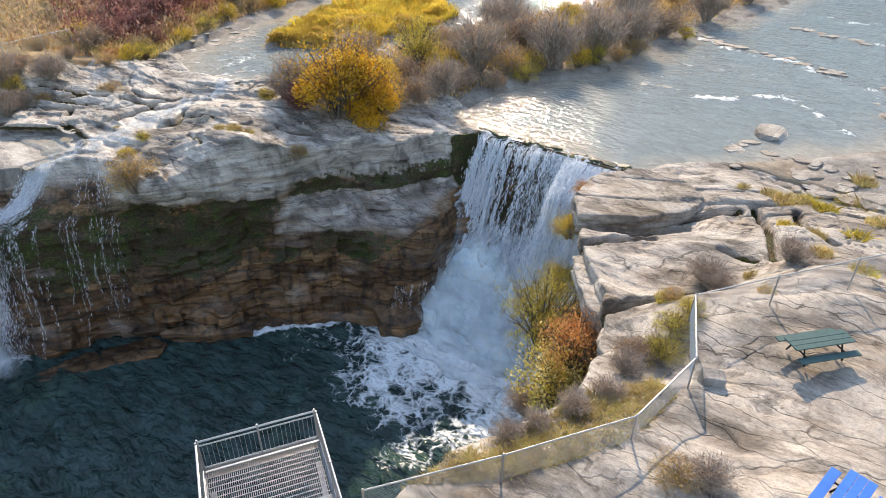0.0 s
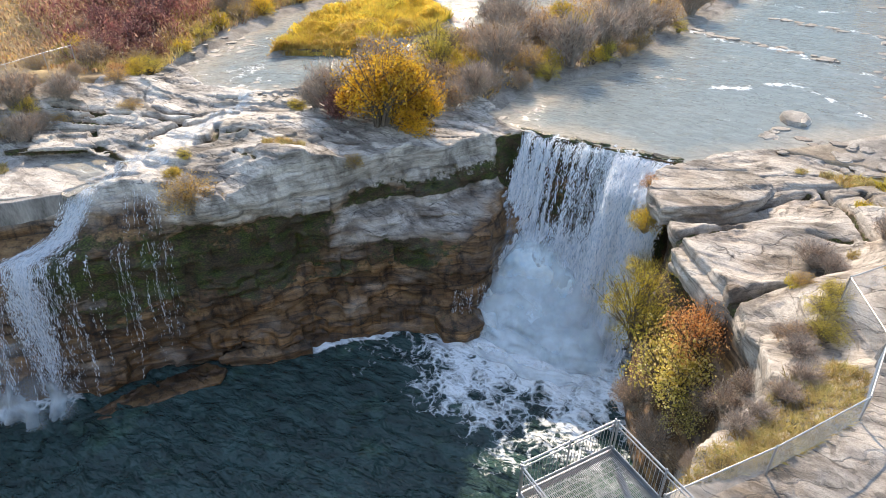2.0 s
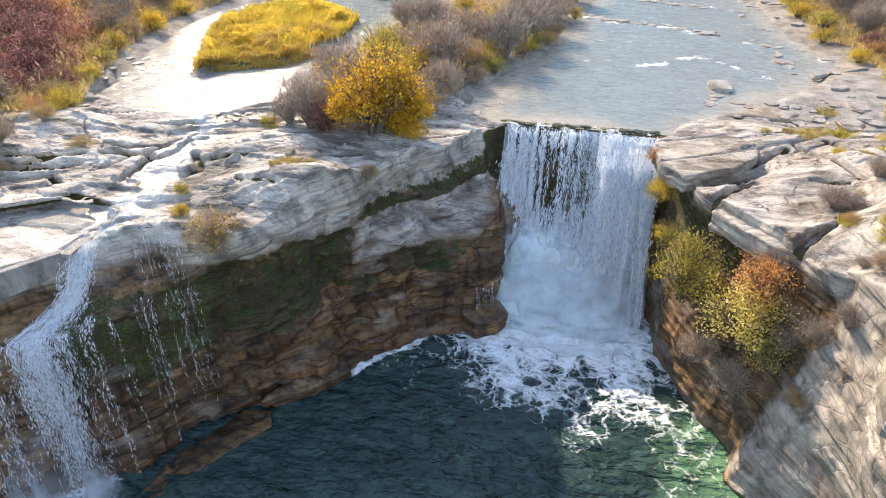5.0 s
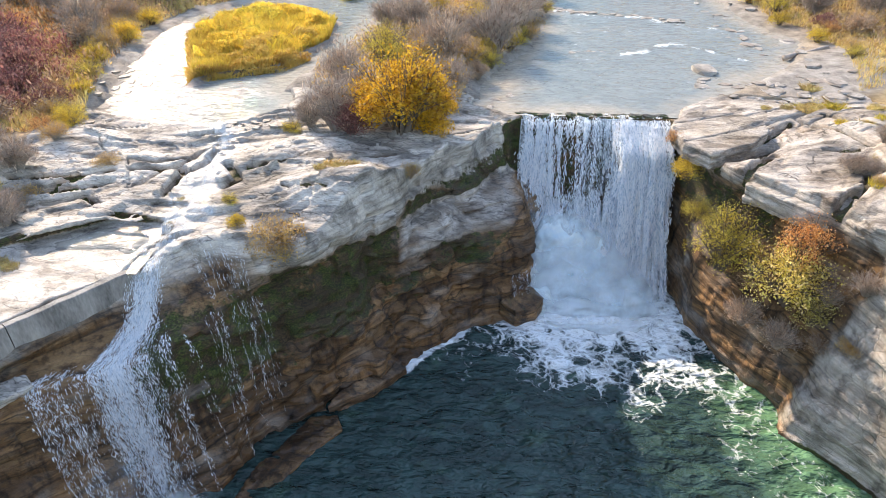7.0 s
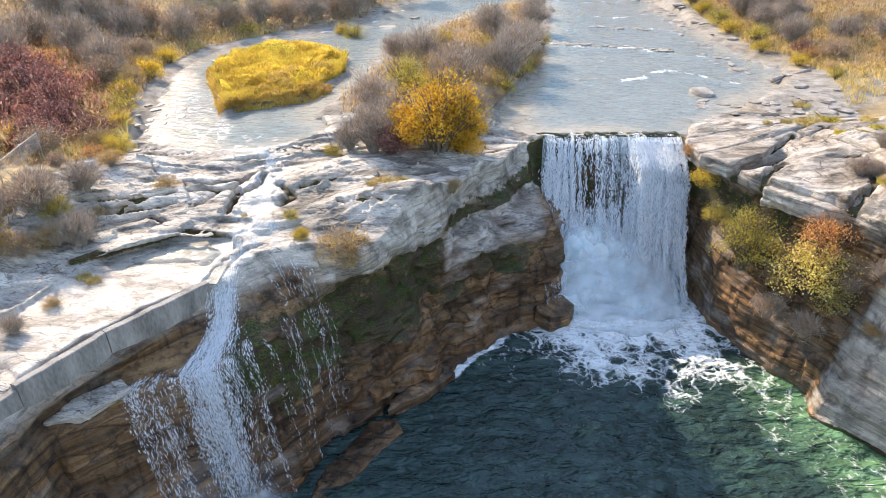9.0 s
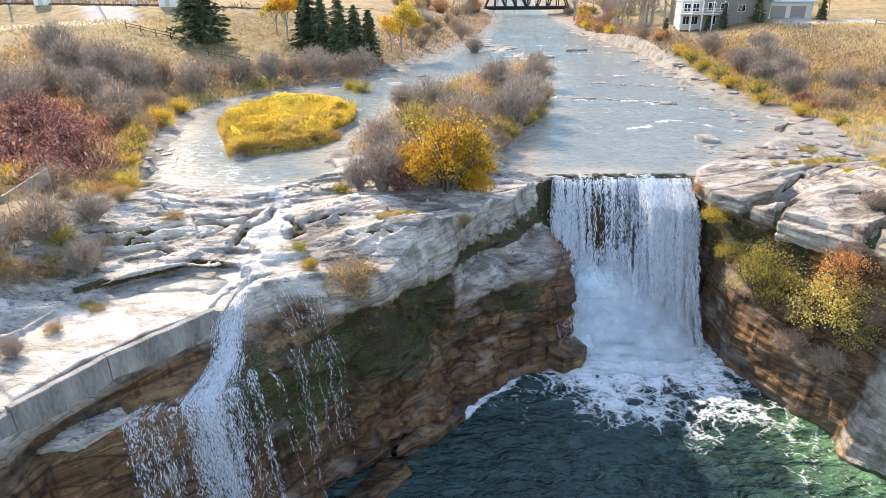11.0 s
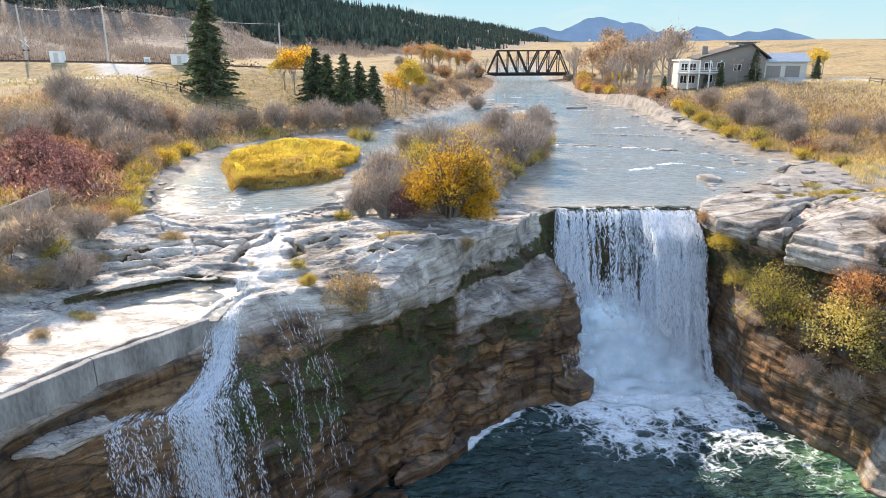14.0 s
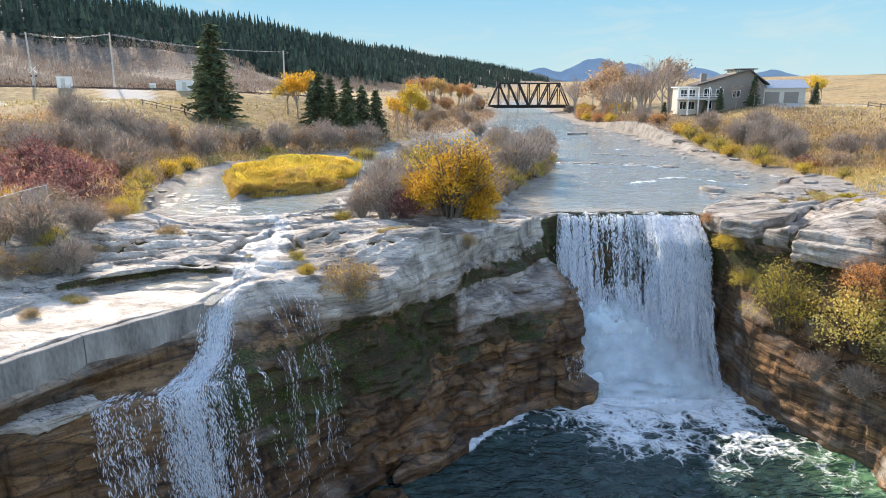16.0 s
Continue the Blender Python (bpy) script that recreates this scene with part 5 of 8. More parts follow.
def main_strands(count, seed):
    rng = np.random.default_rng(seed)
    line = smooth_line(LIP, 200)
    paths, half, dens = [], [], []
    for k in range(count):
        s = rng.random()
        if 0.26 < s < 0.60 and rng.random() < 0.45:
            s = rng.choice([rng.uniform(0.02, 0.26), rng.uniform(0.60, 0.97)])
        p = line[int(s * 199)]
        heavy = ramp01(0.55, 0.7, s)
        gap = ramp01(0.22, 0.32, s) * ramp01(0.68, 0.55, s)
        long = k < count // 4
        top = 12.12 - 0.12 * rng.random() if long else rng.uniform(3.5, 12.1)
        end = -0.8 if long else max(-0.8, top - rng.uniform(1.2, 4.5))
        z = np.linspace(top, end, 46 if long else 16)
        o = np.interp(-z, -FALL_CURVE[:, 0], FALL_CURVE[:, 1]) * rng.uniform(0.85, 1.12) + 1.9 * heavy * ramp01(12.1, 10, z) * (1 - 0.55 * ramp01(6, 0, z))
        drift = rng.normal() * 0.35 * ramp01(12, 0, z) + (0.5 * (s - 0.5)) * ramp01(7, 0, z)
        paths.append(np.stack([p[0] + drift - 0.04 * o, p[1] - o, z], 1))
        half.append((rng.uniform(0.10, 0.26) if long else rng.uniform(0.15, 0.5)) * (1 + 0.4 * heavy))
        t = (top - z) / (top - end)
        swell = 0 if long else -0.45 * ramp01(0.35, 0.0, t) * (top < 11.8) - 0.5 * ramp01(0.5, 1.0, t)
        dens.append(0.56 + 0.18 * heavy + 0.14 * rng.normal() + swell - 0.42 * gap * ramp01(11.6, 10.4, z) * ramp01(5.5, 6.8, z) + 0.25 * ramp01(5.5, 3.0, z))
    strands("waterfall_strands", paths, half, (1, 0), (0, -1), dens, CLOTS, "white strands and clots of falling water", seed, 0.50, 0.70, 0.8)
    paths, half, dens = [], [], []
    for k in range(90):
        x, z0 = rng.uniform(-25.4, -17.6), rng.uniform(3.0, 6.3)
        z = np.linspace(z0, -0.8, 26)
        t = (z0 - z) / (z0 + 0.8)
        y = 38.9 - 0.55 * (5.8 - z0) - (2.2 + 2.4 * rng.random()) * t ** 0.9 - 1.0 * t
        paths.append(np.stack([x + (x + 21.5) * 0.35 * t + rng.normal() * 0.4 * t, y, z + 0.5 * np.sin(np.pi * t) * rng.random()], 1))
        half.append(rng.uniform(0.25, 0.6))
        dens.append(0.62 * ramp01(0, 0.35, t) + 0.12 * rng.normal())
    strands("waterfall_burst", paths, half, (1, 0), (0, -1), dens, CLOTS, "dense white burst of falling water", seed + 1, 0.9, 0.9)


main_strands(400, 100)


def clinging(name, starts, end, out, half, seed, label, dens=0.45, lift=0.10, free=0.25):
    """Strands that fall along the rock's face from the places given."""
    rng = np.random.default_rng(seed)
    paths, hs, ds = [], [], []
    for x, y, z0 in starts:
        z = np.linspace(z0, end, max(12, int((z0 - end) * 5)))
        r = face_reach(x + 0 * z, y + 0 * z, z, out, 3.6)
        o = np.maximum.accumulate(np.maximum(r + lift, free * np.sqrt(z0 - z) * rng.uniform(0.5, 1.1)))
        for _ in range(3):
            o[1:-1] = np.maximum(o[1:-1], (o[:-2] + o[2:]) / 2)
        paths.append(np.stack([x + out[0] * o, y + out[1] * o, z], 1))
        hs.append(rng.uniform(*half))
        ds.append(dens + 0.12 * rng.normal() - 0.22 * ramp01(0.55, 1.0, np.linspace(0, 1, len(z))) + 0.15 * ramp01(0.15, 0, np.linspace(0, 1, len(z))))
    strands(name, paths, hs, (-out[1], out[0]), out, ds, CLOTS, label, seed, 0.14, 0.14, 1.8)


def along(pts, weights, count, seed):
    """Places strewn along a line; weights say how thickly at even steps."""
    rng = np.random.default_rng(seed)
    line = smooth_line(pts, 100)
    w = np.interp(np.linspace(0, 1, 100), np.linspace(0, 1, len(weights)), weights)
    return [tuple(line[i] + np.array([*(rng.normal(size=2) * 0.06), -0.1 * rng.random()])) for i in rng.choice(100, count, p=w / w.sum())]


def side_fall(count, seed):
    """The side fall: each strand slides down the chute, fans out and drops from the bulge into the pool."""
    rng = np.random.default_rng(seed)
    lip = smooth_line([(-53.0, 10.6), (-51.6, 11.5), (-50.0, 12.4), (-48.2, 13.3), (-46.8, 14.4), (-46.2, 15.4)], 100)
    out = np.array([0.75, -0.66])
    columns, weights = np.array([0.02, 0.10, 0.19, 0.27, 0.37, 0.45, 0.50, 0.58, 0.68, 0.80, 0.93]), np.array([1.6, 0.7, 1.1, 0.6, 2.6, 2.2, 3.2, 2.2, 0.7, 0.35, 0.3])
    paths, half, dens = [], [], []
    for k in range(count):
        s = min(max(rng.choice(columns, p=weights / weights.sum()) + 0.028 * rng.normal(), 0), 1)
        i = int(s * 99)
        core = math.exp(-((s - 0.50) / 0.19) ** 2)
        b = lip[i] + rng.normal(size=2) * 0.05
        a = np.array([-49.45 + 2.6 * (s - 0.5) + 0.40 * rng.normal(), 18.9])
        m = np.array([-49.0 + 4.2 * (s - 0.5), 15.4])
        t = np.linspace(0.0 if core > 0.45 else (0.86 if s < 0.32 else rng.uniform(0.3, 0.7)), 1, 40)[:, None]
        q = (1 - t) ** 2 * a + 2 * t * (1 - t) * m + t ** 2 * b
        z = rock_top(q[:, 0], q[:, 1])
        for _ in range(4):
            z[1:-1] = np.maximum(z[1:-1], (z[:-2] + 2 * z[1:-1] + z[2:]) / 4)
        z = np.minimum.accumulate(np.maximum(z, 8.6)) + rng.uniform(0.06, 0.20)
        end = -0.8 if rng.random() < 0.7 else rng.uniform(0.5, 5.0)
        zf = np.linspace(z[-1], end, 48)[1:]
        r = face_reach(b[0] + 0 * zf, b[1] + 0 * zf, zf, out, 3.0)
        o = np.maximum.accumulate(np.maximum(r + 0.10, 0.62 * np.sqrt(z[-1] - zf) * rng.uniform(0.6, 1.15)))
        for _ in range(3):
            o[1:-1] = np.maximum(o[1:-1], (o[:-2] + o[2:]) / 2)
        fallpath = np.stack([b[0] + out[0] * o, b[1] + out[1] * o, zf], 1)
        path = np.concatenate([np.column_stack([q, z]), fallpath])
        d = 0.36 + 0.14 * core + 0.14 * rng.normal() + np.r_[np.zeros(40), np.linspace(0, -0.12, 47)]
        if k % 4:
            n = rng.integers(12, 30)
            a0 = rng.integers(0, 87 - n)
            path, d = path[a0:a0 + n], d[a0:a0 + n] + 0.05 - 0.45 * ramp01(0.3, 0, np.linspace(0, 1, n)) - 0.5 * ramp01(0.5, 1, np.linspace(0, 1, n))
        paths.append(path)
        half.append(rng.uniform(0.08, 0.26) * (1 + 0.8 * core) * (1.4 if k % 4 else 1))
        dens.append(d)
    strands("side_waterfall_strands", paths, half, (0.66, 0.75), out, dens, CLOTS, "broken white strands of a side waterfall", seed, 0.25, 0.105, 0.9)


side_fall(330, 190)
clinging("ledge_curtain", along([(-48.0, 20.6, 11.7), (-46.6, 21.0, 11.75), (-45.0, 21.3, 11.7)], [0.7, 1, 1.2, 1], 34, 200), 9.0, (0.62, -0.78), (0.04, 0.11), 201, "short fringe of thin water strands below a ledge", 0.32, 0.08, 0.2)
clinging("trickling_waterfall", along([(-46.6, 17.6, 9.0), (-45.6, 18.8, 9.0), (-44.6, 19.4, 8.8), (-43.6, 20.0, 8.6)], [0.8, 1.6, 0.4, 0.5, 1.8, 1.4, 0.3], 34, 210), -0.6, (0.62, -0.78), (0.06, 0.20), 211, "thin trickles of water down a mossy cliff", 0.205, 0.07, 0.22)
clinging("boulder_cascade", along([(-27.6, 31.4, 2.6), (-26.6, 32.2, 2.9), (-25.4, 33.0, 3.0)], [1, 1], 34, 176), -0.7, (0.25, -0.97), (0.05, 0.16), 177, "white strands of water over a dark boulder", 0.30, 0.08, 0.35)


def draped_stream(name, way, width, n, label, seed, mat, lift=0.09, foamy=0.62, nu=22, floor=-9):
    """Water that runs over the rock along a line in plan."""
    line = smooth_line(way, n)
    u = np.linspace(-1, 1, nu)[None, :]
    tang = np.gradient(line, axis=0)
    nrm = np.stack([tang[:, 1], -tang[:, 0]], 1) / np.linalg.norm(tang, axis=1)[:, None]
    w = np.interp(np.linspace(0, 1, n), np.linspace(0, 1, len(width)), width) * (1 + 0.18 * np.sin(np.linspace(0, 21, n)))
    x = line[:, 0][:, None] + nrm[:, 0][:, None] * u * w[:, None]
    y = line[:, 1][:, None] + nrm[:, 1][:, None] * u * w[:, None]
    z = rock_top(x, y)
    for _ in range(2):
        z[1:-1] = (z[:-2] + 2 * z[1:-1] + z[2:]) / 4
        z[:, 1:-1] = (z[:, :-2] + 2 * z[:, 1:-1] + z[:, 2:]) / 4
    z = np.maximum(np.maximum(z, rock_top(x, y)), floor) + lift - 0.10 * u ** 4
    foam = np.clip(foamy + 0.35 * fbm(x / 0.7, y / 0.7, z / 0.7, 3, seed) - 0.35 * np.abs(u) ** 2, 0, 1)
    run = np.r_[0, np.cumsum(np.linalg.norm(np.diff(np.column_stack([line, z[:, nu // 2]]), axis=0), axis=1))]
    uv = np.stack(np.broadcast_arrays(u * w.mean(), run[:, None]), -1).reshape(-1, 2)
    quads = grid_faces(nu, n)
    quads = quads[(rock_top(x, y).ravel()[quads] > floor - 1.1).all(1)]
    me = mesh_of(name, np.stack([x.ravel(), y.ravel(), z.ravel()], 1), quads, True, uv, np.stack([foam.ravel(), 0.6 + 0 * foam.ravel(), 0 * foam.ravel()], 1))
    put(name, me, mat, None, label, "stream", "", "structure")


draped_stream("stream_water", [(-51.4, 38.2), (-50.6, 34.5), (-49.8, 31), (-49.2, 27.5), (-48.8, 24), (-49.2, 21.2), (-49.4, 19.0)], [1.3, 0.9, 1.1, 1.5, 1.3], 110,
              "shallow foaming stream over stepped rock", 240, THIN_FALL, 0.07, 0.56)
draped_stream("side_waterfall", [(-49.4, 19.4), (-49.3, 17.9), (-48.9, 16.4), (-48.9, 14.9), (-49.0, 13.2), (-49.0, 12.0)], [0.7, 0.7, 0.9, 1.2, 1.6, 2.0], 70,
              "white stream sliding down a rock chute", 260, THIN_FALL, 0.10, 0.26, 34, 9.1)


def build_puddle():
    """Still water on the flat apron below the ledge."""
    xs, ys = axis([(-56.5, -49.5, 0.25)]), axis([(17.2, 22.4, 0.25)])
    gx, gy = np.meshgrid(xs, ys)
    d = inside_distance(gx, gy, [(-50.2, 20.6), (-50.6, 19.4), (-52.4, 19.6), (-54.6, 19.4), (-55.6, 19.9), (-53.4, 21.8), (-51.4, 21.9)]) + 0.2 * fbm(gx, gy, 0, 3, 7)
    z = 12.09 - 0.30 * ramp01(-0.1, 0.4, d) + 0 * gx
    put("puddle_water", mesh_of("puddle", np.stack([gx.ravel(), gy.ravel(), z.ravel()], 1), grid_faces(len(xs), len(ys)), True, None, np.stack([0.0 * d.ravel(), 0.8 + 0 * d.ravel(), 0 * d.ravel()], 1)),
        RIVER, None, "shallow puddle on flat rock below a ledge", "puddle", "", "structure")


build_puddle()


def white_water():
    """The heap of white water that the fall throws up where it strikes the rock."""
    nu, nv = 110, 100
    u, v = np.meshgrid(np.linspace(0, 1, nu), np.linspace(0, 1, nv))
    x = -25.6 + 9.4 * u + (u - 0.5) * 4.4 * v - 0.5 * v
    tall = np.interp(u, [0, 0.15, 0.45, 0.7, 1], [3.8, 6.0, 5.6, 3.4, 1.6]) + 0.5 * fbm(u * 5, v * 0.6, 0, 2, 81)
    y = 38.3 - 0.18 * (6.0 - tall) - 7.6 * v - 0.6 * np.sin(np.pi * u)
    z = POOL_Z + (tall - POOL_Z) * (1 - v) ** 1.55
    lump = fbm(x / 1.3, y / 1.3, z / 1.6, 4, 82) * (0.25 + 0.4 * np.sin(np.pi * v))
    y, z = y - 0.45 * lump, z + 0.75 * lump
    fade = ramp01(0.0, 0.16, u) * ramp01(1.0, 0.84, u) * ramp01(0.0, 0.22, v) * ramp01(1.0, 0.72, v)
    me = mesh_of("white_water", np.stack([x.ravel(), y.ravel(), z.ravel()], 1), grid_faces(nu, nv), True, None, np.stack([fade.ravel()] * 3, 1))
    put("white_water", me, FROTH, None, "heap of white frothing water at the foot of a waterfall", "waterfall", "", "structure")


white_water()


def build_spray():
    """Spray that hangs at the foot of the fall: a few thin rounded veils."""
    rng = np.random.default_rng(5)
    for cx, cy, w, hgt, dens, lean in ((-22.4, 33.2, 4.4, 7.8, 0.56, 0.66), (-21.6, 32.2, 5.4, 5.8, 0.58, 0.66), (-20.8, 31.2, 6.0, 4.2, 0.58, 0.6), (-20.2, 30.0, 6.2, 2.4, 0.5, 0.6), (-20.0, 28.6, 5.6, 1.2, 0.35, 0.6), (-48.6, 7.8, 3.0, 5.5, 0.34, 0.4), (-46.4, 9.6, 1.4, 4.0, 0.30, 0.3)):
        nu, nv = 44, 30
        u, v = np.meshgrid(np.linspace(-1, 1, nu), np.linspace(0, 1, nv))
        x = cx + w * u
        z = POOL_Z + 0.05 + hgt * v
        y = cy + 1.0 * u ** 2 + lean * hgt * v + 0.35 * fbm(u * 3, v * 3, 0, 3, int(cx * -10))
        ragged = np.clip(1 - v * (1.15 + 0.4 * fbm(u * 2.2, v * 2, 0, 3, int(hgt * 10))), 0, 1)
        a = dens * 2.6 * (1 - np.abs(u) ** 2.2) * ragged ** 0.9 * ramp01(0.0, 0.06, v)
        me = mesh_of("spray", np.stack([x.ravel(), y.ravel(), z.ravel()], 1), grid_faces(nu, nv), True, None, np.stack([a.ravel()] * 3, 1))
        put("spray", me, SPRAY, None, "pale drifting spray at the foot of a waterfall", "spray", "", "structure")


build_spray()

# ---- rocks that lie free ----
def slab_mesh(name, outline, top, thick, seed, h=0.11, cover=(0.0, 0.0, 0.0), rough=1.0):
    """A bedded slab: an outline in plan, top as (z, slope in x, slope in y) about the outline's middle."""
    o = np.array(outline, float)
    c = o.mean(0)
    lo, hi = o.min(0) - 0.8, o.max(0) + 0.8
    span = abs(top[1]) * (hi[0] - lo[0]) / 2 + abs(top[2]) * (hi[1] - lo[1]) / 2
    xs, ys = np.arange(lo[0], hi[0], h), np.arange(lo[1], hi[1], h)
    zs = np.arange(top[0] - span - thick - 0.6, top[0] + span + 0.6, h)
    gx, gy, gz = np.meshgrid(xs, ys, zs, indexing="ij")
    t2 = top[0] + top[1] * (gx - c[0]) + top[2] * (gy - c[1]) + surface_relief(gx[:, :, :1], gy[:, :, :1], 0.28)
    across = (0.45 * gx + 0.9 * gy + 0.5 * fbm(gx[:, :, :1] / 1.8, gy[:, :, :1] / 1.8, 0, 3, seed)) / 0.62
    t2 = t2 + 0.13 * (across % 1.0 - 0.5) * ramp01(-0.25, 0.35, vnoise(gx / 1.3, gy / 2.2, 0, seed + 9))
    d = inside_distance(gx[:, :, 0], gy[:, :, 0], outline)[:, :, None]
    k = np.floor((gz - t2) / 0.32)
    d = d + rough * (0.16 * vnoise(gx / 1.6 + 9 * k, gy / 1.6 - 5 * k, 0, seed + 3) + 0.06 * vnoise(gx / 0.5, gy / 0.5, gz / 0.3, seed + 4)) + 0.16 * ramp01(-thick, -thick * 0.3, t2 * -1 + gz)* -1 + 0.1
    f = np.maximum(np.maximum(gz - t2, t2 - thick - gz), d).astype(np.float32)
    v, q = nets(f, (xs[0], ys[0], zs[0]), h)
    return mesh_of(name, v, q, False, None, np.tile(np.array(cover), (len(v), 1)))


def slab(outline, top, thick, seed, label, cover=(0.2, 0, 0), name="rock_slab", h=0.11, group=""):
    return put(name, slab_mesh(name, outline, top, thick, seed, h, cover), ROCK, None, label, "rock", group)


slab([(-14.9, 34.4), (-15.0, 37.8), (-12.9, 40.6), (-10.7, 41.0), (-7.6, 38.2), (-8.2, 36.0), (-10.1, 33.9), (-13.5, 32.2)], (13.45, 0.05, 0.0), 1.35, 300,
     "thick pale sandstone slab with a sheer shaded edge", group="rim slabs")
slab([(-12.1, 28.7), (-11.2, 30.1), (-7.7, 32.6), (-5.9, 31.0), (-6.8, 25.8), (-8.1, 24.0), (-9.7, 24.9)], (13.0, 0.12, 0.0), 1.5, 310,
     "broad rippled sandstone slab overhanging the gorge", group="rim slabs")
slab([(-8.1, 23.3), (-6.7, 25.2), (-5.9, 24.3), (-6.1, 21.6), (-6.8, 20.2), (-7.6, 21.4)], (13.75, 0.15, -0.12), 1.6, 320,
     "smooth cream-coloured sandstone slab above bushes", group="rim slabs")
slab([(-39.9, 18.6), (-39.4, 20.2), (-35.8, 23.9), (-35.1, 23.2), (-37.6, 20.4)], (0.1, -0.06, -0.05), 1.3, 330,
     "wet brown rock slab leaning at the foot of a cliff", (0.9, 0.0, 0.9), group="slabs in the pool")
slab([(-44.6, 11.2), (-43.8, 10.6), (-39.0, 17.4), (-39.4, 18.6), (-41.2, 18.4), (-43.6, 14.4)], (-0.60, 0.02, 0.02), 0.8, 340,
     "dark brown rock slab barely above the pool's surface", (1.0, 0.25, 1.0), group="slabs in the pool")
slab([(-28.2, 29.8), (-27.6, 31.6), (-25.6, 32.4), (-24.6, 31.4), (-25.4, 29.6), (-27.0, 29.0)], (0.7, -0.25, 0.1), 2.0, 350,
     "dark wet boulder under the waterfall", (1.0, 0.3, 1.0), "boulder")

slab([(-55.8, 8.6), (-55.3, 10.1), (-53.4, 11.5), (-52.7, 10.9), (-54.2, 8.9)], (9.2, 0.0, 0.0), 0.55, 360,
     "pale sandstone slab on a ledge below the weir wall", (0.0, 0.0, 0.0))


def weir_wall():
    """The old concrete wall beside the side fall: cast in lengths, its foot ragged and worn."""
    pts = np.array([(-50.0, 17.1), (-53.85, 12.15), (-56.2, 8.0), (-57.6, 4.5)])
    g = empty("weir_wall", Matrix.Identity(4), "weathered grey concrete weir wall along the rock rim", "wall", "", "structure")
    nrms = []
    for a, b in zip(pts, pts[1:]):
        d = (b - a) / np.linalg.norm(b - a)
        nrms.append(np.array([-d[1], d[0]]))
    mitre = [nrms[0], nrms[0] + nrms[1], nrms[1] + nrms[2], nrms[2]]
    mitre = [m / np.linalg.norm(m) for m in mitre]
    for k in range(3):
        nu, s = 40, np.linspace(0.004 if k else 0, 0.996, 40)[:, None]
        mid = pts[k] + (pts[k + 1] - pts[k]) * s
        nr = mitre[k] + (mitre[k + 1] - mitre[k]) * s
        run = s[:, 0] * np.linalg.norm(pts[k + 1] - pts[k]) + 7 * k
        low = 10.0 + 0.10 * fbm(run / 0.9, 0 * run, 0, 4, 12)
        top = 12.0 + 0.025 * fbm(run / 0.7, 0 * run, 0, 3, 13) - 0.22 * (k == 2)
        rows = []
        for off, z in ((-0.30, low), (-0.30, top - 0.05), (-0.26, top), (0.10, top), (0.14, top - 0.04), (0.14, (low + top) / 2), (0.10, low + 0.05), (0.02, low)):
            chip = 0.015 * fbm(run * 3, 0 * run + z * 2, 0, 2, 14)[:, None]
            rows.append(np.column_stack([mid + nr * (off + chip) * (1 if off > 0 else 1), z]))
        v = np.concatenate(rows)
        f = [tuple(q) for q in grid_faces(nu, len(rows)).tolist()]
        f += [tuple(i * nu for i in range(len(rows))), tuple(i * nu + nu - 1 for i in range(len(rows)))[::-1]]
        me = mesh_of("wall_length", v, f)
        put("wall_length", me, CONCRETE, g)


weir_wall()

STONE_MESHES = []
for k in range(5):
    bm = bmesh.new()
    bmesh.ops.create_icosphere(bm, subdivisions=2, radius=0.5)
    rng = random.Random(k)
    for v in bm.verts:
        n = noise.noise(v.co * 2.3 + Vector((k * 7.1, 0, 0)))
        v.co = v.co * (1 + 0.35 * n)
        v.co.z = max(-0.22, min(0.22, v.co.z)) * (0.7 + 0.1 * k)
    me = bpy.data.meshes.new("stone")
    bm.to_mesh(me)
    bm.free()
    cov = me.color_attributes.new("cover", "FLOAT_COLOR", "POINT")
    cov.data.foreach_set("color", np.tile(np.array([0.15 * (k % 3), 0.0, 0.5, 1.0], np.float32), len(me.vertices)))
    me.materials.append(ROCK)
    STONE_MESHES.append(me)


def wet_stones():
    """Dark mossy rocks that break the water along the lip of the fall."""
    r2 = random.Random(44)
    me = STONE_MESHES[1].copy()
    me.color_attributes["cover"].data.foreach_set("color", np.tile(np.array([1.0, 0.75, 1.0, 1.0], np.float32), len(me.vertices)))
    for k in range(19):
        x = -26.9 + 12.8 * (k + r2.uniform(-0.35, 0.35)) / 18
        size = r2.uniform(0.35, 1.0) ** 1.3
        ob = put("stone", me, None, None, "dark mossy rock on the lip of a waterfall", "stone", "lip rocks")
        ob.matrix_basis = pose(x, 42.75 + r2.uniform(-0.3, 0.25), 12.0 + 0.06 * size, r2.uniform(-12, 12), r2.uniform(-10, 10), r2.uniform(-40, 40)) @ Matrix.Diagonal((size * r2.uniform(0.9, 2.0), size * 0.8, size * r2.uniform(0.7, 1.3), 1))


wet_stones()


def stone(x, y, size, flat=0.5, seed=0, label="flat grey stone lying in shallow river water", group="river stones", lift=0.0):
    rng = random.Random(seed * 7 + 3)
    ob = put("stone", STONE_MESHES[seed % 5], None, None, label, "stone", group)
    z = max(height(x, y), float(level(x, y)) - 0.05 if y > 36 else -99) + lift
    ob.matrix_basis = pose(x, y, z, 0, 0, rng.uniform(0, 360)) @ Matrix.Diagonal((size * rng.uniform(0.8, 1.4), size * rng.uniform(0.6, 1.0), size * flat, 1))
    return ob


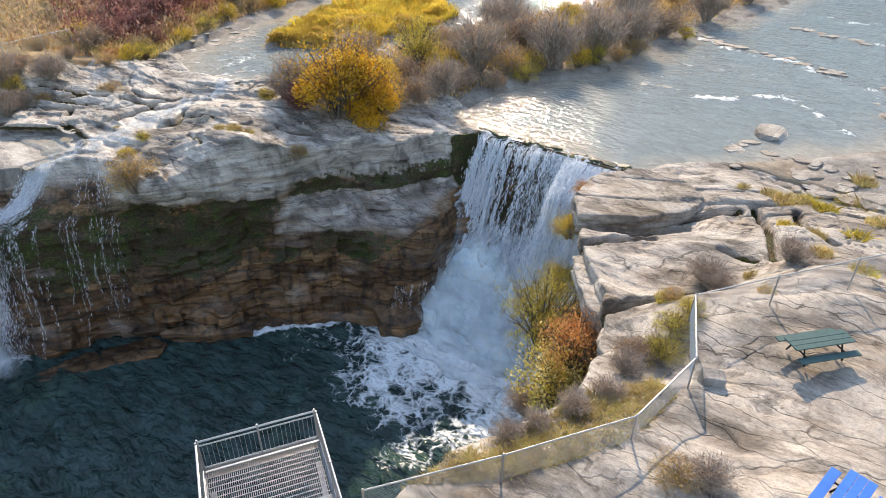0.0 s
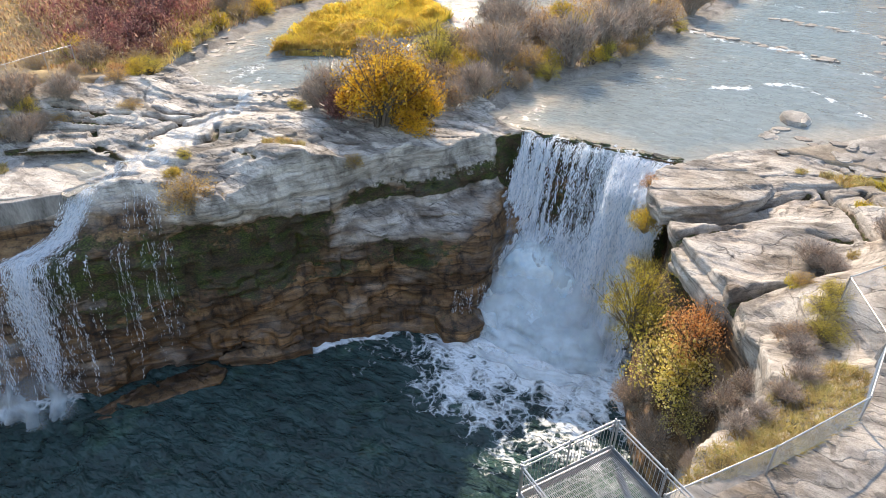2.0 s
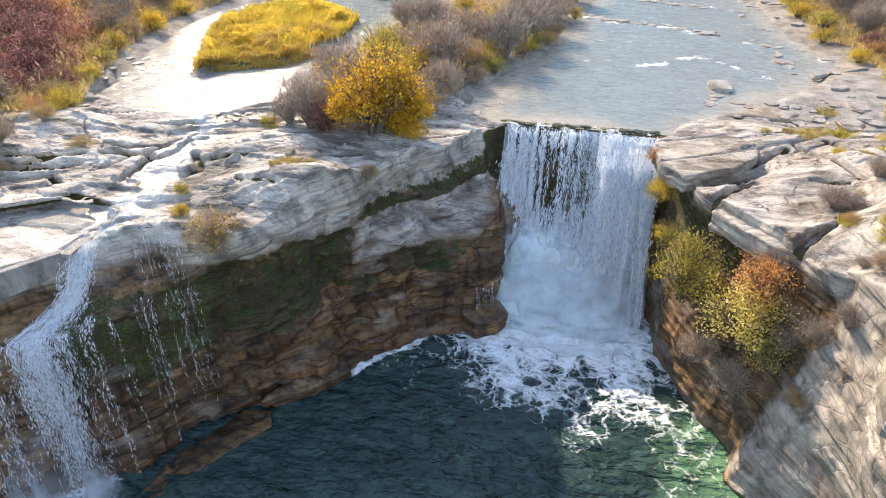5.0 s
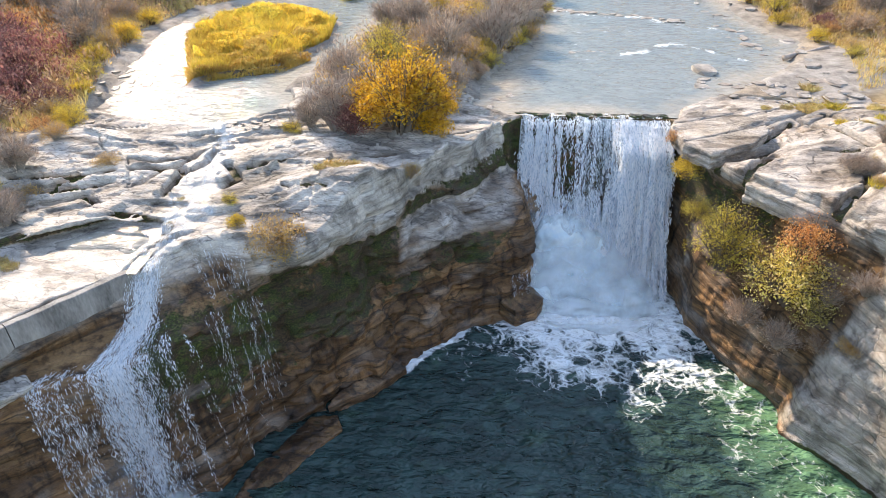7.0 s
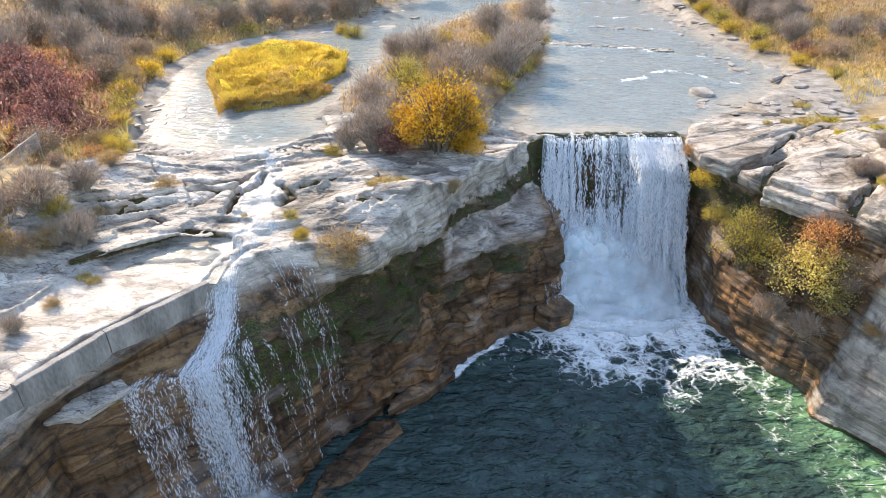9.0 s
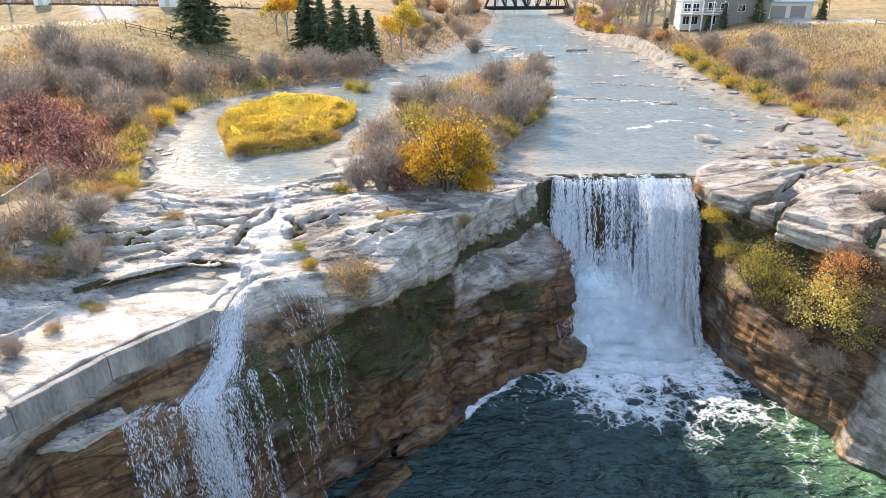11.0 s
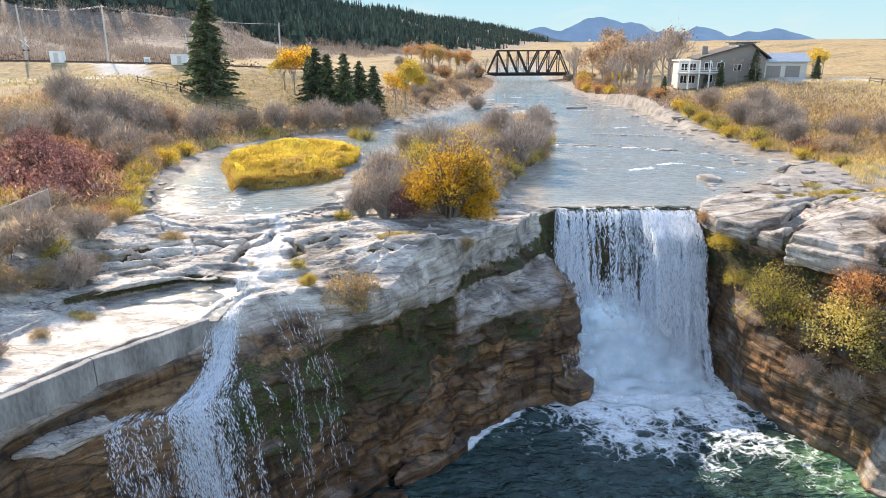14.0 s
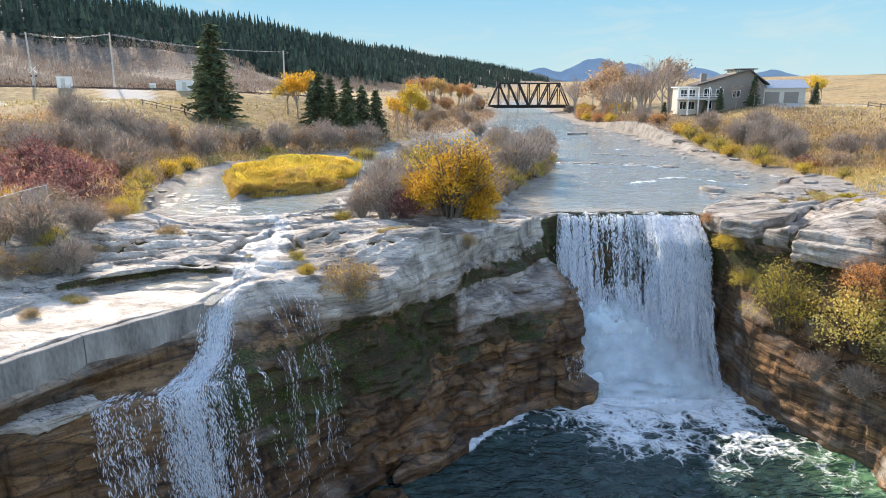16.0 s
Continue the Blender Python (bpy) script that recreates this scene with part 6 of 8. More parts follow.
stone(-7.0, 56.0, 3.4, 0.75, 0, "large flat pale boulder in the river")
rng = random.Random(12)
for i in range(26):
    stone(rng.uniform(-9, 1), rng.uniform(45.5, 53), rng.uniform(0.4, 1.5), 0.45, i)
for i in range(64):
    t = rng.random()
    stone(-21 + 17 * t + rng.uniform(-1, 1), 82.5 - 6.5 * t + rng.uniform(-0.8, 0.8), rng.uniform(0.4, 1.5), 0.8, i, "dark wet stone in a riffle", "riffle stones")
for i in range(26):
    stone(rng.uniform(-2, 5), rng.uniform(58, 92), rng.uniform(0.4, 1.3), 0.5, i)
for i in range(40):
    t = rng.random()
    stone(-12 + 13 * t + rng.uniform(-0.8, 0.8), 94 - 4 * t + rng.uniform(-0.6, 0.6), rng.uniform(0.4, 1.3), 0.7, i, "dark wet stone in a riffle", "riffle stones")
for i in range(40):
    stone(rng.uniform(0.5, 6.5), rng.uniform(52, 112), rng.uniform(0.5, 1.9), 0.5, i, "grey stone at the river's edge", "bank stones")
for i in range(24):
    stone(rng.uniform(-4.5, 3.5), rng.uniform(44.5, 51.5), rng.uniform(0.8, 2.4), 0.28, i, "flat pale slab of stone at the river's edge", "bank stones")
for i in range(30):
    stone(rng.uniform(-54, -46), rng.uniform(36.6, 40.5), rng.uniform(0.3, 1.1), 0.4, i, "flat grey stone at the head of a stream", "stream stones")
for i in range(34):
    stone(-67.5 + 4.5 * rng.random() + rng.uniform(-1, 1), 42 + 11 * rng.random(), rng.uniform(0.35, 1.3), 0.5, i, "grey stone on a gravel bar", "gravel bar stones")
for i in range(12):
    stone(rng.uniform(-32, -27), rng.uniform(43.2, 50), rng.uniform(0.4, 1.4), 0.45, i, "grey stone at the river's edge", "bank stones")


def river_ledges():
    """Low rock ledges and stones along the far reaches of the river and its side channel, past counting."""
    rng = random.Random(61)
    spots = []
    for i in range(60):
        y = rng.uniform(92, 190)
        spots.append((float(np.interp(y, [92, 113, 134, 152, 190], [4.2, 5.4, 6.2, 4.6, 3.0])) - abs(rng.gauss(0, 1.6)), y, rng.uniform(1.2, 4.0), 0.22))
    for i in range(60):
        t = rng.random()
        spots.append((-19 - 9 * t + rng.gauss(0, 1.6), 118 + 50 * t + rng.gauss(0, 2), rng.uniform(1.2, 4.2), 0.22))
    for i in range(40):
        t = rng.random()
        spots.append((-67.0 + 22 * t + rng.gauss(0, 0.8), 87 + 24 * t + rng.gauss(0, 0.8), rng.uniform(0.8, 2.6), 0.3))
    v, f, n0 = [], [], 0
    for k, (x, y, size, flat) in enumerate(spots):
        me = STONE_MESHES[k % 5]
        m = pose(x, y, max(height(x, y), float(level(x, y)) - 0.05), 0, 0, rng.uniform(0, 360)) @ Matrix.Diagonal((size * rng.uniform(0.8, 1.5), size * rng.uniform(0.5, 0.9), size * flat, 1))
        v += [tuple(m @ p.co) for p in me.vertices]
        f += [tuple(a + n0 for a in p.vertices) for p in me.polygons]
        n0 = len(v)
    me = mesh_of("river_ledges", v, f, False, None, np.tile(np.array([0.3, 0.0, 0.6]), (len(v), 1)))
    put("river_ledges", me, ROCK, None, "low grey rock ledges along the far river", "rock ledges", "", "stuff")


river_ledges()
for x, y, s in ((-62.2, 36.4, 0.9), (-47.5, 42.5, 0.8), (-45, 95, 2.5), (-41, 103, 2.2), (-14, 128, 2.4), (-9, 150, 1.6), (2, 120, 1.8), (-31, 52, 1.6)):
    stone(x, y, s, 0.55, int(s * 10), "grey stone at the river's edge", "bank stones")


# ---- plants ----
def leaves_mesh(name, centres, size, rng, upright=0.0, slim=0.55, direction=None):
    n = len(centres)
    a = rng.normal(size=(n, 3))
    if direction is not None:
        a = direction + 0.45 * a
    a[:, 2] += upright
    a /= np.linalg.norm(a, axis=1)[:, None]
    b = np.cross(a, rng.normal(size=(n, 3)))
    b /= np.linalg.norm(b, axis=1)[:, None] + 1e-9
    s = size * rng.uniform(0.6, 1.35, (n, 1))
    a, b = a * s, b * s * slim
    v = np.stack([centres - a, centres - 0.1 * a + b, centres + a, centres - 0.1 * a - b], 1).reshape(-1, 3)
    return mesh_of(name, v, np.arange(4 * n).reshape(-1, 4))


def stems(rng, n, r, h, spread, thick, twigs=3):
    """Stems that fan out from one root, with twigs; returns a Shape and the twigs' ends."""
    s, tips, ways = Shape(), [], []
    for _ in range(n):
        ang, lean = rng.uniform(0, 2 * math.pi), spread * rng.random() ** 0.6
        top = Vector((math.cos(ang) * r * lean, math.sin(ang) * r * lean, h * (1 - 0.45 * lean ** 2) * rng.uniform(0.7, 1.0)))
        root = Vector((math.cos(ang) * 0.18 * r * rng.random(), math.sin(ang) * 0.18 * r * rng.random(), -0.15))
        bend = Vector((math.cos(ang) * r * lean * 0.32, math.sin(ang) * r * lean * 0.32, top.z * 0.55))
        pts = [root.lerp(bend, t).lerp(bend.lerp(top, t), t) for t in (0, 0.35, 0.7, 1)]
        s.tube(pts, [thick, thick * 0.75, thick * 0.5, thick * 0.2], 3)
        for k in range(twigs):
            t = rng.uniform(0.3, 0.95)
            p = root.lerp(bend, t).lerp(bend.lerp(top, t), t)
            w = Vector((math.cos(ang) * 0.6 + rng.normal() * 0.5, math.sin(ang) * 0.6 + rng.normal() * 0.5, 0.8 + rng.normal() * 0.3)).normalized()
            q = p + w * h * rng.uniform(0.14, 0.32)
            s.tube([p, q], [thick * 0.4, thick * 0.15], 3)
            tips.append(q)
            ways.append(w)
        tips.append(top)
        ways.append((top - bend).normalized())
    return s, np.array([tuple(t) for t in tips]), np.array([tuple(w) for w in ways])


BUSHES = {}


def bush(kind, x, y, size, seed=0, z=None, squash=1.0, label="", group=""):
    """A shrub of a kind at a place; size is its width in metres."""
    leaf, bark, n_stem, n_leaf, leaf_size, tall, word, slim, clump = KINDS[kind]
    fill = {"golden": 0.8, "grey": 0.35, "cream": 0.4}.get(kind, 0.6)
    key = (kind, seed % 3)
    m = pose(x, y, surface(x, y) - 0.12 if z is None else z, 0, 0, (seed * 77) % 360) @ Matrix.Diagonal((size / 4, size / 4, size / 4 * squash, 1))
    if key in BUSHES:
        ob = copy_thing(BUSHES[key], m)
        ob.matrix_basis = m
    else:
        rng = np.random.default_rng(abs(hash_name(kind)) + seed % 3)
        r, h = 2.0, 4.0 * tall
        ob = empty("shrub", m, "", "shrub")
        sh, tips, ways = stems(rng, n_stem, r, h, 1.0, 0.035, 4)
        put("branchwork", sh.mesh("branchwork"), bark, ob)
        pick = rng.integers(0, len(tips), n_leaf)
        back = rng.random((n_leaf, 1)) ** clump
        centre = np.array([0, 0, h * 0.42])
        c = tips[pick] * (1 - back) + centre * back + rng.normal(size=(n_leaf, 3)) * 0.22
        low = rng.random(n_leaf) < fill
        lobes = 26
        la, le = rng.uniform(0, 2 * math.pi, lobes), rng.uniform(0.02, 1.0, lobes)
        lr = rng.uniform(0.52, 0.86, lobes)
        flat = np.sqrt(1 - le ** 2)
        mid = np.stack([r * lr * flat * np.cos(la), r * lr * flat * np.sin(la), h * (0.14 + 0.72 * lr * le)], 1)
        size_of = rng.uniform(0.20, 0.40, lobes) * r
        which = rng.choice(lobes, n_leaf, p=size_of ** 2 / (size_of ** 2).sum())
        way = rng.normal(size=(n_leaf, 3))
        way /= np.linalg.norm(way, axis=1)[:, None]
        way[:, 2] = np.where(rng.random(n_leaf) < 0.7, np.abs(way[:, 2]), way[:, 2])
        dome = mid[which] + way * (size_of[which] * rng.uniform(0.55, 1.12, n_leaf))[:, None] * np.array([1, 1, 0.85])
        c = np.where(low[:, None], dome, c)
        c[:, 2] = np.maximum(c[:, 2], 0.05)
        put("foliage", leaves_mesh("foliage", c, leaf_size, rng, 0.3 if slim < 0.2 else 0.0, slim, ways[pick] if slim < 0.2 else None), leaf, ob)
        BUSHES[key] = ob
    tagged(ob, label or word, "shrub", group or kind.replace("_", " ") + " shrubs")
    return ob


def hash_name(s):
    return sum(ord(c) * (i + 3) for i, c in enumerate(s))


KINDS = {
    "golden": (GOLD, BARK, 70, 19000, 0.052, 0.80, "dense round golden-leaved willow shrub", 0.6, 3.0),
    "yellow": (YELLOW, BARK, 40, 3600, 0.075, 0.72, "yellow-leaved shrub on the river bank", 0.5, 2.6),
    "olive": (OLIVE, BARK, 60, 7000, 0.052, 0.85, "olive and yellow willow shrub", 0.42, 2.4),
    "orange": (ORANGE, BARK, 44, 3600, 0.06, 0.75, "orange-leaved autumn shrub on the bank", 0.55, 2.4),
    "cream": (CREAM, BARK, 60, 5600, 0.058, 0.85, "shrub with cream and green leaves", 0.75, 2.2),
    "tan": (BEIGE, GREYBARK, 70, 3000, 0.062, 0.62, "dry tan-leaved shrub with bare grey stems", 0.55, 2.2),
    "brown": (BROWN, GREYBARK, 90, 2600, 0.085, 0.72, "dense brown leafless-looking shrub", 0.45, 1.8),
    "red": (RED, REDBARK, 80, 3400, 0.075, 0.62, "dense dark red dogwood shrub", 0.5, 1.9),
    "grey": (GREY, GREYBARK, 130, 2200, 0.22, 0.88, "leafless grey willow shrub", 0.085, 1.4),
}


def tree_bare(seed, h):
    rng = np.random.default_rng(seed)
    s = Shape()
    tips, ways = [], []

    def limb(p, w, length, r, depth):
        q = p + w * length * 0.5 + Vector(rng.normal(size=3)) * length * 0.05
        e = p + w * length
        s.tube([p, q, e], [r, r * 0.8, r * 0.55], 5 if depth == 0 else 3)
        if depth == 4:
            tips.append(tuple(e))
            ways.append(tuple(w))
            return
        for _ in range(3 if depth else 5):
            n = (w + Vector(rng.normal(size=3)) * 0.42 + Vector((0, 0, 0.18))).normalized()
            limb(p.lerp(e, rng.uniform(0.55, 1.0)), n, length * rng.uniform(0.5, 0.72), r * 0.5, depth + 1)

    limb(Vector((0, 0, -0.2)), Vector((0, 0, 1)), h * 0.42, h * 0.022, 0)
    return s, np.array(tips), np.array(ways), rng


TREES = {}


def bare_tree(x, y, h, seed, leaf=None, z=None, label="tall leafless grey cottonwood", density=3):
    m = pose(x, y, height(x, y) if z is None else z, 0, 0, seed * 51 % 360) @ Matrix.Diagonal((h / 10, h / 10, h / 10, 1))
    key = (seed % 3, leaf.name if leaf else "")
    if key in TREES:
        ob = copy_thing(TREES[key], m)
        ob.matrix_basis = m
    else:
        s, tips, ways, rng = tree_bare(seed % 3 + 50, 10)
        ob = empty("tree", m, label, "tree")
        put("trunk", s.mesh("trunk"), GREYBARK, ob)
        rep = np.repeat(np.arange(len(tips)), density if leaf is None else density * 4)
        c = tips[rep] + rng.normal(size=(len(rep), 3)) * (0.25 if leaf is None else 0.5)
        me = leaves_mesh("crown", c, 0.42 if leaf is None else 0.2, rng, 0, 0.05 if leaf is None else 0.6, ways[rep] if leaf is None else None)
        put("crown", me, GREY if leaf is None else leaf, ob)
        TREES[key] = ob
    return tagged(ob, label, "tree", "bare trees" if leaf is None else "autumn trees")


SPRUCES = {}


def spruce(x, y, h, seed, z=None, label="dark green spruce standing on the dry meadow", wide=1.0):
    m = pose(x, y, height(x, y) if z is None else z, 0, 0, seed * 37 % 360) @ Matrix.Diagonal((h / 12 * wide, h / 12 * wide, h / 12, 1))
    if seed % 2 in SPRUCES:
        ob = copy_thing(SPRUCES[seed % 2], m)
        ob.matrix_basis = m
    else:
        rng = np.random.default_rng(seed + 900)
        ob = empty("spruce", m, label, "tree")
        put("trunk", Shape().tube([(0, 0, -0.3), (0, 0, 6), (0, 0, 11.6)], [0.24, 0.14, 0.03], 6).mesh("trunk"), BARK, ob)
        s, cs, ds = Shape(), [], []
        for i in range(34):
            zz = 0.7 + 11.0 * (i / 34) ** 0.95
            reach = (3.3 * (1 - zz / 12.2) ** 0.75 + 0.15) * (0.82 + 0.3 * math.sin(i * 1.9) * rng.random())
            for k in range(8):
                a = rng.uniform(0, 2 * math.pi)
                rr = reach * rng.uniform(0.7, 1.12)
                w = Vector((math.cos(a), math.sin(a), 0))
                p, q = Vector((0, 0, zz)), Vector((0, 0, zz - 0.18 * rr)) + w * rr
                s.tube([p, q], [0.03, 0.01], 3)
                for t in np.linspace(0.25, 1.0, max(4, int(rr * 5))):
                    for _ in range(2):
                        cs.append(tuple(p.lerp(q, t) + Vector(rng.normal(size=3)) * 0.10 - Vector((0, 0, 0.08))))
                        ds.append((w.x + rng.normal() * 0.5, w.y + rng.normal() * 0.5, -0.25))
        put("branchwork", s.mesh("branchwork"), BARK, ob)
        put("foliage", leaves_mesh("foliage", np.array(cs), 0.32, rng, 0, 0.36, np.array(ds)), NEEDLE, ob)
        SPRUCES[seed % 2] = ob
    return tagged(ob, label, "tree", "spruces")


def blades(name, pts, tall, wide, rng, lean=0.35):
    """Grass blades at points of the ground."""
    n = len(pts)
    a = rng.uniform(0, 2 * math.pi, n)
    w = np.stack([np.cos(a), np.sin(a), 0 * a], 1) * wide
    hgt = tall * rng.uniform(0.55, 1.25, (n, 1)) * (1 + 0.45 * vnoise(pts[:, :1] / 2.1, pts[:, 1:2] / 2.1, 0, 4))
    b = np.stack([rng.normal(size=n), rng.normal(size=n), 0 * a], 1) * lean * hgt
    mid = pts + 0.3 * b + np.array([0, 0, 0.6]) * hgt
    tip = pts + b + np.array([0, 0, 1.0]) * hgt
    v = np.stack([pts - w, pts + w, mid + 0.7 * w, tip, mid - 0.7 * w], 1).reshape(-1, 3)
    k = np.arange(n)[:, None] * 5
    f = [tuple(r) for r in (k + np.array([[0, 1, 2, 3, 4]])).tolist()]
    return mesh_of(name, v, f)


TUFTS = {}


def tuft(x, y, size, seed, mat=None, z=None, label="dry straw-coloured grass tuft growing in a rock crack", tall=0.42):
    mat = mat or DRY
    zz = surface(x, y) if z is None else z
    m = pose(x, y, zz + 0.02, 0, 0, seed * 63 % 360) @ Matrix.Diagonal((size, size, size * 0.9, 1))
    key = (mat.name, seed % 2)
    if key in TUFTS:
        ob = copy_thing(TUFTS[key], m)
        ob.matrix_basis = m
    else:
        rng = np.random.default_rng(seed % 2 + 40)
        r = 0.5 * rng.random(330) ** 0.6
        a = rng.uniform(0, 2 * math.pi, 330)
        pts = np.stack([r * np.cos(a), r * np.sin(a), -0.12 + 0 * r], 1)
        ob = put("grass_tuft", blades("grass_tuft", pts, tall, 0.012, rng, 0.55), mat)
        ob.matrix_basis = m
        TUFTS[key] = ob
    return tagged(ob, label, "grass", "grass tufts")


def meadow(name, outline, n, tall, wide, mat, seed, label, lift=0.0, lean=0.35):
    rng = np.random.default_rng(seed)
    o = np.array(outline)
    out = np.zeros((0, 2))
    while len(out) < n:
        p = rng.uniform(o.min(0), o.max(0), (n, 2))
        ok = inside_distance(p[:, 0], p[:, 1], outline) < 0
        ok &= fbm(p[:, 0] / 1.3, p[:, 1] / 1.3, 0, 3, seed) > rng.uniform(-1.0, 0.3, n)
        out = np.concatenate([out, p[ok]])
    out = out[:n]
    z = land(out[:, 0], out[:, 1])
    boxed = (out[:, 0] > BOX[0]) & (out[:, 0] < BOX[2]) & (out[:, 1] > BOX[1]) & (out[:, 1] < BOX[3])
    top = rock_top(out[:, 0], out[:, 1])
    keep = ~boxed | (top > z - 0.5)
    z = np.where(boxed, top - 0.03, z) + lift - 0.05
    out, z = out[keep], z[keep]
    tagged(put(name, blades(name, np.column_stack([out, z]), tall, wide, rng, lean), mat), label, "grass", "", "stuff")


# the island of reeds
meadow("reeds", [(-65.2, 66), (-58.0, 48.3), (-56.4, 50.4), (-51.2, 53.4), (-48, 64), (-49, 72.5), (-58, 79), (-64.5, 75)], 34000, 0.95, 0.03, LUSH, 7,
       "dense yellow-green reeds on a low island", 0.0, 0.3)
meadow("tall_reeds", [(-63.5, 66), (-58.5, 54), (-52, 56), (-49, 64), (-50, 71), (-58, 76), (-63, 73)], 4000, 1.35, 0.03, LUSH, 17,
       "taller clumps of yellow reeds on a low island", 0.0, 0.4)
meadow("reed_fringe", [(-65.9, 66), (-58.4, 47.5), (-56.2, 49.4), (-50.4, 52.2), (-48.2, 57), (-57, 53.4), (-62, 66)], 12000, 0.75, 0.03, STRAW, 8,
       "straw-orange grass fringing the reed island", 0.0, 0.45)
meadow("dry_grass", [(-9.4, 8.6), (-6.6, 10.9), (-4.0, 14.7), (-3.5, 17.8), (-4.6, 18.6), (-6.2, 16.4), (-7.4, 12.9), (-8.8, 10.4)], 11000, 0.26, 0.014, DRY, 9,
       "dry straw-coloured grass on the slope beside the fence", 0.02, 0.6)
meadow("bank_grass", [(-72, 32), (-64, 33.5), (-63.5, 38), (-68.6, 50), (-72, 66), (-70, 79), (-62, 90), (-66, 95), (-78, 82), (-80, 60), (-78, 40)], 16000, 0.8, 0.035, DRY, 10,
       "tall dry grass along the side channel", 0.0, 0.4)
meadow("far_bank_grass", [(4, 47), (9, 60), (10.5, 70), (7.5, 76), (7, 95), (9, 120), (20, 118), (26, 90), (24, 66), (14, 52)], 14000, 0.7, 0.035, DRY, 11,
       "tall dry grass along the river bank", 0.0, 0.4)

def undergrowth(name, outline, n, tall, size, mat, seed, label, slim=0.3, swell=(0.8, 0.0)):
    """Low tangled growth between the shrubs."""
    rng = np.random.default_rng(seed)
    o = np.array(outline)
    p = rng.uniform(o.min(0), o.max(0), (n * 4, 2))
    p = p[(inside_distance(p[:, 0], p[:, 1], outline) < 0) & (inside_distance(p[:, 0], p[:, 1], RIVER_EDGE) > swell[0])]
    bump = ramp01(-0.3, 0.7, fbm(p[:, 0] / 3.0, p[:, 1] / 3.0, 0, 3, seed + 2))
    p, bump = p[:n], bump[:n]
    c = np.column_stack([p, land(p[:, 0], p[:, 1]) + tall * (0.25 + bump) * np.maximum(rng.uniform(0.05, 1.0, len(p)) ** 0.7, swell[1] * rng.uniform(0.7, 1.0, len(p)))])
    d = np.tile(np.array([[0, 0, 0.8]]), (len(c), 1))
    tagged(put(name, leaves_mesh(name, c, size, rng, 0, slim, d), mat), label, "undergrowth", "", "stuff")


LEFT_BANK = [(-72, 28), (-66, 31), (-64, 36), (-66.5, 46), (-69.5, 58), (-72, 70), (-70, 78), (-64, 88), (-52, 96), (-48, 106), (-58, 112), (-80, 96), (-104, 96), (-108, 70), (-98, 44), (-84, 28)]
undergrowth("brown_undergrowth", LEFT_BANK, 15000, 1.9, 0.26, BROWN, 31, "tangled brown undergrowth on the left bank")
undergrowth("grey_undergrowth", LEFT_BANK, 12000, 2.3, 0.32, GREY, 32, "bare grey brushwood on the left bank", 0.08)
undergrowth("tan_undergrowth", LEFT_BANK, 9000, 1.3, 0.24, BEIGE, 33, "dry tan weeds on the left bank")
undergrowth("red_undergrowth", [(-88, 40), (-70, 33), (-67, 40), (-72, 54), (-84, 60)], 8000, 2.4, 0.26, RED, 34, "dark red dogwood thicket")
undergrowth("orange_undergrowth", [(-96, 62), (-84, 56), (-74, 62), (-84, 72), (-96, 74)], 3500, 1.2, 0.24, ORANGE, 35, "orange autumn weeds among brushwood")
RIGHT_BANK = [(10, 58), (9.5, 70), (7.6, 78), (7.6, 96), (9, 124), (22, 120), (32, 100), (36, 74), (26, 58)]
undergrowth("bank_brushwood", RIGHT_BANK, 10000, 1.9, 0.30, GREY, 36, "bare grey brushwood on the right bank", 0.08)
undergrowth("bank_weeds", RIGHT_BANK, 9000, 1.4, 0.24, BEIGE, 37, "dry tan weeds on the right bank")
ISLE = [(-46, 46), (-47, 52), (-44, 66), (-41, 82), (-33, 98), (-22, 114), (-18, 112), (-23, 82), (-26.5, 64), (-31, 54), (-32, 46)]
undergrowth("island_brushwood", ISLE, 12000, 2.2, 0.30, GREY, 38, "bare grey brushwood on the wooded island", 0.08)
undergrowth("island_weeds", ISLE, 8000, 1.3, 0.24, BEIGE, 39, "dry tan weeds on the wooded island")

undergrowth("reed_heads", [(-64.6, 66), (-58.2, 49), (-56.4, 51), (-51.4, 54), (-48.4, 64), (-49.4, 72), (-58, 78), (-64, 74.6)], 26000, 1.15, 0.13, LUSH, 40, "fluffy yellow heads of reeds on a low island", 0.5, (-50, 1.0))
undergrowth("orange_reed_heads", [(-65.4, 66), (-58.3, 47.8), (-56.2, 49.6), (-50.6, 52.4), (-48.4, 57), (-57, 52.6), (-62, 64)], 7000, 0.8, 0.13, STRAW, 41, "orange seed heads along the edge of the reeds", 0.5, (-50, 1.0))

undergrowth("green_reed_heads", [(-64, 66), (-60.5, 56), (-56.5, 59), (-55, 70), (-60, 77)], 9000, 1.25, 0.12, OLIVE, 42, "olive-green patch among yellow reeds", 0.5, (-50, 1.0))
undergrowth("straw_reed_heads", [(-57, 52.4), (-50.8, 54.4), (-48.8, 64), (-51.6, 67), (-54.6, 59)], 8000, 1.2, 0.12, STRAW, 43, "orange-straw patch among yellow reeds", 0.5, (-50, 1.0))
undergrowth("meadow_weeds", [(9, 62), (12, 124), (24, 127), (60, 126), (66, 96), (40, 66), (22, 56)], 8000, 0.5, 0.24, DRY, 44, "dry tan weeds strewn over the meadow", 0.3)
undergrowth("meadow_brush", [(12, 70), (10, 126), (40, 124), (44, 84), (28, 66)], 6000, 1.1, 0.30, BROWN, 45, "low brown brush on the meadow", 0.25)
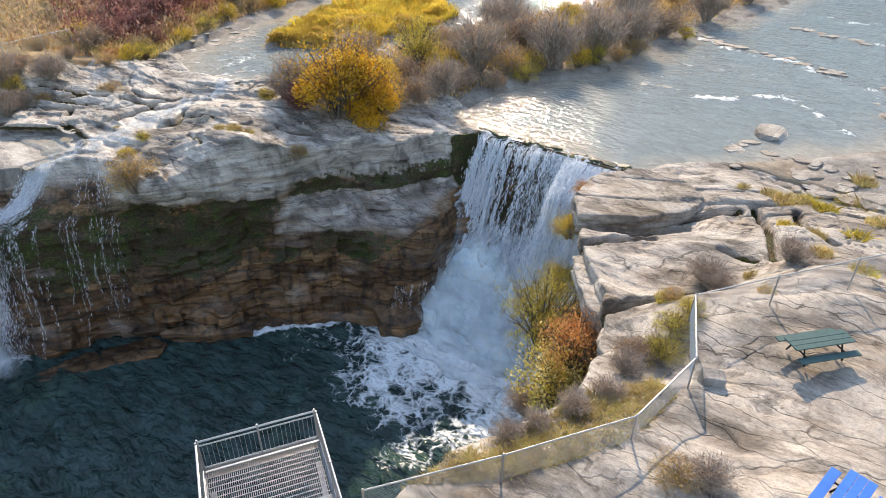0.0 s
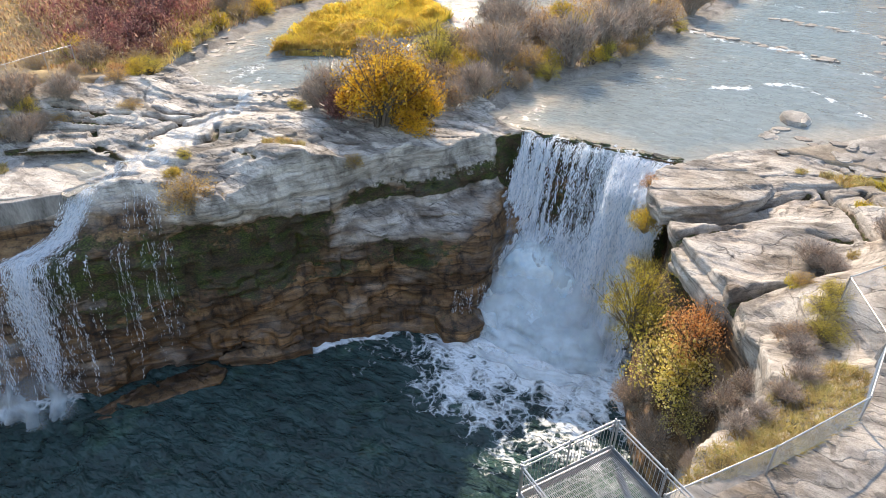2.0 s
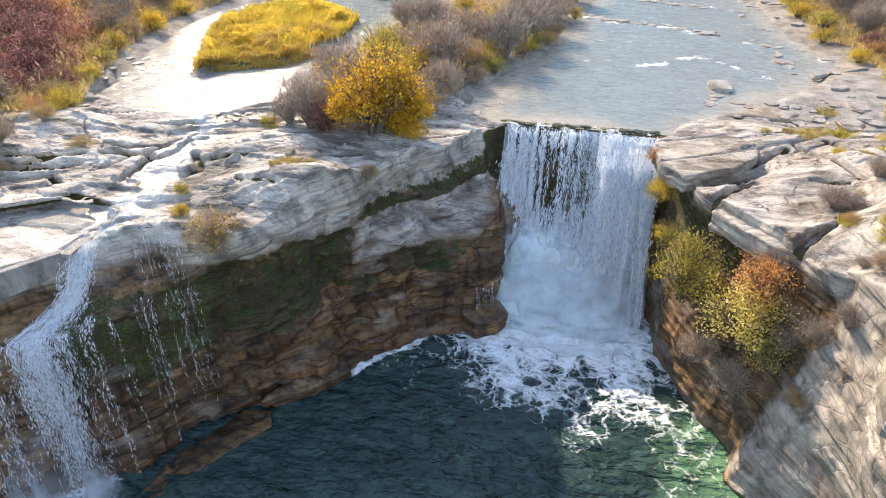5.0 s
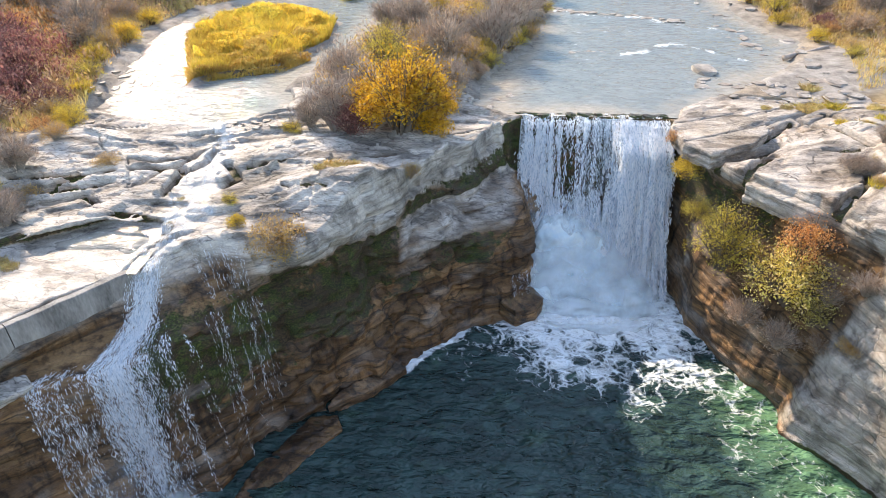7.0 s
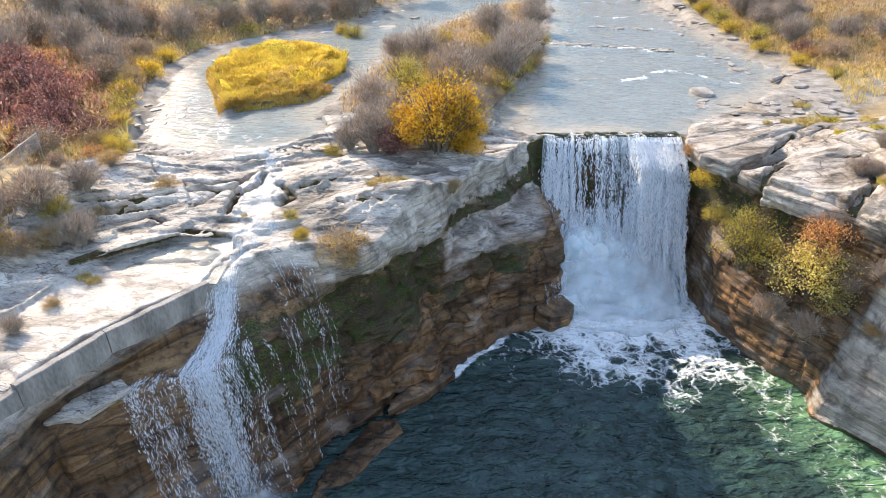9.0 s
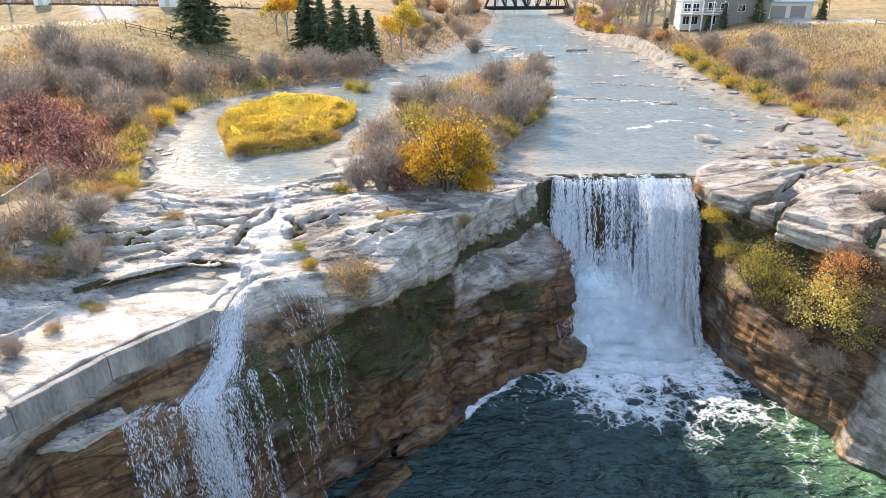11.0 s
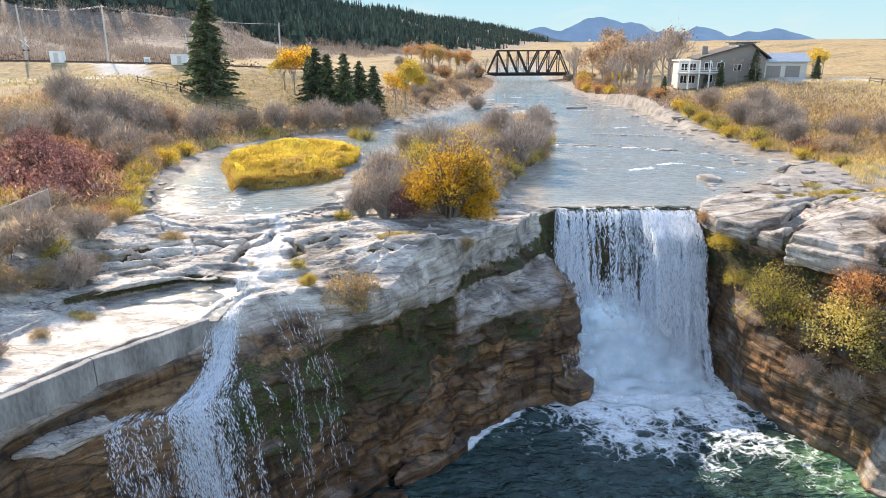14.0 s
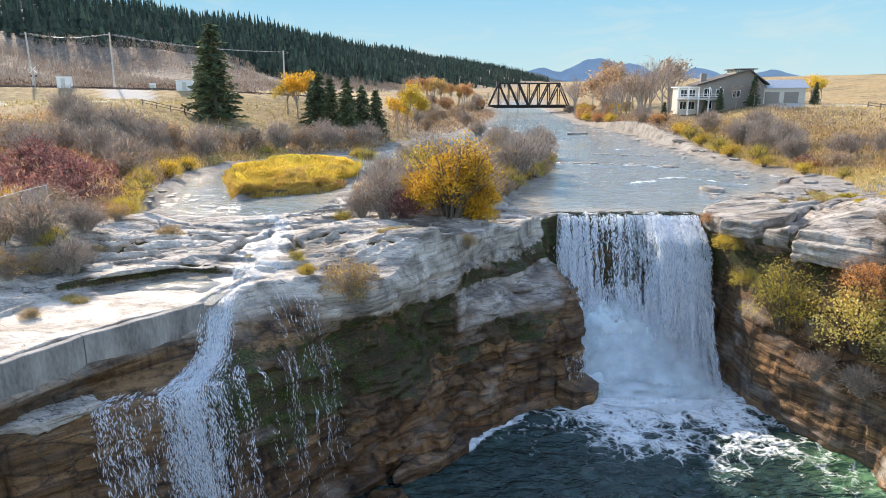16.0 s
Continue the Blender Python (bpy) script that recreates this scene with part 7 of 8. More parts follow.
undergrowth("far_meadow_weeds", [(-128, 96), (-112, 124), (-76, 134), (-48, 134), (-44, 116), (-60, 104), (-84, 98)], 7000, 0.5, 0.26, DRY, 46, "dry tan weeds below the railway", 0.3)

undergrowth("cutting_brush", [(-170, 132), (-104, 141.5), (-78, 146), (-78, 151), (-104, 148), (-170, 142)], 6000, 2.0, 0.32, REDBROWN, 47, "dark brown brush in the cutting behind the railway", 0.25)

undergrowth("far_bank_brush", [(5.5, 112), (7, 134), (5.6, 152), (4, 200), (10, 205), (14, 150), (14, 114)], 6000, 1.6, 0.30, BROWN, 49, "brown brush along the far river bank", 0.25)
undergrowth("far_left_bank_brush", [(-50, 110), (-37, 136), (-29, 165), (-23, 200), (-19, 240), (-32, 245), (-44, 200), (-56, 130)], 9000, 1.6, 0.32, BROWN, 50, "brown brush on the bank below the bridge", 0.25)

# island shrubs
bush("golden", -36.5, 36.1, 8.6, 0, squash=0.98, label="large round golden-yellow willow on bare rock")
bush("golden", -34.6, 38.4, 5.4, 1, squash=1.1, label="smaller golden-yellow willow beside a larger one")
bush("grey", -42.0, 37.0, 5.0, 0, squash=1.1, label="leafless grey shrub beside a golden willow")
bush("grey", -44.0, 37.2, 3.2, 1)
bush("red", -40.3, 35.4, 3.6, 0, squash=1.2, label="dark red dogwood among grey twigs")
bush("olive", -45.4, 36.4, 1.9, 1, squash=0.8)
bush("grey", -40.4, 41.0, 5.0, 2)
bush("tan", -36.4, 42.4, 4.4, 1)
bush("yellow", -38.6, 43.8, 4.4, 0)
bush("brown", -34.0, 43.6, 4.0, 2)
bush("grey", -33.2, 46.4, 4.4, 1)
bush("grey", -42.6, 45.4, 5.0, 0)
bush("olive", -39.6, 51.0, 5.6, 0, squash=1.15, label="yellow-green shrub on the wooded island")
bush("yellow", -36.5, 53.0, 4.0, 1)
for i, (x, y, s) in enumerate([(-34.5, 54, 7), (-31.5, 55.5, 6), (-29, 60, 7), (-33.5, 62, 8), (-27, 66, 7), (-31, 70, 8), (-25.5, 72, 6.5), (-36, 60, 7), (-38.5, 67, 6.5), (-24, 79, 6), (-29, 82, 7), (-36, 78, 6),
                               (-22, 90, 6), (-28, 95, 6), (-20, 104, 5), (-40, 57, 5.5), (-42, 70, 5)]):
    bush(("grey", "tan", "grey", "brown", "grey", "yellow")[i % 6], x, y, s * (1.0, 0.85, 1.0, 0.9, 1.0, 0.6)[i % 6], i, squash=0.95, group="island shrubs")
for i, (k, x, y, s) in enumerate([("yellow", -30.2, 57.6, 3.6), ("tan", -33, 58, 4.0), ("yellow", -27.0, 61.6, 3.4), ("olive", -26.0, 63.6, 3.0), ("olive", -29.2, 54.6, 2.6), ("tan", -24.0, 70, 3.6), ("brown", -33, 49, 3.4),
                                  ("brown", -30.6, 51, 2.6), ("tan", -24.6, 66.5, 3.0), ("brown", -38, 46.5, 4.0), ("olive", -21.6, 80, 2.4)]):
    bush(k, x, y, s, i, group="island shrubs")

# left bank thicket
rng = random.Random(3)
for i, (k, x, y, s) in enumerate([("brown", -88, 84, 9), ("grey", -92, 82, 8), ("brown", -84, 86, 8), ("grey", -86, 80, 8), ("brown", -80, 84, 7), ("grey", -96, 86, 7), ("brown", -75, 88, 7), ("grey", -80, 78, 6.5),
                                  ("grey", -74, 82, 6), ("brown", -70, 90, 6.5), ("grey", -66, 94, 6.5), ("brown", -62, 96, 6), ("grey", -58, 98, 6.5), ("brown", -54, 100, 6), ("grey", -52, 104, 6), ("grey", -60, 102, 6),
                                  ("red", -78, 50, 7), ("red", -74, 45, 6.5), ("red", -82, 54, 7), ("red", -72, 41, 5.5), ("red", -70.5, 37, 5), ("red", -78, 43, 6), ("red", -84, 47, 6), ("red", -67.6, 39.6, 4.2), ("brown", -68.5, 34, 4),
                                  ("brown", -74, 58, 6), ("grey", -76, 62, 6), ("brown", -79, 66, 6), ("grey", -83, 70, 6.5), ("brown", -75, 70, 5.5), ("grey", -90, 72, 7), ("tan", -73, 64, 4), ("grey", -88, 62, 6), ("brown", -92, 66, 7),
                                  ("tan", -71, 57, 4), ("yellow", -69.6, 52, 3.4), ("yellow", -70.5, 61, 3.8), ("olive", -68.0, 47.5, 3.0), ("yellow", -66.2, 43.2, 2.6), ("olive", -63.8, 36.6, 2.8), ("yellow", -62.6, 34.4, 2.6),
                                  ("tan", -65.6, 37.4, 3.4), ("orange", -66.5, 40.5, 2.8), ("yellow", -73.5, 36.2, 3.6), ("olive", -72.8, 34.6, 2.6), ("orange", -82, 60, 4), ("olive", -49.6, 87.6, 3.4), ("yellow", -51.5, 90.0, 3.0),
                                  ("yellow", -71.6, 70, 3.2), ("olive", -66, 88.5, 2.8), ("tan", -76.5, 47, 3.4), ("tan", -80.5, 51.5, 3.4), ("brown", -85, 56, 4.2), ("tan", -69.6, 43.4, 3.0), ("olive", -71.4, 47.6, 2.4), ("brown", -77, 39.6, 3.6), ("tan", -61.5, 31.8, 2.4), ("orange", -64.0, 33.0, 2.2), ("brown", -64.6, 30.0, 1.9), ("tan", -69.5, 29.5, 3)]):
    bush(k, x + rng.uniform(-0.5, 0.5), y + rng.uniform(-0.5, 0.5), s, i, squash=rng.uniform(0.85, 1.1), group="left bank shrubs")
for i, (k, x, y, s) in enumerate([("grey", -59.2, 20.8, 3.2), ("brown", -63.4, 24.8, 2.6), ("grey", -61.2, 26.0, 3.4), ("tan", -60.0, 24.2, 2.8), ("tan", -60.6, 20.6, 3.4), ("grey", -62.4, 22.6, 4.2), ("grey", -64.5, 20.0, 4.4), ("tan", -63.0, 18.5, 3.6), ("olive", -61.4, 22.8, 2.4), ("grey", -60.0, 22.4, 3.0), ("tan", -66.9, 23.0, 2.0), ("grey", -67.5, 18, 4.5),
                                  ("brown", -61.8, 19.0, 2.6), ("grey", -58.6, 12.2, 1.6), ("tan", -57.8, 14.6, 1.3)]):
    bush(k, x, y, s, i + 1, squash=0.9, group="rim shrubs")

# plants on the plateau and in the gorge
bush("tan", -42.3, 21.0, 4.4, 0, z=10.8, squash=1.05, label="dry tan shrub hanging over a cliff edge")
bush("yellow", -45.5, 22.6, 1.5, 0, label="small yellow shrub on a rock ledge")
bush("olive", -46.6, 24.8, 1.2, 1, label="small green-yellow plant in a rock crack")
bush("tan", -56.4, 28.4, 2.4, 1, squash=0.7, label="low orange-tan shrub on grey rock")
bush("tan", -35.2, 30.2, 1.7, 2, z=11.8, squash=1.3, label="dry stalks at a cliff edge")
for i, (x, y, s) in enumerate([(-39.8, 28.2, 1.3), (-40.6, 28.6, 1.2), (-39.0, 28.8, 1.0), (-41.2, 27.9, 0.8), (-56.8, 17.2, 1.0), (-57.6, 17.6, 0.9), (-49.8, 24.6, 0.6)]):
    tuft(x, y, s, i)
bush("orange", -15.0, 36.4, 1.7, 0, z=12.2, label="small orange shrub beside the waterfall's lip")
bush("yellow", -14.5, 33.6, 2.8, 0, z=10.6, squash=0.9, label="bright yellow shrub on a rock ledge")
bush("olive", -13.8, 31.4, 2.6, 1, z=8.2, label="dark olive shrub in a shaded cleft")
bush("olive", -12.9, 27.4, 5.4, 0, z=6.7, squash=1.15, label="yellow-green willow on the gorge wall")
bush("cream", -9.8, 23.6, 5.6, 0, z=6.6, squash=1.0, label="shrub with cream and green leaves in the gorge")
bush("cream", -8.6, 22.2, 3.4, 1, z=5.8, label="shrub with cream and green leaves in the gorge")
bush("orange", -9.4, 23.8, 3.8, 1, z=9.6, squash=1.25, label="orange-leaved shrub on the gorge wall")
for i, (k, x, y, z, s) in enumerate([("grey", -11.9, 24.2, 4.2, 3.0), ("grey", -10.4, 21.8, 4.2, 2.8), ("brown", -10.8, 26.2, 6.0, 2.6), ("grey", -8.2, 21.8, 7.8, 2.4), ("red", -10.4, 27.6, 8.2, 2.0), ("grey", -7.4, 20.2, 9.8, 2.2), ("brown", -8.6, 20.4, 5.2, 2.0),
                                     ("grey", -7.0, 19.0, 12.0, 2.0), ("tan", -7.8, 18.8, 6.4, 2.0)]):
    bush(k, x, y, s, i, z=z, squash=0.8, group="gorge wall shrubs")
for i, (k, x, y, s) in enumerate([("grey", -5.1, 29.0, 2.6), ("tan", -5.7, 25.0, 1.5), ("grey", -4.4, 28.0, 1.8), ("grey", -2.0, 31.8, 2.2), ("olive", -4.9, 22.2, 1.8), ("brown", -5.8, 20.2, 1.9), ("olive", -4.8, 20.6, 2.0), ("grey", -5.7, 19.0, 1.7),
                                  ("olive", -4.6, 23.4, 1.6), ("grey", -6.3, 21.0, 1.2), ("grey", -7.4, 12.8, 1.4), ("grey", -6.9, 13.8, 1.3), ("grey", -8.4, 11.6, 1.2), ("grey", -6.2, 15.2, 1.4), ("grey", -5.6, 16.6, 1.5), ("tan", -2.4, 14.0, 1.8), ("grey", -1.6, 14.4, 1.6)]):
    bush(k, x, y, s, i, squash=0.75, group="right rim shrubs")
for i, (x, y, s) in enumerate([(-5.9, 24.9, 1.3), (-3.5, 40.6, 1.6), (-2.4, 40.9, 1.5), (-1.4, 40.2, 1.4), (-0.2, 45.2, 1.8), (0.8, 44.6, 1.6), (-9.9, 37.2, 0.9), (0.8, 42.2, 1.3), (-4.6, 41.6, 1.2), (-2.6, 43.2, 1.3), (-6.2, 41.9, 0.9),
                               (-1.4, 35.6, 1.2), (-2.9, 36.2, 1.0), (-3.2, 30.2, 1.0), (-0.8, 33.4, 1.2), (0.6, 36.8, 1.3), (1.4, 39.5, 1.5), (0.2, 48.4, 1.6), (1.0, 30.6, 1.2), (-2.3, 26.6, 0.8)]):
    tuft(x, y, s, i, DRY if i % 3 else OLIVE)

# right bank thicket
for i, (k, x, y, s) in enumerate([("yellow", 8.5, 66, 3.0), ("yellow", 7.2, 74, 3.0), ("olive", 8.5, 79, 4.0), ("yellow", 7.4, 86, 3.8), ("olive", 8.2, 92, 4.2), ("yellow", 8.0, 99, 4.2), ("olive", 8.5, 106, 4.2), ("yellow", 9, 113, 4.2), ("grey", 13, 78, 5.5),
                                  ("grey", 12.5, 86, 6), ("grey", 13, 95, 6.5), ("brown", 15, 102, 6), ("grey", 17, 88, 6.5), ("grey", 18, 97, 6.5), ("tan", 16, 72, 4.5), ("grey", 19, 76, 5.5), ("tan", 21, 68, 4.5), ("grey", 24, 74, 5.5), ("brown", 14, 69, 4.4),
                                  ("grey", 14, 112, 6), ("grey", 21, 106, 6), ("red", 12, 72.5, 3.6), ("orange", 11, 69, 3.0), ("tan", 25, 83, 5), ("olive", 28, 70, 3.6), ("grey", 30, 78, 5), ("tan", 10.5, 62, 2.6), ("olive", 8.4, 57.6, 2.2),
                                  ("orange", 9, 128, 4.5), ("brown", 8, 136, 4.5), ("yellow", 6.4, 160, 4.5), ("orange", 5.6, 172, 5), ("yellow", 5, 184, 5), ("orange", 6, 196, 6), ("brown", 9, 166, 5), ("orange", 10, 180, 5), ("grey", 9, 140, 5), ("brown", 11, 192, 6)]):
    bush(k, x, y, s, i, squash=0.9, group="right bank shrubs")


def log(a, b, r, label):
    n = 9
    pts = [Vector(a).lerp(Vector(b), t) + Vector((0, 0, 0.05 * math.sin(9 * t))) for t in np.linspace(0, 1, n)]
    put("log", Shape().tube(pts, [r * (1.1 - 0.4 * t) for t in np.linspace(0, 1, n)], 8).mesh("log", True), GREYBARK, None, label, "log")


log((2.4, 59.8, 12.5), (8.2, 62.8, 12.9), 0.28, "long grey driftwood log on the gravel bank")
log((-9.0, 138, 13.0), (-4.0, 139, 13.0), 0.25, "dark driftwood log lying in the river")
for i in range(16):
    t = i / 15
    stone(-24.5 + 8 * t + rng.uniform(-0.3, 0.3), 61.2 + 1.4 * t + rng.uniform(-0.2, 0.2), rng.uniform(0.4, 0.9), 0.3, i, "low rock ledge breaking the river's surface", "ledge stones")

# ---- behind: railway, bridge, houses, woods ----
STEELRAIL = plain("rusty_rail", (0.10, 0.075, 0.06), 0.55, 0.6, 0.2, 2)
TIMBER = plain("weathered_timber", (0.16, 0.125, 0.095), 0.9, 0, 0.25, 3, 0.01, (1, 1, 0.2))
WHITE = plain("white_paint", (0.78, 0.78, 0.76), 0.6, 0, 0.05, 2)
SIDING = plain("grey_brown_siding", (0.26, 0.225, 0.195), 0.8, 0, 0.12, 2, 0.01, (0.2, 0.2, 6))
PALE = plain("cream_siding", (0.58, 0.54, 0.47), 0.8, 0, 0.08, 2, 0.01, (0.2, 0.2, 6))
ROOF = plain("dark_shingle_roof", (0.10, 0.085, 0.075), 0.9, 0, 0.2, 4)
METALROOF = plain("blue_grey_metal_roof", (0.36, 0.40, 0.44), 0.45, 0.4, 0.1, 2)
GLASS, _gn, _gl, _gb = material("window_glass")
_gb.inputs["Base Color"].default_value, _gb.inputs["Roughness"].default_value = (0.02, 0.025, 0.03, 1), 0.05
BLUE = plain("blue_paint", (0.02, 0.16, 0.62), 0.4, 0, 0.08, 3)
GREEN = plain("dark_green_paint", (0.03, 0.085, 0.08), 0.5, 0, 0.12, 3)


def railway():
    line = smooth_line(RAIL, 220)
    g = empty("railway", Matrix.Identity(4), "single railway track on a gravel bank", "railway", "", "structure")
    for side in (-0.75, 0.75):
        s = Shape()
        pts = []
        for i, p in enumerate(line):
            d = line[min(i + 1, 219)] - line[max(i - 1, 0)]
            n = np.array([-d[1], d[0], 0]) / np.hypot(d[0], d[1])
            pts.append(tuple(p + n * side + np.array([0, 0, 0.35])))
        s.tube(pts, 0.08, 4)
        put("rail", s.mesh("rail"), STEELRAIL, g)
    s = Shape()
    for a, b in zip(line, line[1:]):
        L = np.linalg.norm(b - a)
        d = (b - a) / L
        n = np.array([-d[1], d[0], 0]) * 1.3
        for t in np.arange(0, L, 1.2):
            c = a + d * t + np.array([0, 0, 0.18])
            s.bar(c - n, c + n, 0.25, 0.2)
    tagged(put("sleepers", s.mesh("sleepers"), TIMBER, g), kind="stuff")


railway()


def truss_bridge():
    g = empty("railway_bridge", pose(-21, 255, 16.4), "black steel truss railway bridge over the river", "bridge")
    L, H, W, n = 33.0, 9.2, 5.2, 8
    bay = L / n
    for y in (0, W):
        for nm, a, b in (("bottom_chord", (0, y, 0.3), (L, y, 0.3)), ("top_chord", (bay, y, H), (L - bay, y, H))):
            put(nm, Shape().bar(a, b, 0.55, 0.6).mesh(nm), DARKSTEEL, g)
        for k in range(n):
            a, b = (k * bay, y), ((k + 1) * bay, y)
            up = k < n / 2
            if k == 0:
                p, q = (0, y, 0.3), (bay, y, H)
            elif k == n - 1:
                p, q = (L - bay, y, H), (L, y, 0.3)
            else:
                p, q = ((k * bay, y, H), ((k + 1) * bay, y, 0.3)) if up else ((k * bay, y, 0.3), ((k + 1) * bay, y, H))
            put("diagonal", Shape().bar(p, q, 0.42, 0.5).mesh("diagonal"), DARKSTEEL, g)
            if 0 < k:
                put("post", Shape().bar((k * bay, y, 0.3), (k * bay, y, H), 0.35, 0.4, (0, 1, 0)).mesh("post"), DARKSTEEL, g)
    for k in range(1, n):
        put("cross_beam", Shape().bar((k * bay, 0, H), (k * bay, W, H), 0.4, 0.4).mesh("cross_beam"), DARKSTEEL, g)
    put("deck", Shape().box(-1, 0.3, -0.6, L + 1, W - 0.3, 0.1).mesh("deck"), DARKSTEEL, g)
    for x in (-1.2, L + 0.4):
        put("abutment", Shape().box(x - 1.6, -0.6, -6, x + 1.8, W + 0.6, -0.62).mesh("abutment", bevel=0.06), plain("stained_concrete", (0.20, 0.15, 0.12), 0.9, 0, 0.25, 0.6), g)
    s = Shape().box(-40, 0.2, -1.4, -2.9, W - 0.2, 0.05)
    put("approach", s.mesh("approach"), CONCRETE, g)


truss_bridge()


def gable(s, x0, x1, y0, y1, z0, peak, over=0.5, thick=0.25, split=0.5):
    """A roof of two slopes with the ridge along y."""
    xr = x0 + (x1 - x0) * split
    for a, b in (((x0 - over, z0), (xr, peak)), ((xr, peak), (x1 + over, z0))):
        s.add([(a[0], y0 - over, a[1]), (b[0], y0 - over, b[1]), (b[0], y1 + over, b[1]), (a[0], y1 + over, a[1]),
               (a[0], y0 - over, a[1] + thick), (b[0], y0 - over, b[1] + thick), (b[0], y1 + over, b[1] + thick), (a[0], y1 + over, a[1] + thick)],
              [(3, 2, 1, 0), (4, 5, 6, 7), (0, 1, 5, 4), (1, 2, 6, 5), (2, 3, 7, 6), (3, 0, 4, 7)])
    return s


def window(parent, x, y, z, w, h, frame_mat=WHITE, axis="x"):
    g = Shape()
    fr = Shape()
    if axis == "x":
        g.box(x, y - 0.03, z, x + w, y + 0.02, z + h)
        for a in ((x - 0.1, z - 0.1, x + w + 0.1, z), (x - 0.1, z + h, x + w + 0.1, z + h + 0.1), (x - 0.1, z, x, z + h), (x + w, z, x + w + 0.1, z + h), (x + w / 2 - 0.04, z, x + w / 2 + 0.04, z + h)):
            fr.box(a[0], y - 0.09, a[1], a[2], y + 0.02, a[3])
    else:
        g.box(x - 0.03, y, z, x + 0.02, y + w, z + h)
        for a in ((y - 0.1, z - 0.1, y + w + 0.1, z), (y - 0.1, z + h, y + w + 0.1, z + h + 0.1), (y - 0.1, z, y, z + h), (y + w, z, y + w + 0.1, z + h)):
            fr.box(x - 0.09, a[0], a[1], x + 0.02, a[2], a[3])
    wob = put("window", fr.mesh("window"), frame_mat, parent, "white-framed window")
    put("pane", g.mesh("pane"), GLASS, wob)


def house():
    z = height(24, 134)
    g = empty("house", pose(24.6, 132.5, z, 0, 0, -8), "large grey-brown two-storey house with a cream deck front", "house")
    put("wall", Shape().box(-5, 0, -1, 8.5, 11, 5.6).mesh("wall"), SIDING, g)
    s = Shape()
    s.add([(-5, 0.02, 5.6), (8.5, 0.02, 5.6), (5.0, 0.02, 8.6), (-5, 10.9, 5.6), (8.5, 10.9, 5.6), (5.0, 10.9, 8.6)], [(0, 1, 2), (5, 4, 3), (0, 3, 4, 1), (1, 4, 5, 2), (2, 5, 3, 0)])
    put("gable_wall", s.mesh("gable_wall"), SIDING, g)
    put("roof", gable(Shape(), -5, 8.5, 0, 11, 5.5, 8.6, 0.8, 0.28, 0.74).mesh("roof"), ROOF, g)
    put("clerestory", Shape().box(2.4, 0.9, 7.4, 6.2, 8, 8.9).mesh("clerestory"), PALE, g)
    put("upper_roof", Shape().box(1.8, 0.2, 8.9, 6.8, 8.8, 9.1).mesh("upper_roof"), ROOF, g)
    put("front_wing", Shape().box(-9.5, 1, -1, -5.02, 8, 5.0).mesh("front_wing"), PALE, g)
    put("wing_roof", Shape().box(-9.9, 0.6, 5.0, -4.7, 8.4, 5.25).mesh("wing_roof"), WHITE, g)
    put("deck", Shape().box(-10.4, -2.2, 2.4, -1, 0.98, 2.65).mesh("deck"), PALE, g)
    for k in range(5):
        put("deck_post", Shape().box(-10.2 + 2.2 * k, -2.1, -1, -9.95 + 2.2 * k, -1.85, 5.2).mesh("deck_post"), WHITE, g)
    put("deck_rail", Shape().bar((-10.3, -2.0, 3.6), (-1.1, -2.0, 3.6), 0.1, 0.12).bar((-10.3, -2.0, 3.1), (-1.1, -2.0, 3.1), 0.05, 0.06).mesh("deck_rail"), WHITE, g)
    put("chimney", Shape().box(-4.2, 4, 5, -3.0, 5.2, 8.2).mesh("chimney", bevel=0.03), SIDING, g)
    for x, zz, w, h in ((-9.0, 3.0, 1.3, 1.5), (-7.2, 3.0, 1.3, 1.5), (-9.0, 0.3, 1.3, 1.6), (-7.2, 0.3, 1.3, 1.6)):
        window(g, x, 0.97, zz, w, h)
    for x, zz, w, h in ((-4.2, 3.2, 1.5, 1.5), (-1.6, 3.2, 1.4, 1.4), (-4.0, 0.4, 1.6, 1.7), (2.0, 3.0, 1.4, 1.3), (5.4, 3.0, 1.2, 1.2)):
        window(g, x, -0.03, zz, w, h)
    for k in range(3):
        window(g, 2.7 + 1.15 * k, 0.87, 7.7, 0.85, 0.8)


def garage():
    z = height(40, 134)
    g = empty("garage", pose(37.4, 131.5, z - 0.1, 0, 0, -8), "low cream garage with a blue-grey metal roof", "garage")
    put("wall", Shape().box(-4.6, 0, -1, 4.6, 7, 3.1).mesh("wall"), PALE, g)
    s = Shape()
    for a, b in (((-0.6, 3.05), (3.5, 4.8)), ((3.5, 4.8), (7.6, 3.05))):
        s.add([(-5.1, a[0], a[1]), (5.1, a[0], a[1]), (5.1, b[0], b[1]), (-5.1, b[0], b[1]), (-5.1, a[0], a[1] + 0.2), (5.1, a[0], a[1] + 0.2), (5.1, b[0], b[1] + 0.2), (-5.1, b[0], b[1] + 0.2)],
              [(3, 2, 1, 0), (4, 5, 6, 7), (0, 1, 5, 4), (1, 2, 6, 5), (2, 3, 7, 6), (3, 0, 4, 7)])
    put("roof", s.mesh("roof"), METALROOF, g)
    for k in range(2):
        door = put("garage_door", Shape().box(-3.8 + 4.0 * k, -0.08, -0.9, -0.8 + 4.0 * k, -0.02, 2.3).mesh("garage_door"), SIDING, g)
        for j in range(3):
            put("door_panel", Shape().box(-3.7 + 4.0 * k, -0.12, -0.8 + 1.05 * j, -0.9 + 4.0 * k, -0.08, 0.15 + 1.05 * j).mesh("door_panel"), SIDING, door)


house()
garage()


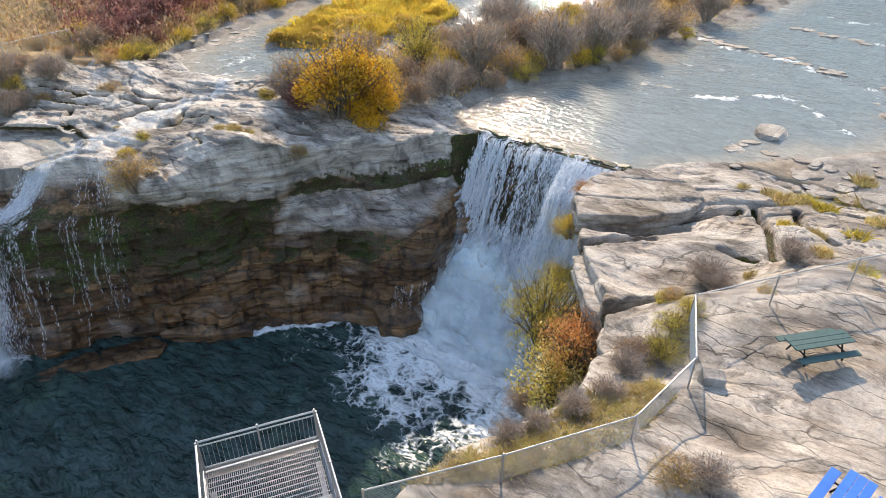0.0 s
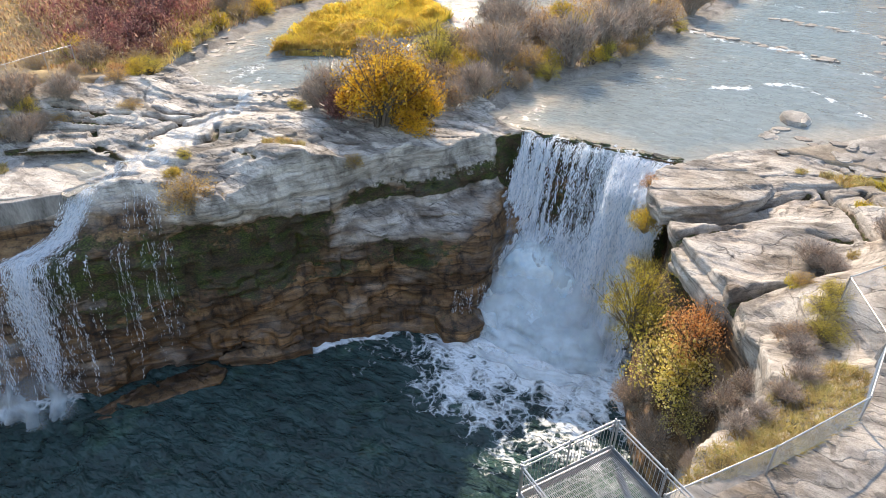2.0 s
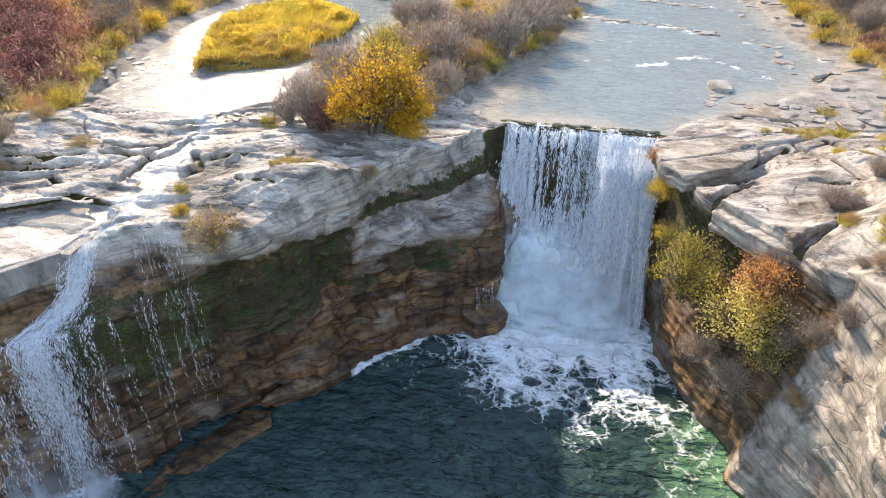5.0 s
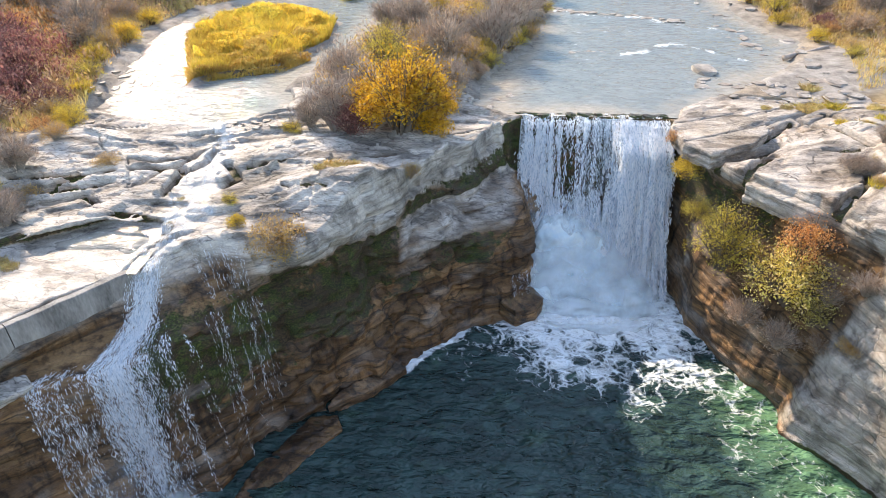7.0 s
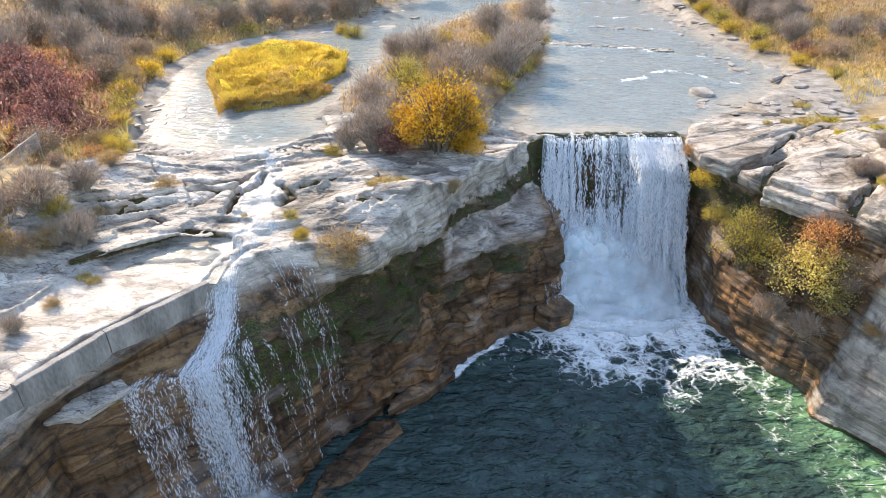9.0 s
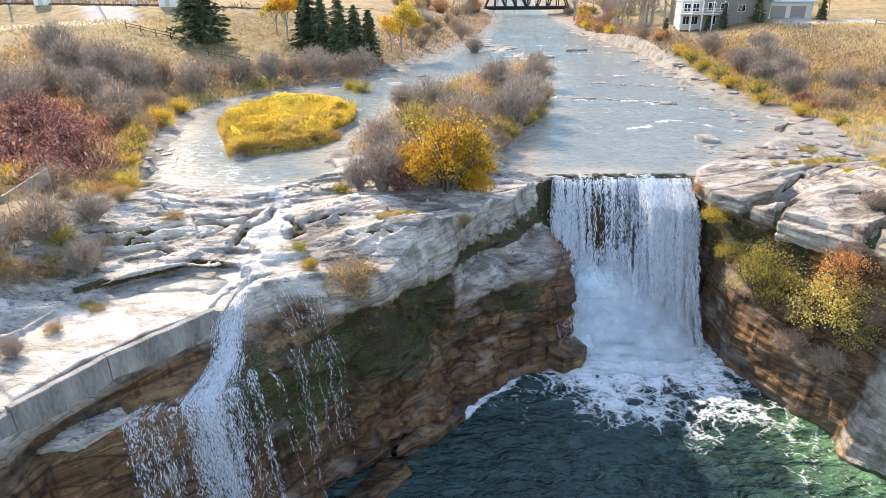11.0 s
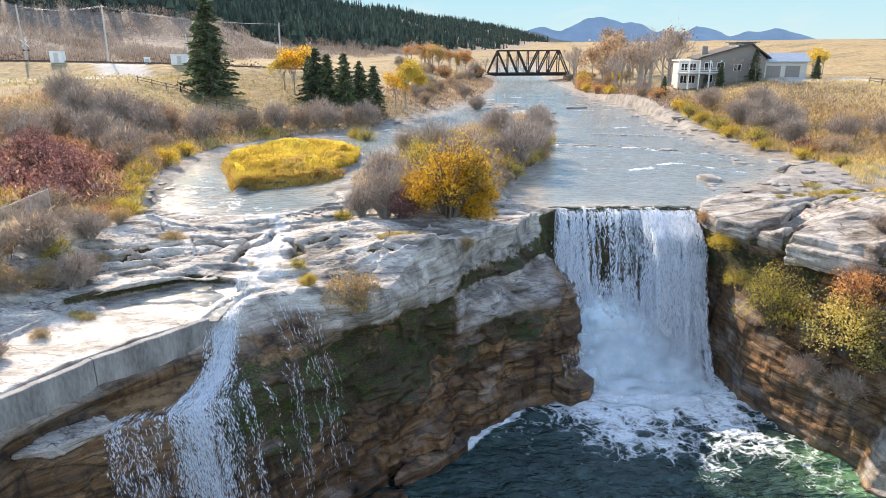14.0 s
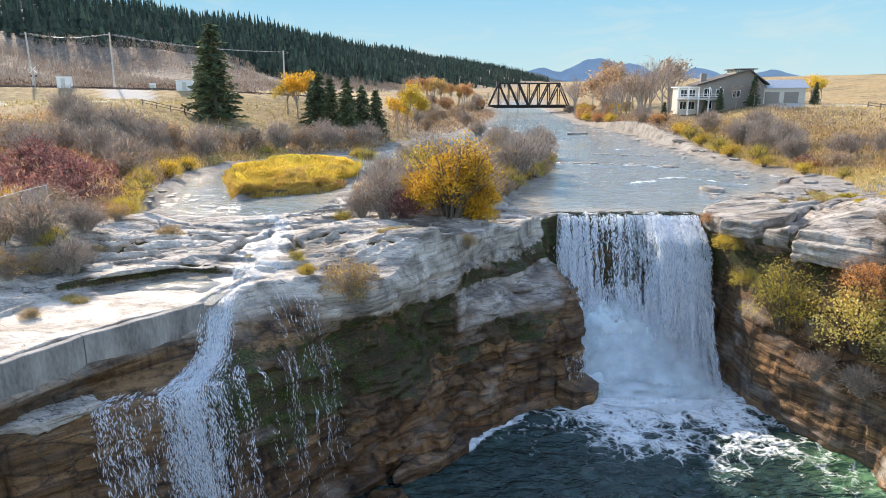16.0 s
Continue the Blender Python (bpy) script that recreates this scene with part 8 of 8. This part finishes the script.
POLEWOOD = plain("weathered_pole_wood", (0.50, 0.45, 0.39), 0.85, 0, 0.12, 2)


def utility_pole(x, y, h, z=None):
    g = empty("utility_pole", pose(x, y, height(x, y) if z is None else z, 0, random.Random(x).uniform(-2, 2), 15), "weathered wooden utility pole with a crossarm", "pole", "utility poles")
    put("post", Shape().tube([(0, 0, -0.5), (0, 0, h)], [0.24, 0.17], 8).mesh("post"), POLEWOOD, g)
    put("crossarm", Shape().bar((-1.2, 0, h - 0.6), (1.2, 0, h - 0.6), 0.12, 0.14).mesh("crossarm"), TIMBER, g)
    for k in (-1.0, 0.0, 1.0):
        put("insulator", Shape().tube([(k, 0, h - 0.55), (k, 0, h - 0.3)], [0.05, 0.04], 6).mesh("insulator"), GALV, g)
    return g


POLES = [(-134, 137, 12.5), (-116, 139, 12.8), (-77, 144, 10.5), (-98, 141, 7)]
for x, y, h in POLES:
    utility_pole(x, y, h)
for a, b in ((0, 1), (1, 2)):
    for k in (-1.0, 0.0, 1.0):
        p = Vector((POLES[a][0] + k, POLES[a][1], height(*POLES[a][:2]) + POLES[a][2] - 0.3))
        q = Vector((POLES[b][0] + k, POLES[b][1], height(*POLES[b][:2]) + POLES[b][2] - 0.3))
        pts = [p.lerp(q, t) - Vector((0, 0, 4 * t * (1 - t) * 0.9)) for t in np.linspace(0, 1, 12)]
        put("power_line", Shape().tube(pts, 0.02, 3).mesh("power_line"), GALV, None, "thin sagging overhead power line", "cable", "power lines")


def crossing_sign(x, y):
    z = height(x, y)
    g = empty("crossing_sign", pose(x, y, z, 0, 0, 20), "white railway crossing signal with crossed boards", "sign")
    put("post", Shape().tube([(0, 0, -0.3), (0, 0, 4.6)], 0.09, 8).mesh("post"), GALV, g)
    for a in (-1, 1):
        put("crossed_board", Shape().bar((-0.75, -0.13 - 0.03 * a, 4.0 - 0.75 * a), (0.75, -0.13 - 0.03 * a, 4.0 + 0.75 * a), 0.05, 0.28, (0, 1, 0)).mesh("crossed_board"), WHITE, g)
    for a in (-0.5, 0.5):
        put("lamp", Shape().tube([(a, -0.1, 2.6), (a, -0.3, 2.6)], 0.2, 12).mesh("lamp"), DARKSTEEL, g)
    put("bracket", Shape().bar((-0.5, -0.08, 2.6), (0.5, -0.08, 2.6), 0.06, 0.08).mesh("bracket"), DARKSTEEL, g)


crossing_sign(-131, 133)


def signal_hut(x, y, w, h, d=2.2):
    g = empty("signal_hut", pose(x, y, height(x, y), 0, 0, 12), "white metal railway equipment hut", "hut", "signal huts")
    put("body", Shape().box(-w / 2, -d / 2, 0.02, w / 2, d / 2, h).mesh("body", bevel=0.04), WHITE, g)
    put("roof", Shape().box(-w / 2 - 0.1, -d / 2 - 0.1, h, w / 2 + 0.1, d / 2 + 0.1, h + 0.1).mesh("roof"), WHITE, g)
    put("door", Shape().box(-0.45, -d / 2 - 0.05, 0.15, 0.45, -d / 2 - 0.01, h - 0.3).mesh("door"), PALE, g)


signal_hut(-124.5, 133.5, 2.6, 2.5)
signal_hut(-98, 136, 3.6, 2.3)
signal_hut(-106, 137, 1.2, 1.5, 1.0)


def rail_fence(pts, group, label):
    for (ax, ay), (bx, by) in zip(pts, pts[1:]):
        g = empty("wooden_fence", Matrix.Identity(4), label, "fence", group)
        n = max(1, round(math.hypot(bx - ax, by - ay) / 3))
        P = [(ax + (bx - ax) * k / n, ay + (by - ay) * k / n) for k in range(n + 1)]
        for x, y in P:
            z = height(x, y)
            put("post", Shape().bar((x, y, z - 0.3), (x, y, z + 1.25), 0.16, 0.16, (0, 1, 0)).mesh("post"), TIMBER, g)
        for (x0, y0), (x1, y1) in zip(P, P[1:]):
            for hh in (0.55, 1.05):
                put("fence_rail", Shape().bar((x0, y0, height(x0, y0) + hh), (x1, y1, height(x1, y1) + hh), 0.08, 0.12).mesh("fence_rail"), TIMBER, g)


rail_fence([(-97, 112), (-88, 110), (-80, 106), (-72, 104)], "meadow fences", "low weathered wooden rail fence in dry grass")
rail_fence([(48, 118), (62, 120), (80, 126)], "meadow fences", "low weathered wooden rail fence in dry grass")

spruce(-82.5, 112, 18.5, 0, label="tall dark spruce standing alone by the meadow", wide=1.3)
spruce(-89.0, 126, 13.0, 1, wide=1.25)
for i, (x, y, h) in enumerate([(-63.0, 116, 11.6), (-60.4, 114, 11.2), (-56.8, 112, 10.2), (-54.4, 116, 10.2), (-51.8, 117, 9.6), (-65, 119, 9), (-58, 119, 10.6)]):
    spruce(x, y, h, i, wide=1.2)
for x, y, h, i in ((10.8, 130, 4.6, 0), (22.5, 129, 5.4, 1), (30.0, 129.5, 7.0, 0), (43.2, 129, 5.0, 1), (19.6, 130, 3.4, 1)):
    spruce(x, y, h, i, label="small spruce in front of a house")
for i, (x, y, h) in enumerate([(-69, 122, 10.5), (-71.5, 124, 9), (-66.5, 124, 10), (-46, 126, 12), (-48, 124, 8.5), (-44, 130, 9)]):
    bare_tree(x, y, h, i, YELLOW if i % 2 else GOLD, label="small tree with orange-gold autumn leaves")
bare_tree(46, 136, 7.5, 1, YELLOW, label="round yellow-leaved tree beside a garage")
bare_tree(50, 139, 5.5, 2, YELLOW, label="round yellow-leaved tree beside a garage")
rngt = random.Random(8)
for i in range(34):
    x, y = rngt.uniform(-6, 30), rngt.uniform(160, 260)
    if x < 10 + 0.02 * y:
        x += 12
    bare_tree(x, y, rngt.uniform(11, 19), i, (None, None, FADED, None, None)[i % 5], label="tall leafless grey cottonwood" if i % 5 != 2 else "autumn cottonwood with thin tan leaves")
for i in range(22):
    bare_tree(rngt.uniform(-60, 60), rngt.uniform(285, 330), rngt.uniform(9, 14), i)
for i in range(16):
    bare_tree(rngt.uniform(-58, -24), rngt.uniform(262, 300), rngt.uniform(7, 12), i, BEIGE if i % 2 else ORANGE, label="autumn tree beyond the railway bridge")
bare_tree(16.5, 150, 15, 0, label="tall bare cottonwood beside a house")
bare_tree(30, 129, 6.5, 1, label="bare grey tree in front of a house")
bare_tree(26.5, 130, 6.0, 2, label="bare grey tree in front of a house")
for i in range(22):
    k = ("brown", "orange", "tan", "grey")[i % 4]
    bush(k, rngt.uniform(-58, -24), rngt.uniform(228, 250), rngt.uniform(4, 7), i, group="shrubs by the bridge")
for i in range(16):
    bush(("yellow", "orange", "brown", "tan")[i % 4], rngt.uniform(8, 26), rngt.uniform(200, 245), rngt.uniform(4, 7), i, group="shrubs by the bridge")
for i in range(14):
    bush(("grey", "brown", "tan")[i % 3], rngt.uniform(-48, -30), rngt.uniform(135, 200), rngt.uniform(4, 6), i, group="shrubs by the bridge")


def woods():
    """Spruce woods on the far hillside and bare aspen scrub below them."""
    rng = np.random.default_rng(21)
    v, f = [], []
    tries = rng.uniform((-700, 80), (700, 2300), (200000, 2))
    s = hill_side(tries[:, 0], tries[:, 1])
    dist = np.hypot(tries[:, 0] + 36, tries[:, 1] + 16)
    patch = fbm(tries[:, 0] / 60, tries[:, 1] / 60, 0, 3, 95)
    edge = 170 - 138 * ramp01(290, 470, dist)
    ok = (s > edge + 45 * patch) & (s < 420) & (dist < 2300) & (rng.random(len(tries)) < ramp01(0.0, 0.35, (s - edge) / 100) * np.where(dist > 900, 0.35, 1.0))
    tries = tries[ok][:9500]
    z = land(tries[:, 0], tries[:, 1])
    for (x, y), zz in zip(tries, z):
        h = rng.uniform(10, 22)
        r = h * rng.uniform(0.12, 0.18)
        for k in range(5):
            zb, zt = zz + h * (0.05 + 0.18 * k), zz + h * (0.34 + 0.165 * k)
            rr = r * (1 - 0.18 * k)
            base = len(v)
            off = rng.uniform(0, 6)
            for j in range(6):
                a = off + j * 2 * math.pi / 6
                q = rr * rng.uniform(0.5, 1.25)
                v.append((x + q * math.cos(a), y + q * math.sin(a), zb - 0.04 * h * rng.random()))
            v.append((x, y, zt))
            f += [(base + j, base + (j + 1) % 6, base + 6) for j in range(6)]
    tagged(put("spruce_woods", mesh_of("spruce_woods", v, f), WOODS), "dark spruce woods covering a distant hillside", "woods", "", "stuff")
    n = 12000
    p = rng.uniform((-330, 90), (60, 520), (60000, 2))
    s = hill_side(p[:, 0], p[:, 1])
    dist = np.hypot(p[:, 0] + 36, p[:, 1] + 16)
    edge = 170 - 138 * ramp01(290, 470, dist)
    ok = (s > 12) & (s < edge + 40) & (fbm(p[:, 0] / 22, p[:, 1] / 22, 0, 3, 96) > -0.35)
    p = p[ok][:n]
    rep = np.repeat(p, 9, 0) + rng.normal(size=(len(p) * 9, 2)) * 0.7
    z = np.repeat(land(p[:, 0], p[:, 1]), 9) + rng.uniform(0.3, 4.2, len(rep))
    c = np.column_stack([rep, z])
    d = np.tile(np.array([[0, 0, 1.6]]), (len(c), 1))
    tagged(put("aspen_scrub", leaves_mesh("aspen_scrub", c, 0.62, rng, 0, 0.14, d), SCRUB), "bare grey aspen scrub on a hillside", "scrub", "", "stuff")


woods()


def far_mountains():
    """Blue mountains on the horizon; the haze before them is put into colour and glow."""
    m, n, l, b = material("distant_mountains")
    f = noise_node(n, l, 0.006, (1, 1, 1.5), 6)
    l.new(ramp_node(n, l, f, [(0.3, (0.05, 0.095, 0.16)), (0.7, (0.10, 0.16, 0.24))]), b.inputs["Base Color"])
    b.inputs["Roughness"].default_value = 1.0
    # faint blue emission in place of the haze in the air
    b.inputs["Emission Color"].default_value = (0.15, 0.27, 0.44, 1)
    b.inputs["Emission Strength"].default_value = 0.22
    xs = np.linspace(-1500, 3600, 200)
    peaks = [(840, 205, 260), (1020, 165, 260), (1260, 132, 260), (1450, 138, 220), (1900, 128, 400), (2440, 132, 500), (520, 140, 260), (3000, 120, 500), (100, 110, 400), (-500, 90, 500)]
    top = np.max([h * np.exp(-((xs - c) / w) ** 2 * 0.7) for c, h, w in peaks], 0) + 14 * fbm(xs / 120, 0 * xs, 0, 4, 3)
    rows = []
    for k, t in enumerate(np.linspace(0, 1, 12)):
        rows.append(np.column_stack([xs, 0 * xs + 3700 + 300 * t, -40 + (top + 40) * t ** 0.8 + 10 * fbm(xs / 60, 0 * xs + k * 0.6, 0, 3, 8) * t * (1 - t) * 4]))
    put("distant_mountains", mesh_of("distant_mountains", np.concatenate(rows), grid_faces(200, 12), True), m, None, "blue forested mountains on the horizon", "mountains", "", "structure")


far_mountains()


def sky_backdrop():
    """Pale blue sky low over the horizon, behind the mountains."""
    m, n, l, b = material("low_sky")
    tc, sep, em = n.new("ShaderNodeTexCoord"), n.new("ShaderNodeSeparateXYZ"), n.new("ShaderNodeEmission")
    l.new(tc.outputs["Object"], sep.inputs[0])
    k = math_node(n, l, "DIVIDE", sep.outputs[2], 1500.0)
    wisp = noise_node(n, l, 0.0016, (1, 1, 4.5), 6, 0.6, distortion=0.5)
    clear = ramp_node(n, l, k, [(0.0, (0.165, 0.25, 0.29)), (0.2, (0.125, 0.235, 0.305)), (0.5, (0.062, 0.19, 0.315)), (1.0, (0.042, 0.155, 0.30))])
    l.new(mix_node(n, l, ramp_node(n, l, wisp, [(0.52, 0.0), (0.72, 0.45)]), clear, (0.19, 0.25, 0.28)), em.inputs[0])
    l.new(em.outputs[0], n["Material Output"].inputs[0])
    n.remove(b)
    a = np.linspace(-62, 62, 60)
    rows = [np.column_stack([4450 * np.sin(np.radians(a)) - 36, 4450 * np.cos(np.radians(a)) - 16, 0 * a + z]) for z in np.linspace(-300, 1700, 12)]
    put("sky_backdrop", mesh_of("sky_backdrop", np.concatenate(rows), grid_faces(60, 12), True), m, None, "clear pale blue sky low over the horizon", "sky", "", "structure")


sky_backdrop()

# ---- right rim: fence, platform, tables ----
WIRE = plain("chain_link_wire", (0.45, 0.45, 0.44), 0.45, 0.8, 0.05, 3)


def chain_fence(pts, hgt, label, z=None):
    """Chain link on steel posts: pts are (x, y) of the posts."""
    g = empty("chain_link_fence", Matrix.Identity(4), label, "fence")
    zz = [height(x, y) if z is None else z[i] for i, (x, y) in enumerate(pts)]
    for (x, y), b in zip(pts, zz):
        p = put("post", Shape().tube([(x, y, b - 1.0), (x, y, b + hgt)], 0.035, 8).mesh("post"), GALV, g)
        put("cap", Shape().tube([(x, y, b + hgt + 0.003), (x, y, b + hgt + 0.05)], [0.045, 0.02], 8).mesh("cap"), GALV, p)
    for (ax, ay), (bx, by), za, zb in zip(pts, pts[1:], zz, zz[1:]):
        L = math.hypot(bx - ax, by - ay)
        put("top_rail", Shape().tube([(ax, ay, za + hgt - 0.03), (bx, by, zb + hgt - 0.03)], 0.026, 8).mesh("top_rail"), GALV, g)
        s = Shape()
        hh = hgt - 0.08
        step = 0.07
        for way in (1, -1):
            for k in np.arange(-hh, L, step):
                u0, u1 = max(k, 0), min(k + hh, L)
                if u1 - u0 < 0.03:
                    continue
                w0, w1 = u0 - k, u1 - k
                if way < 0:
                    w0, w1 = hh - w0, hh - w1
                q = [(ax + (bx - ax) * u / L, ay + (by - ay) * u / L, za + (zb - za) * u / L + 0.03 + w) for u, w in ((u0, w0), (u1, w1))]
                s.tube(q, 0.0028, 3)
        put("mesh_panel", s.mesh("mesh_panel"), WIRE, g)


FENCE = [(-9.05, 7.65), (-6.55, 10.8), (-4.04, 14.6), (-3.33, 18.45), (-4.48, 22.47), (-2.0, 25.4), (0.55, 28.37), (3.2, 31.4)]
chain_fence(FENCE, 1.15, "low galvanised chain-link fence along the rock rim", [16.45, 16.5, 16.3, 16.2, 15.95, 16.2, 16.45, 16.6])
chain_fence([(-66.8, 31.4), (-66.3, 28.4), (-65.6, 24.6), (-65.2, 21)], 1.2, "galvanised chain-link fence among shrubs", [15.2, 15.3, 15.4, 15.6])


def viewing_platform():
    L, C = Vector((-12.35, 5.29, 18.38)), Vector((-10.67, 7.79, 18.38))
    u = (C - L).normalized()
    v = Vector((u.y, -u.x, 0))
    W, D = (C - L).length, 7.2
    m = Matrix(((u.x, v.x, 0, L.x), (u.y, v.y, 0, L.y), (0, 0, 1, L.z), (0, 0, 0, 1)))
    g = empty("viewing_platform", m, "galvanised steel viewing platform with barred railings", "platform")
    s = Shape()
    for k in np.arange(0.06, W, 0.05):
        s.bar((k, 0.03, -0.02), (k, D, -0.02), 0.008, 0.035)
    for k in np.arange(0.1, D, 0.16):
        s.bar((0.03, k, -0.025), (W - 0.03, k, -0.025), 0.012, 0.02)
    put("grating", s.mesh("grating"), GALV, g)
    for nm, a, b in (("edge_beam", (0, 0, -0.16), (W, 0, -0.16)), ("edge_beam", (0, 0, -0.16), (0, D, -0.16)), ("edge_beam", (W, 0, -0.16), (W, D, -0.16))):
        put(nm, Shape().bar(a, b, 0.1, 0.24).mesh(nm), GALV, g)
    for k in (1.8, 3.6, 5.4):
        put("joist", Shape().bar((0.06, k, -0.18), (W - 0.06, k, -0.18), 0.08, 0.18).mesh("joist"), GALV, g)
    for x, y in ((0.15, 2.4), (W - 0.15, 2.4)):
        put("strut", Shape().bar((x, y - 1.9, -0.3), (x, y + 3.2, -4.2), 0.14, 0.14).mesh("strut"), GALV, g)
    runs = [((0, 0), (W, 0), 2), ((0, 0), (0, D), 4), ((W, 0), (W, D), 4)]
    for (ax, ay), (bx, by), n in runs:
        r = empty("railing", Matrix.Identity(4), "", "")
        r.parent = g
        a, b = Vector((ax, ay, 0)), Vector((bx, by, 0))
        for hh, rad in ((1.08, 0.028), (0.93, 0.02), (0.12, 0.02)):
            put("rail", Shape().tube([a + Vector((0, 0, hh)), b + Vector((0, 0, hh))], rad, 8).mesh("rail"), GALV, r)
        put("kick_plate", Shape().bar(a + Vector((0, 0, 0.04)), b + Vector((0, 0, 0.04)), 0.01, 0.1).mesh("kick_plate"), GALV, r)
        for k in range(n + 1):
            p = a.lerp(b, min(max(k / n, 0.012), 0.988))
            put("post", Shape().tube([p, p + Vector((0, 0, 1.16))], 0.026, 8).mesh("post"), GALV, r)
        for t in np.arange(0.12, (b - a).length, 0.115):
            p = a + (b - a).normalized() * t
            put("baluster", Shape().tube([p + Vector((0, 0, 0.13)), p + Vector((0, 0, 0.92))], 0.008, 5).mesh("baluster"), GALV, r)


viewing_platform()


def picnic_table(x, y, rot, paint, label, dz=0.0, tops=3, benches=(-0.78, 0.5)):
    g = empty("picnic_table", pose(x, y, surface(x, y) + dz, 0, 0, rot), label, "picnic table", "picnic tables")
    for k in range(tops):
        put("tabletop_plank", Shape().box(-1.25, -0.36 + 0.245 * k, 0.72, 1.25, -0.13 + 0.245 * k, 0.77).mesh("tabletop_plank", bevel=0.006), paint, g)
    for sy in benches:
        put("bench_plank", Shape().box(-1.25, sy, 0.43, 1.25, sy + 0.28, 0.48).mesh("bench_plank", bevel=0.006), paint, g)
    for sx in (-0.8, 0.8):
        put("leg_frame", Shape().tube([(sx, -0.5, 0), (sx, -0.2, 0.70), (sx, 0.2, 0.70), (sx, 0.5, 0)], 0.035, 6).tube([(sx, -0.66, 0.41), (sx, 0.66, 0.41)], 0.03, 6).mesh("leg_frame"), DARKSTEEL, g)


picnic_table(0.05, 22.7, 47, GREEN, "dark green picnic table on bare rock")
picnic_table(1.65, 14.9, 76, BLUE, "bright blue picnic table on bare rock")
put("concrete_block", Shape().box(-0.4, -0.3, -0.2, 0.4, 0.3, 0.5).mesh("concrete_block", bevel=0.05), CONCRETE, None, "rough concrete block beside a fence post", "block").matrix_basis = pose(-2.75, 19.4, surface(-2.75, 19.4), 3, 4, 25)
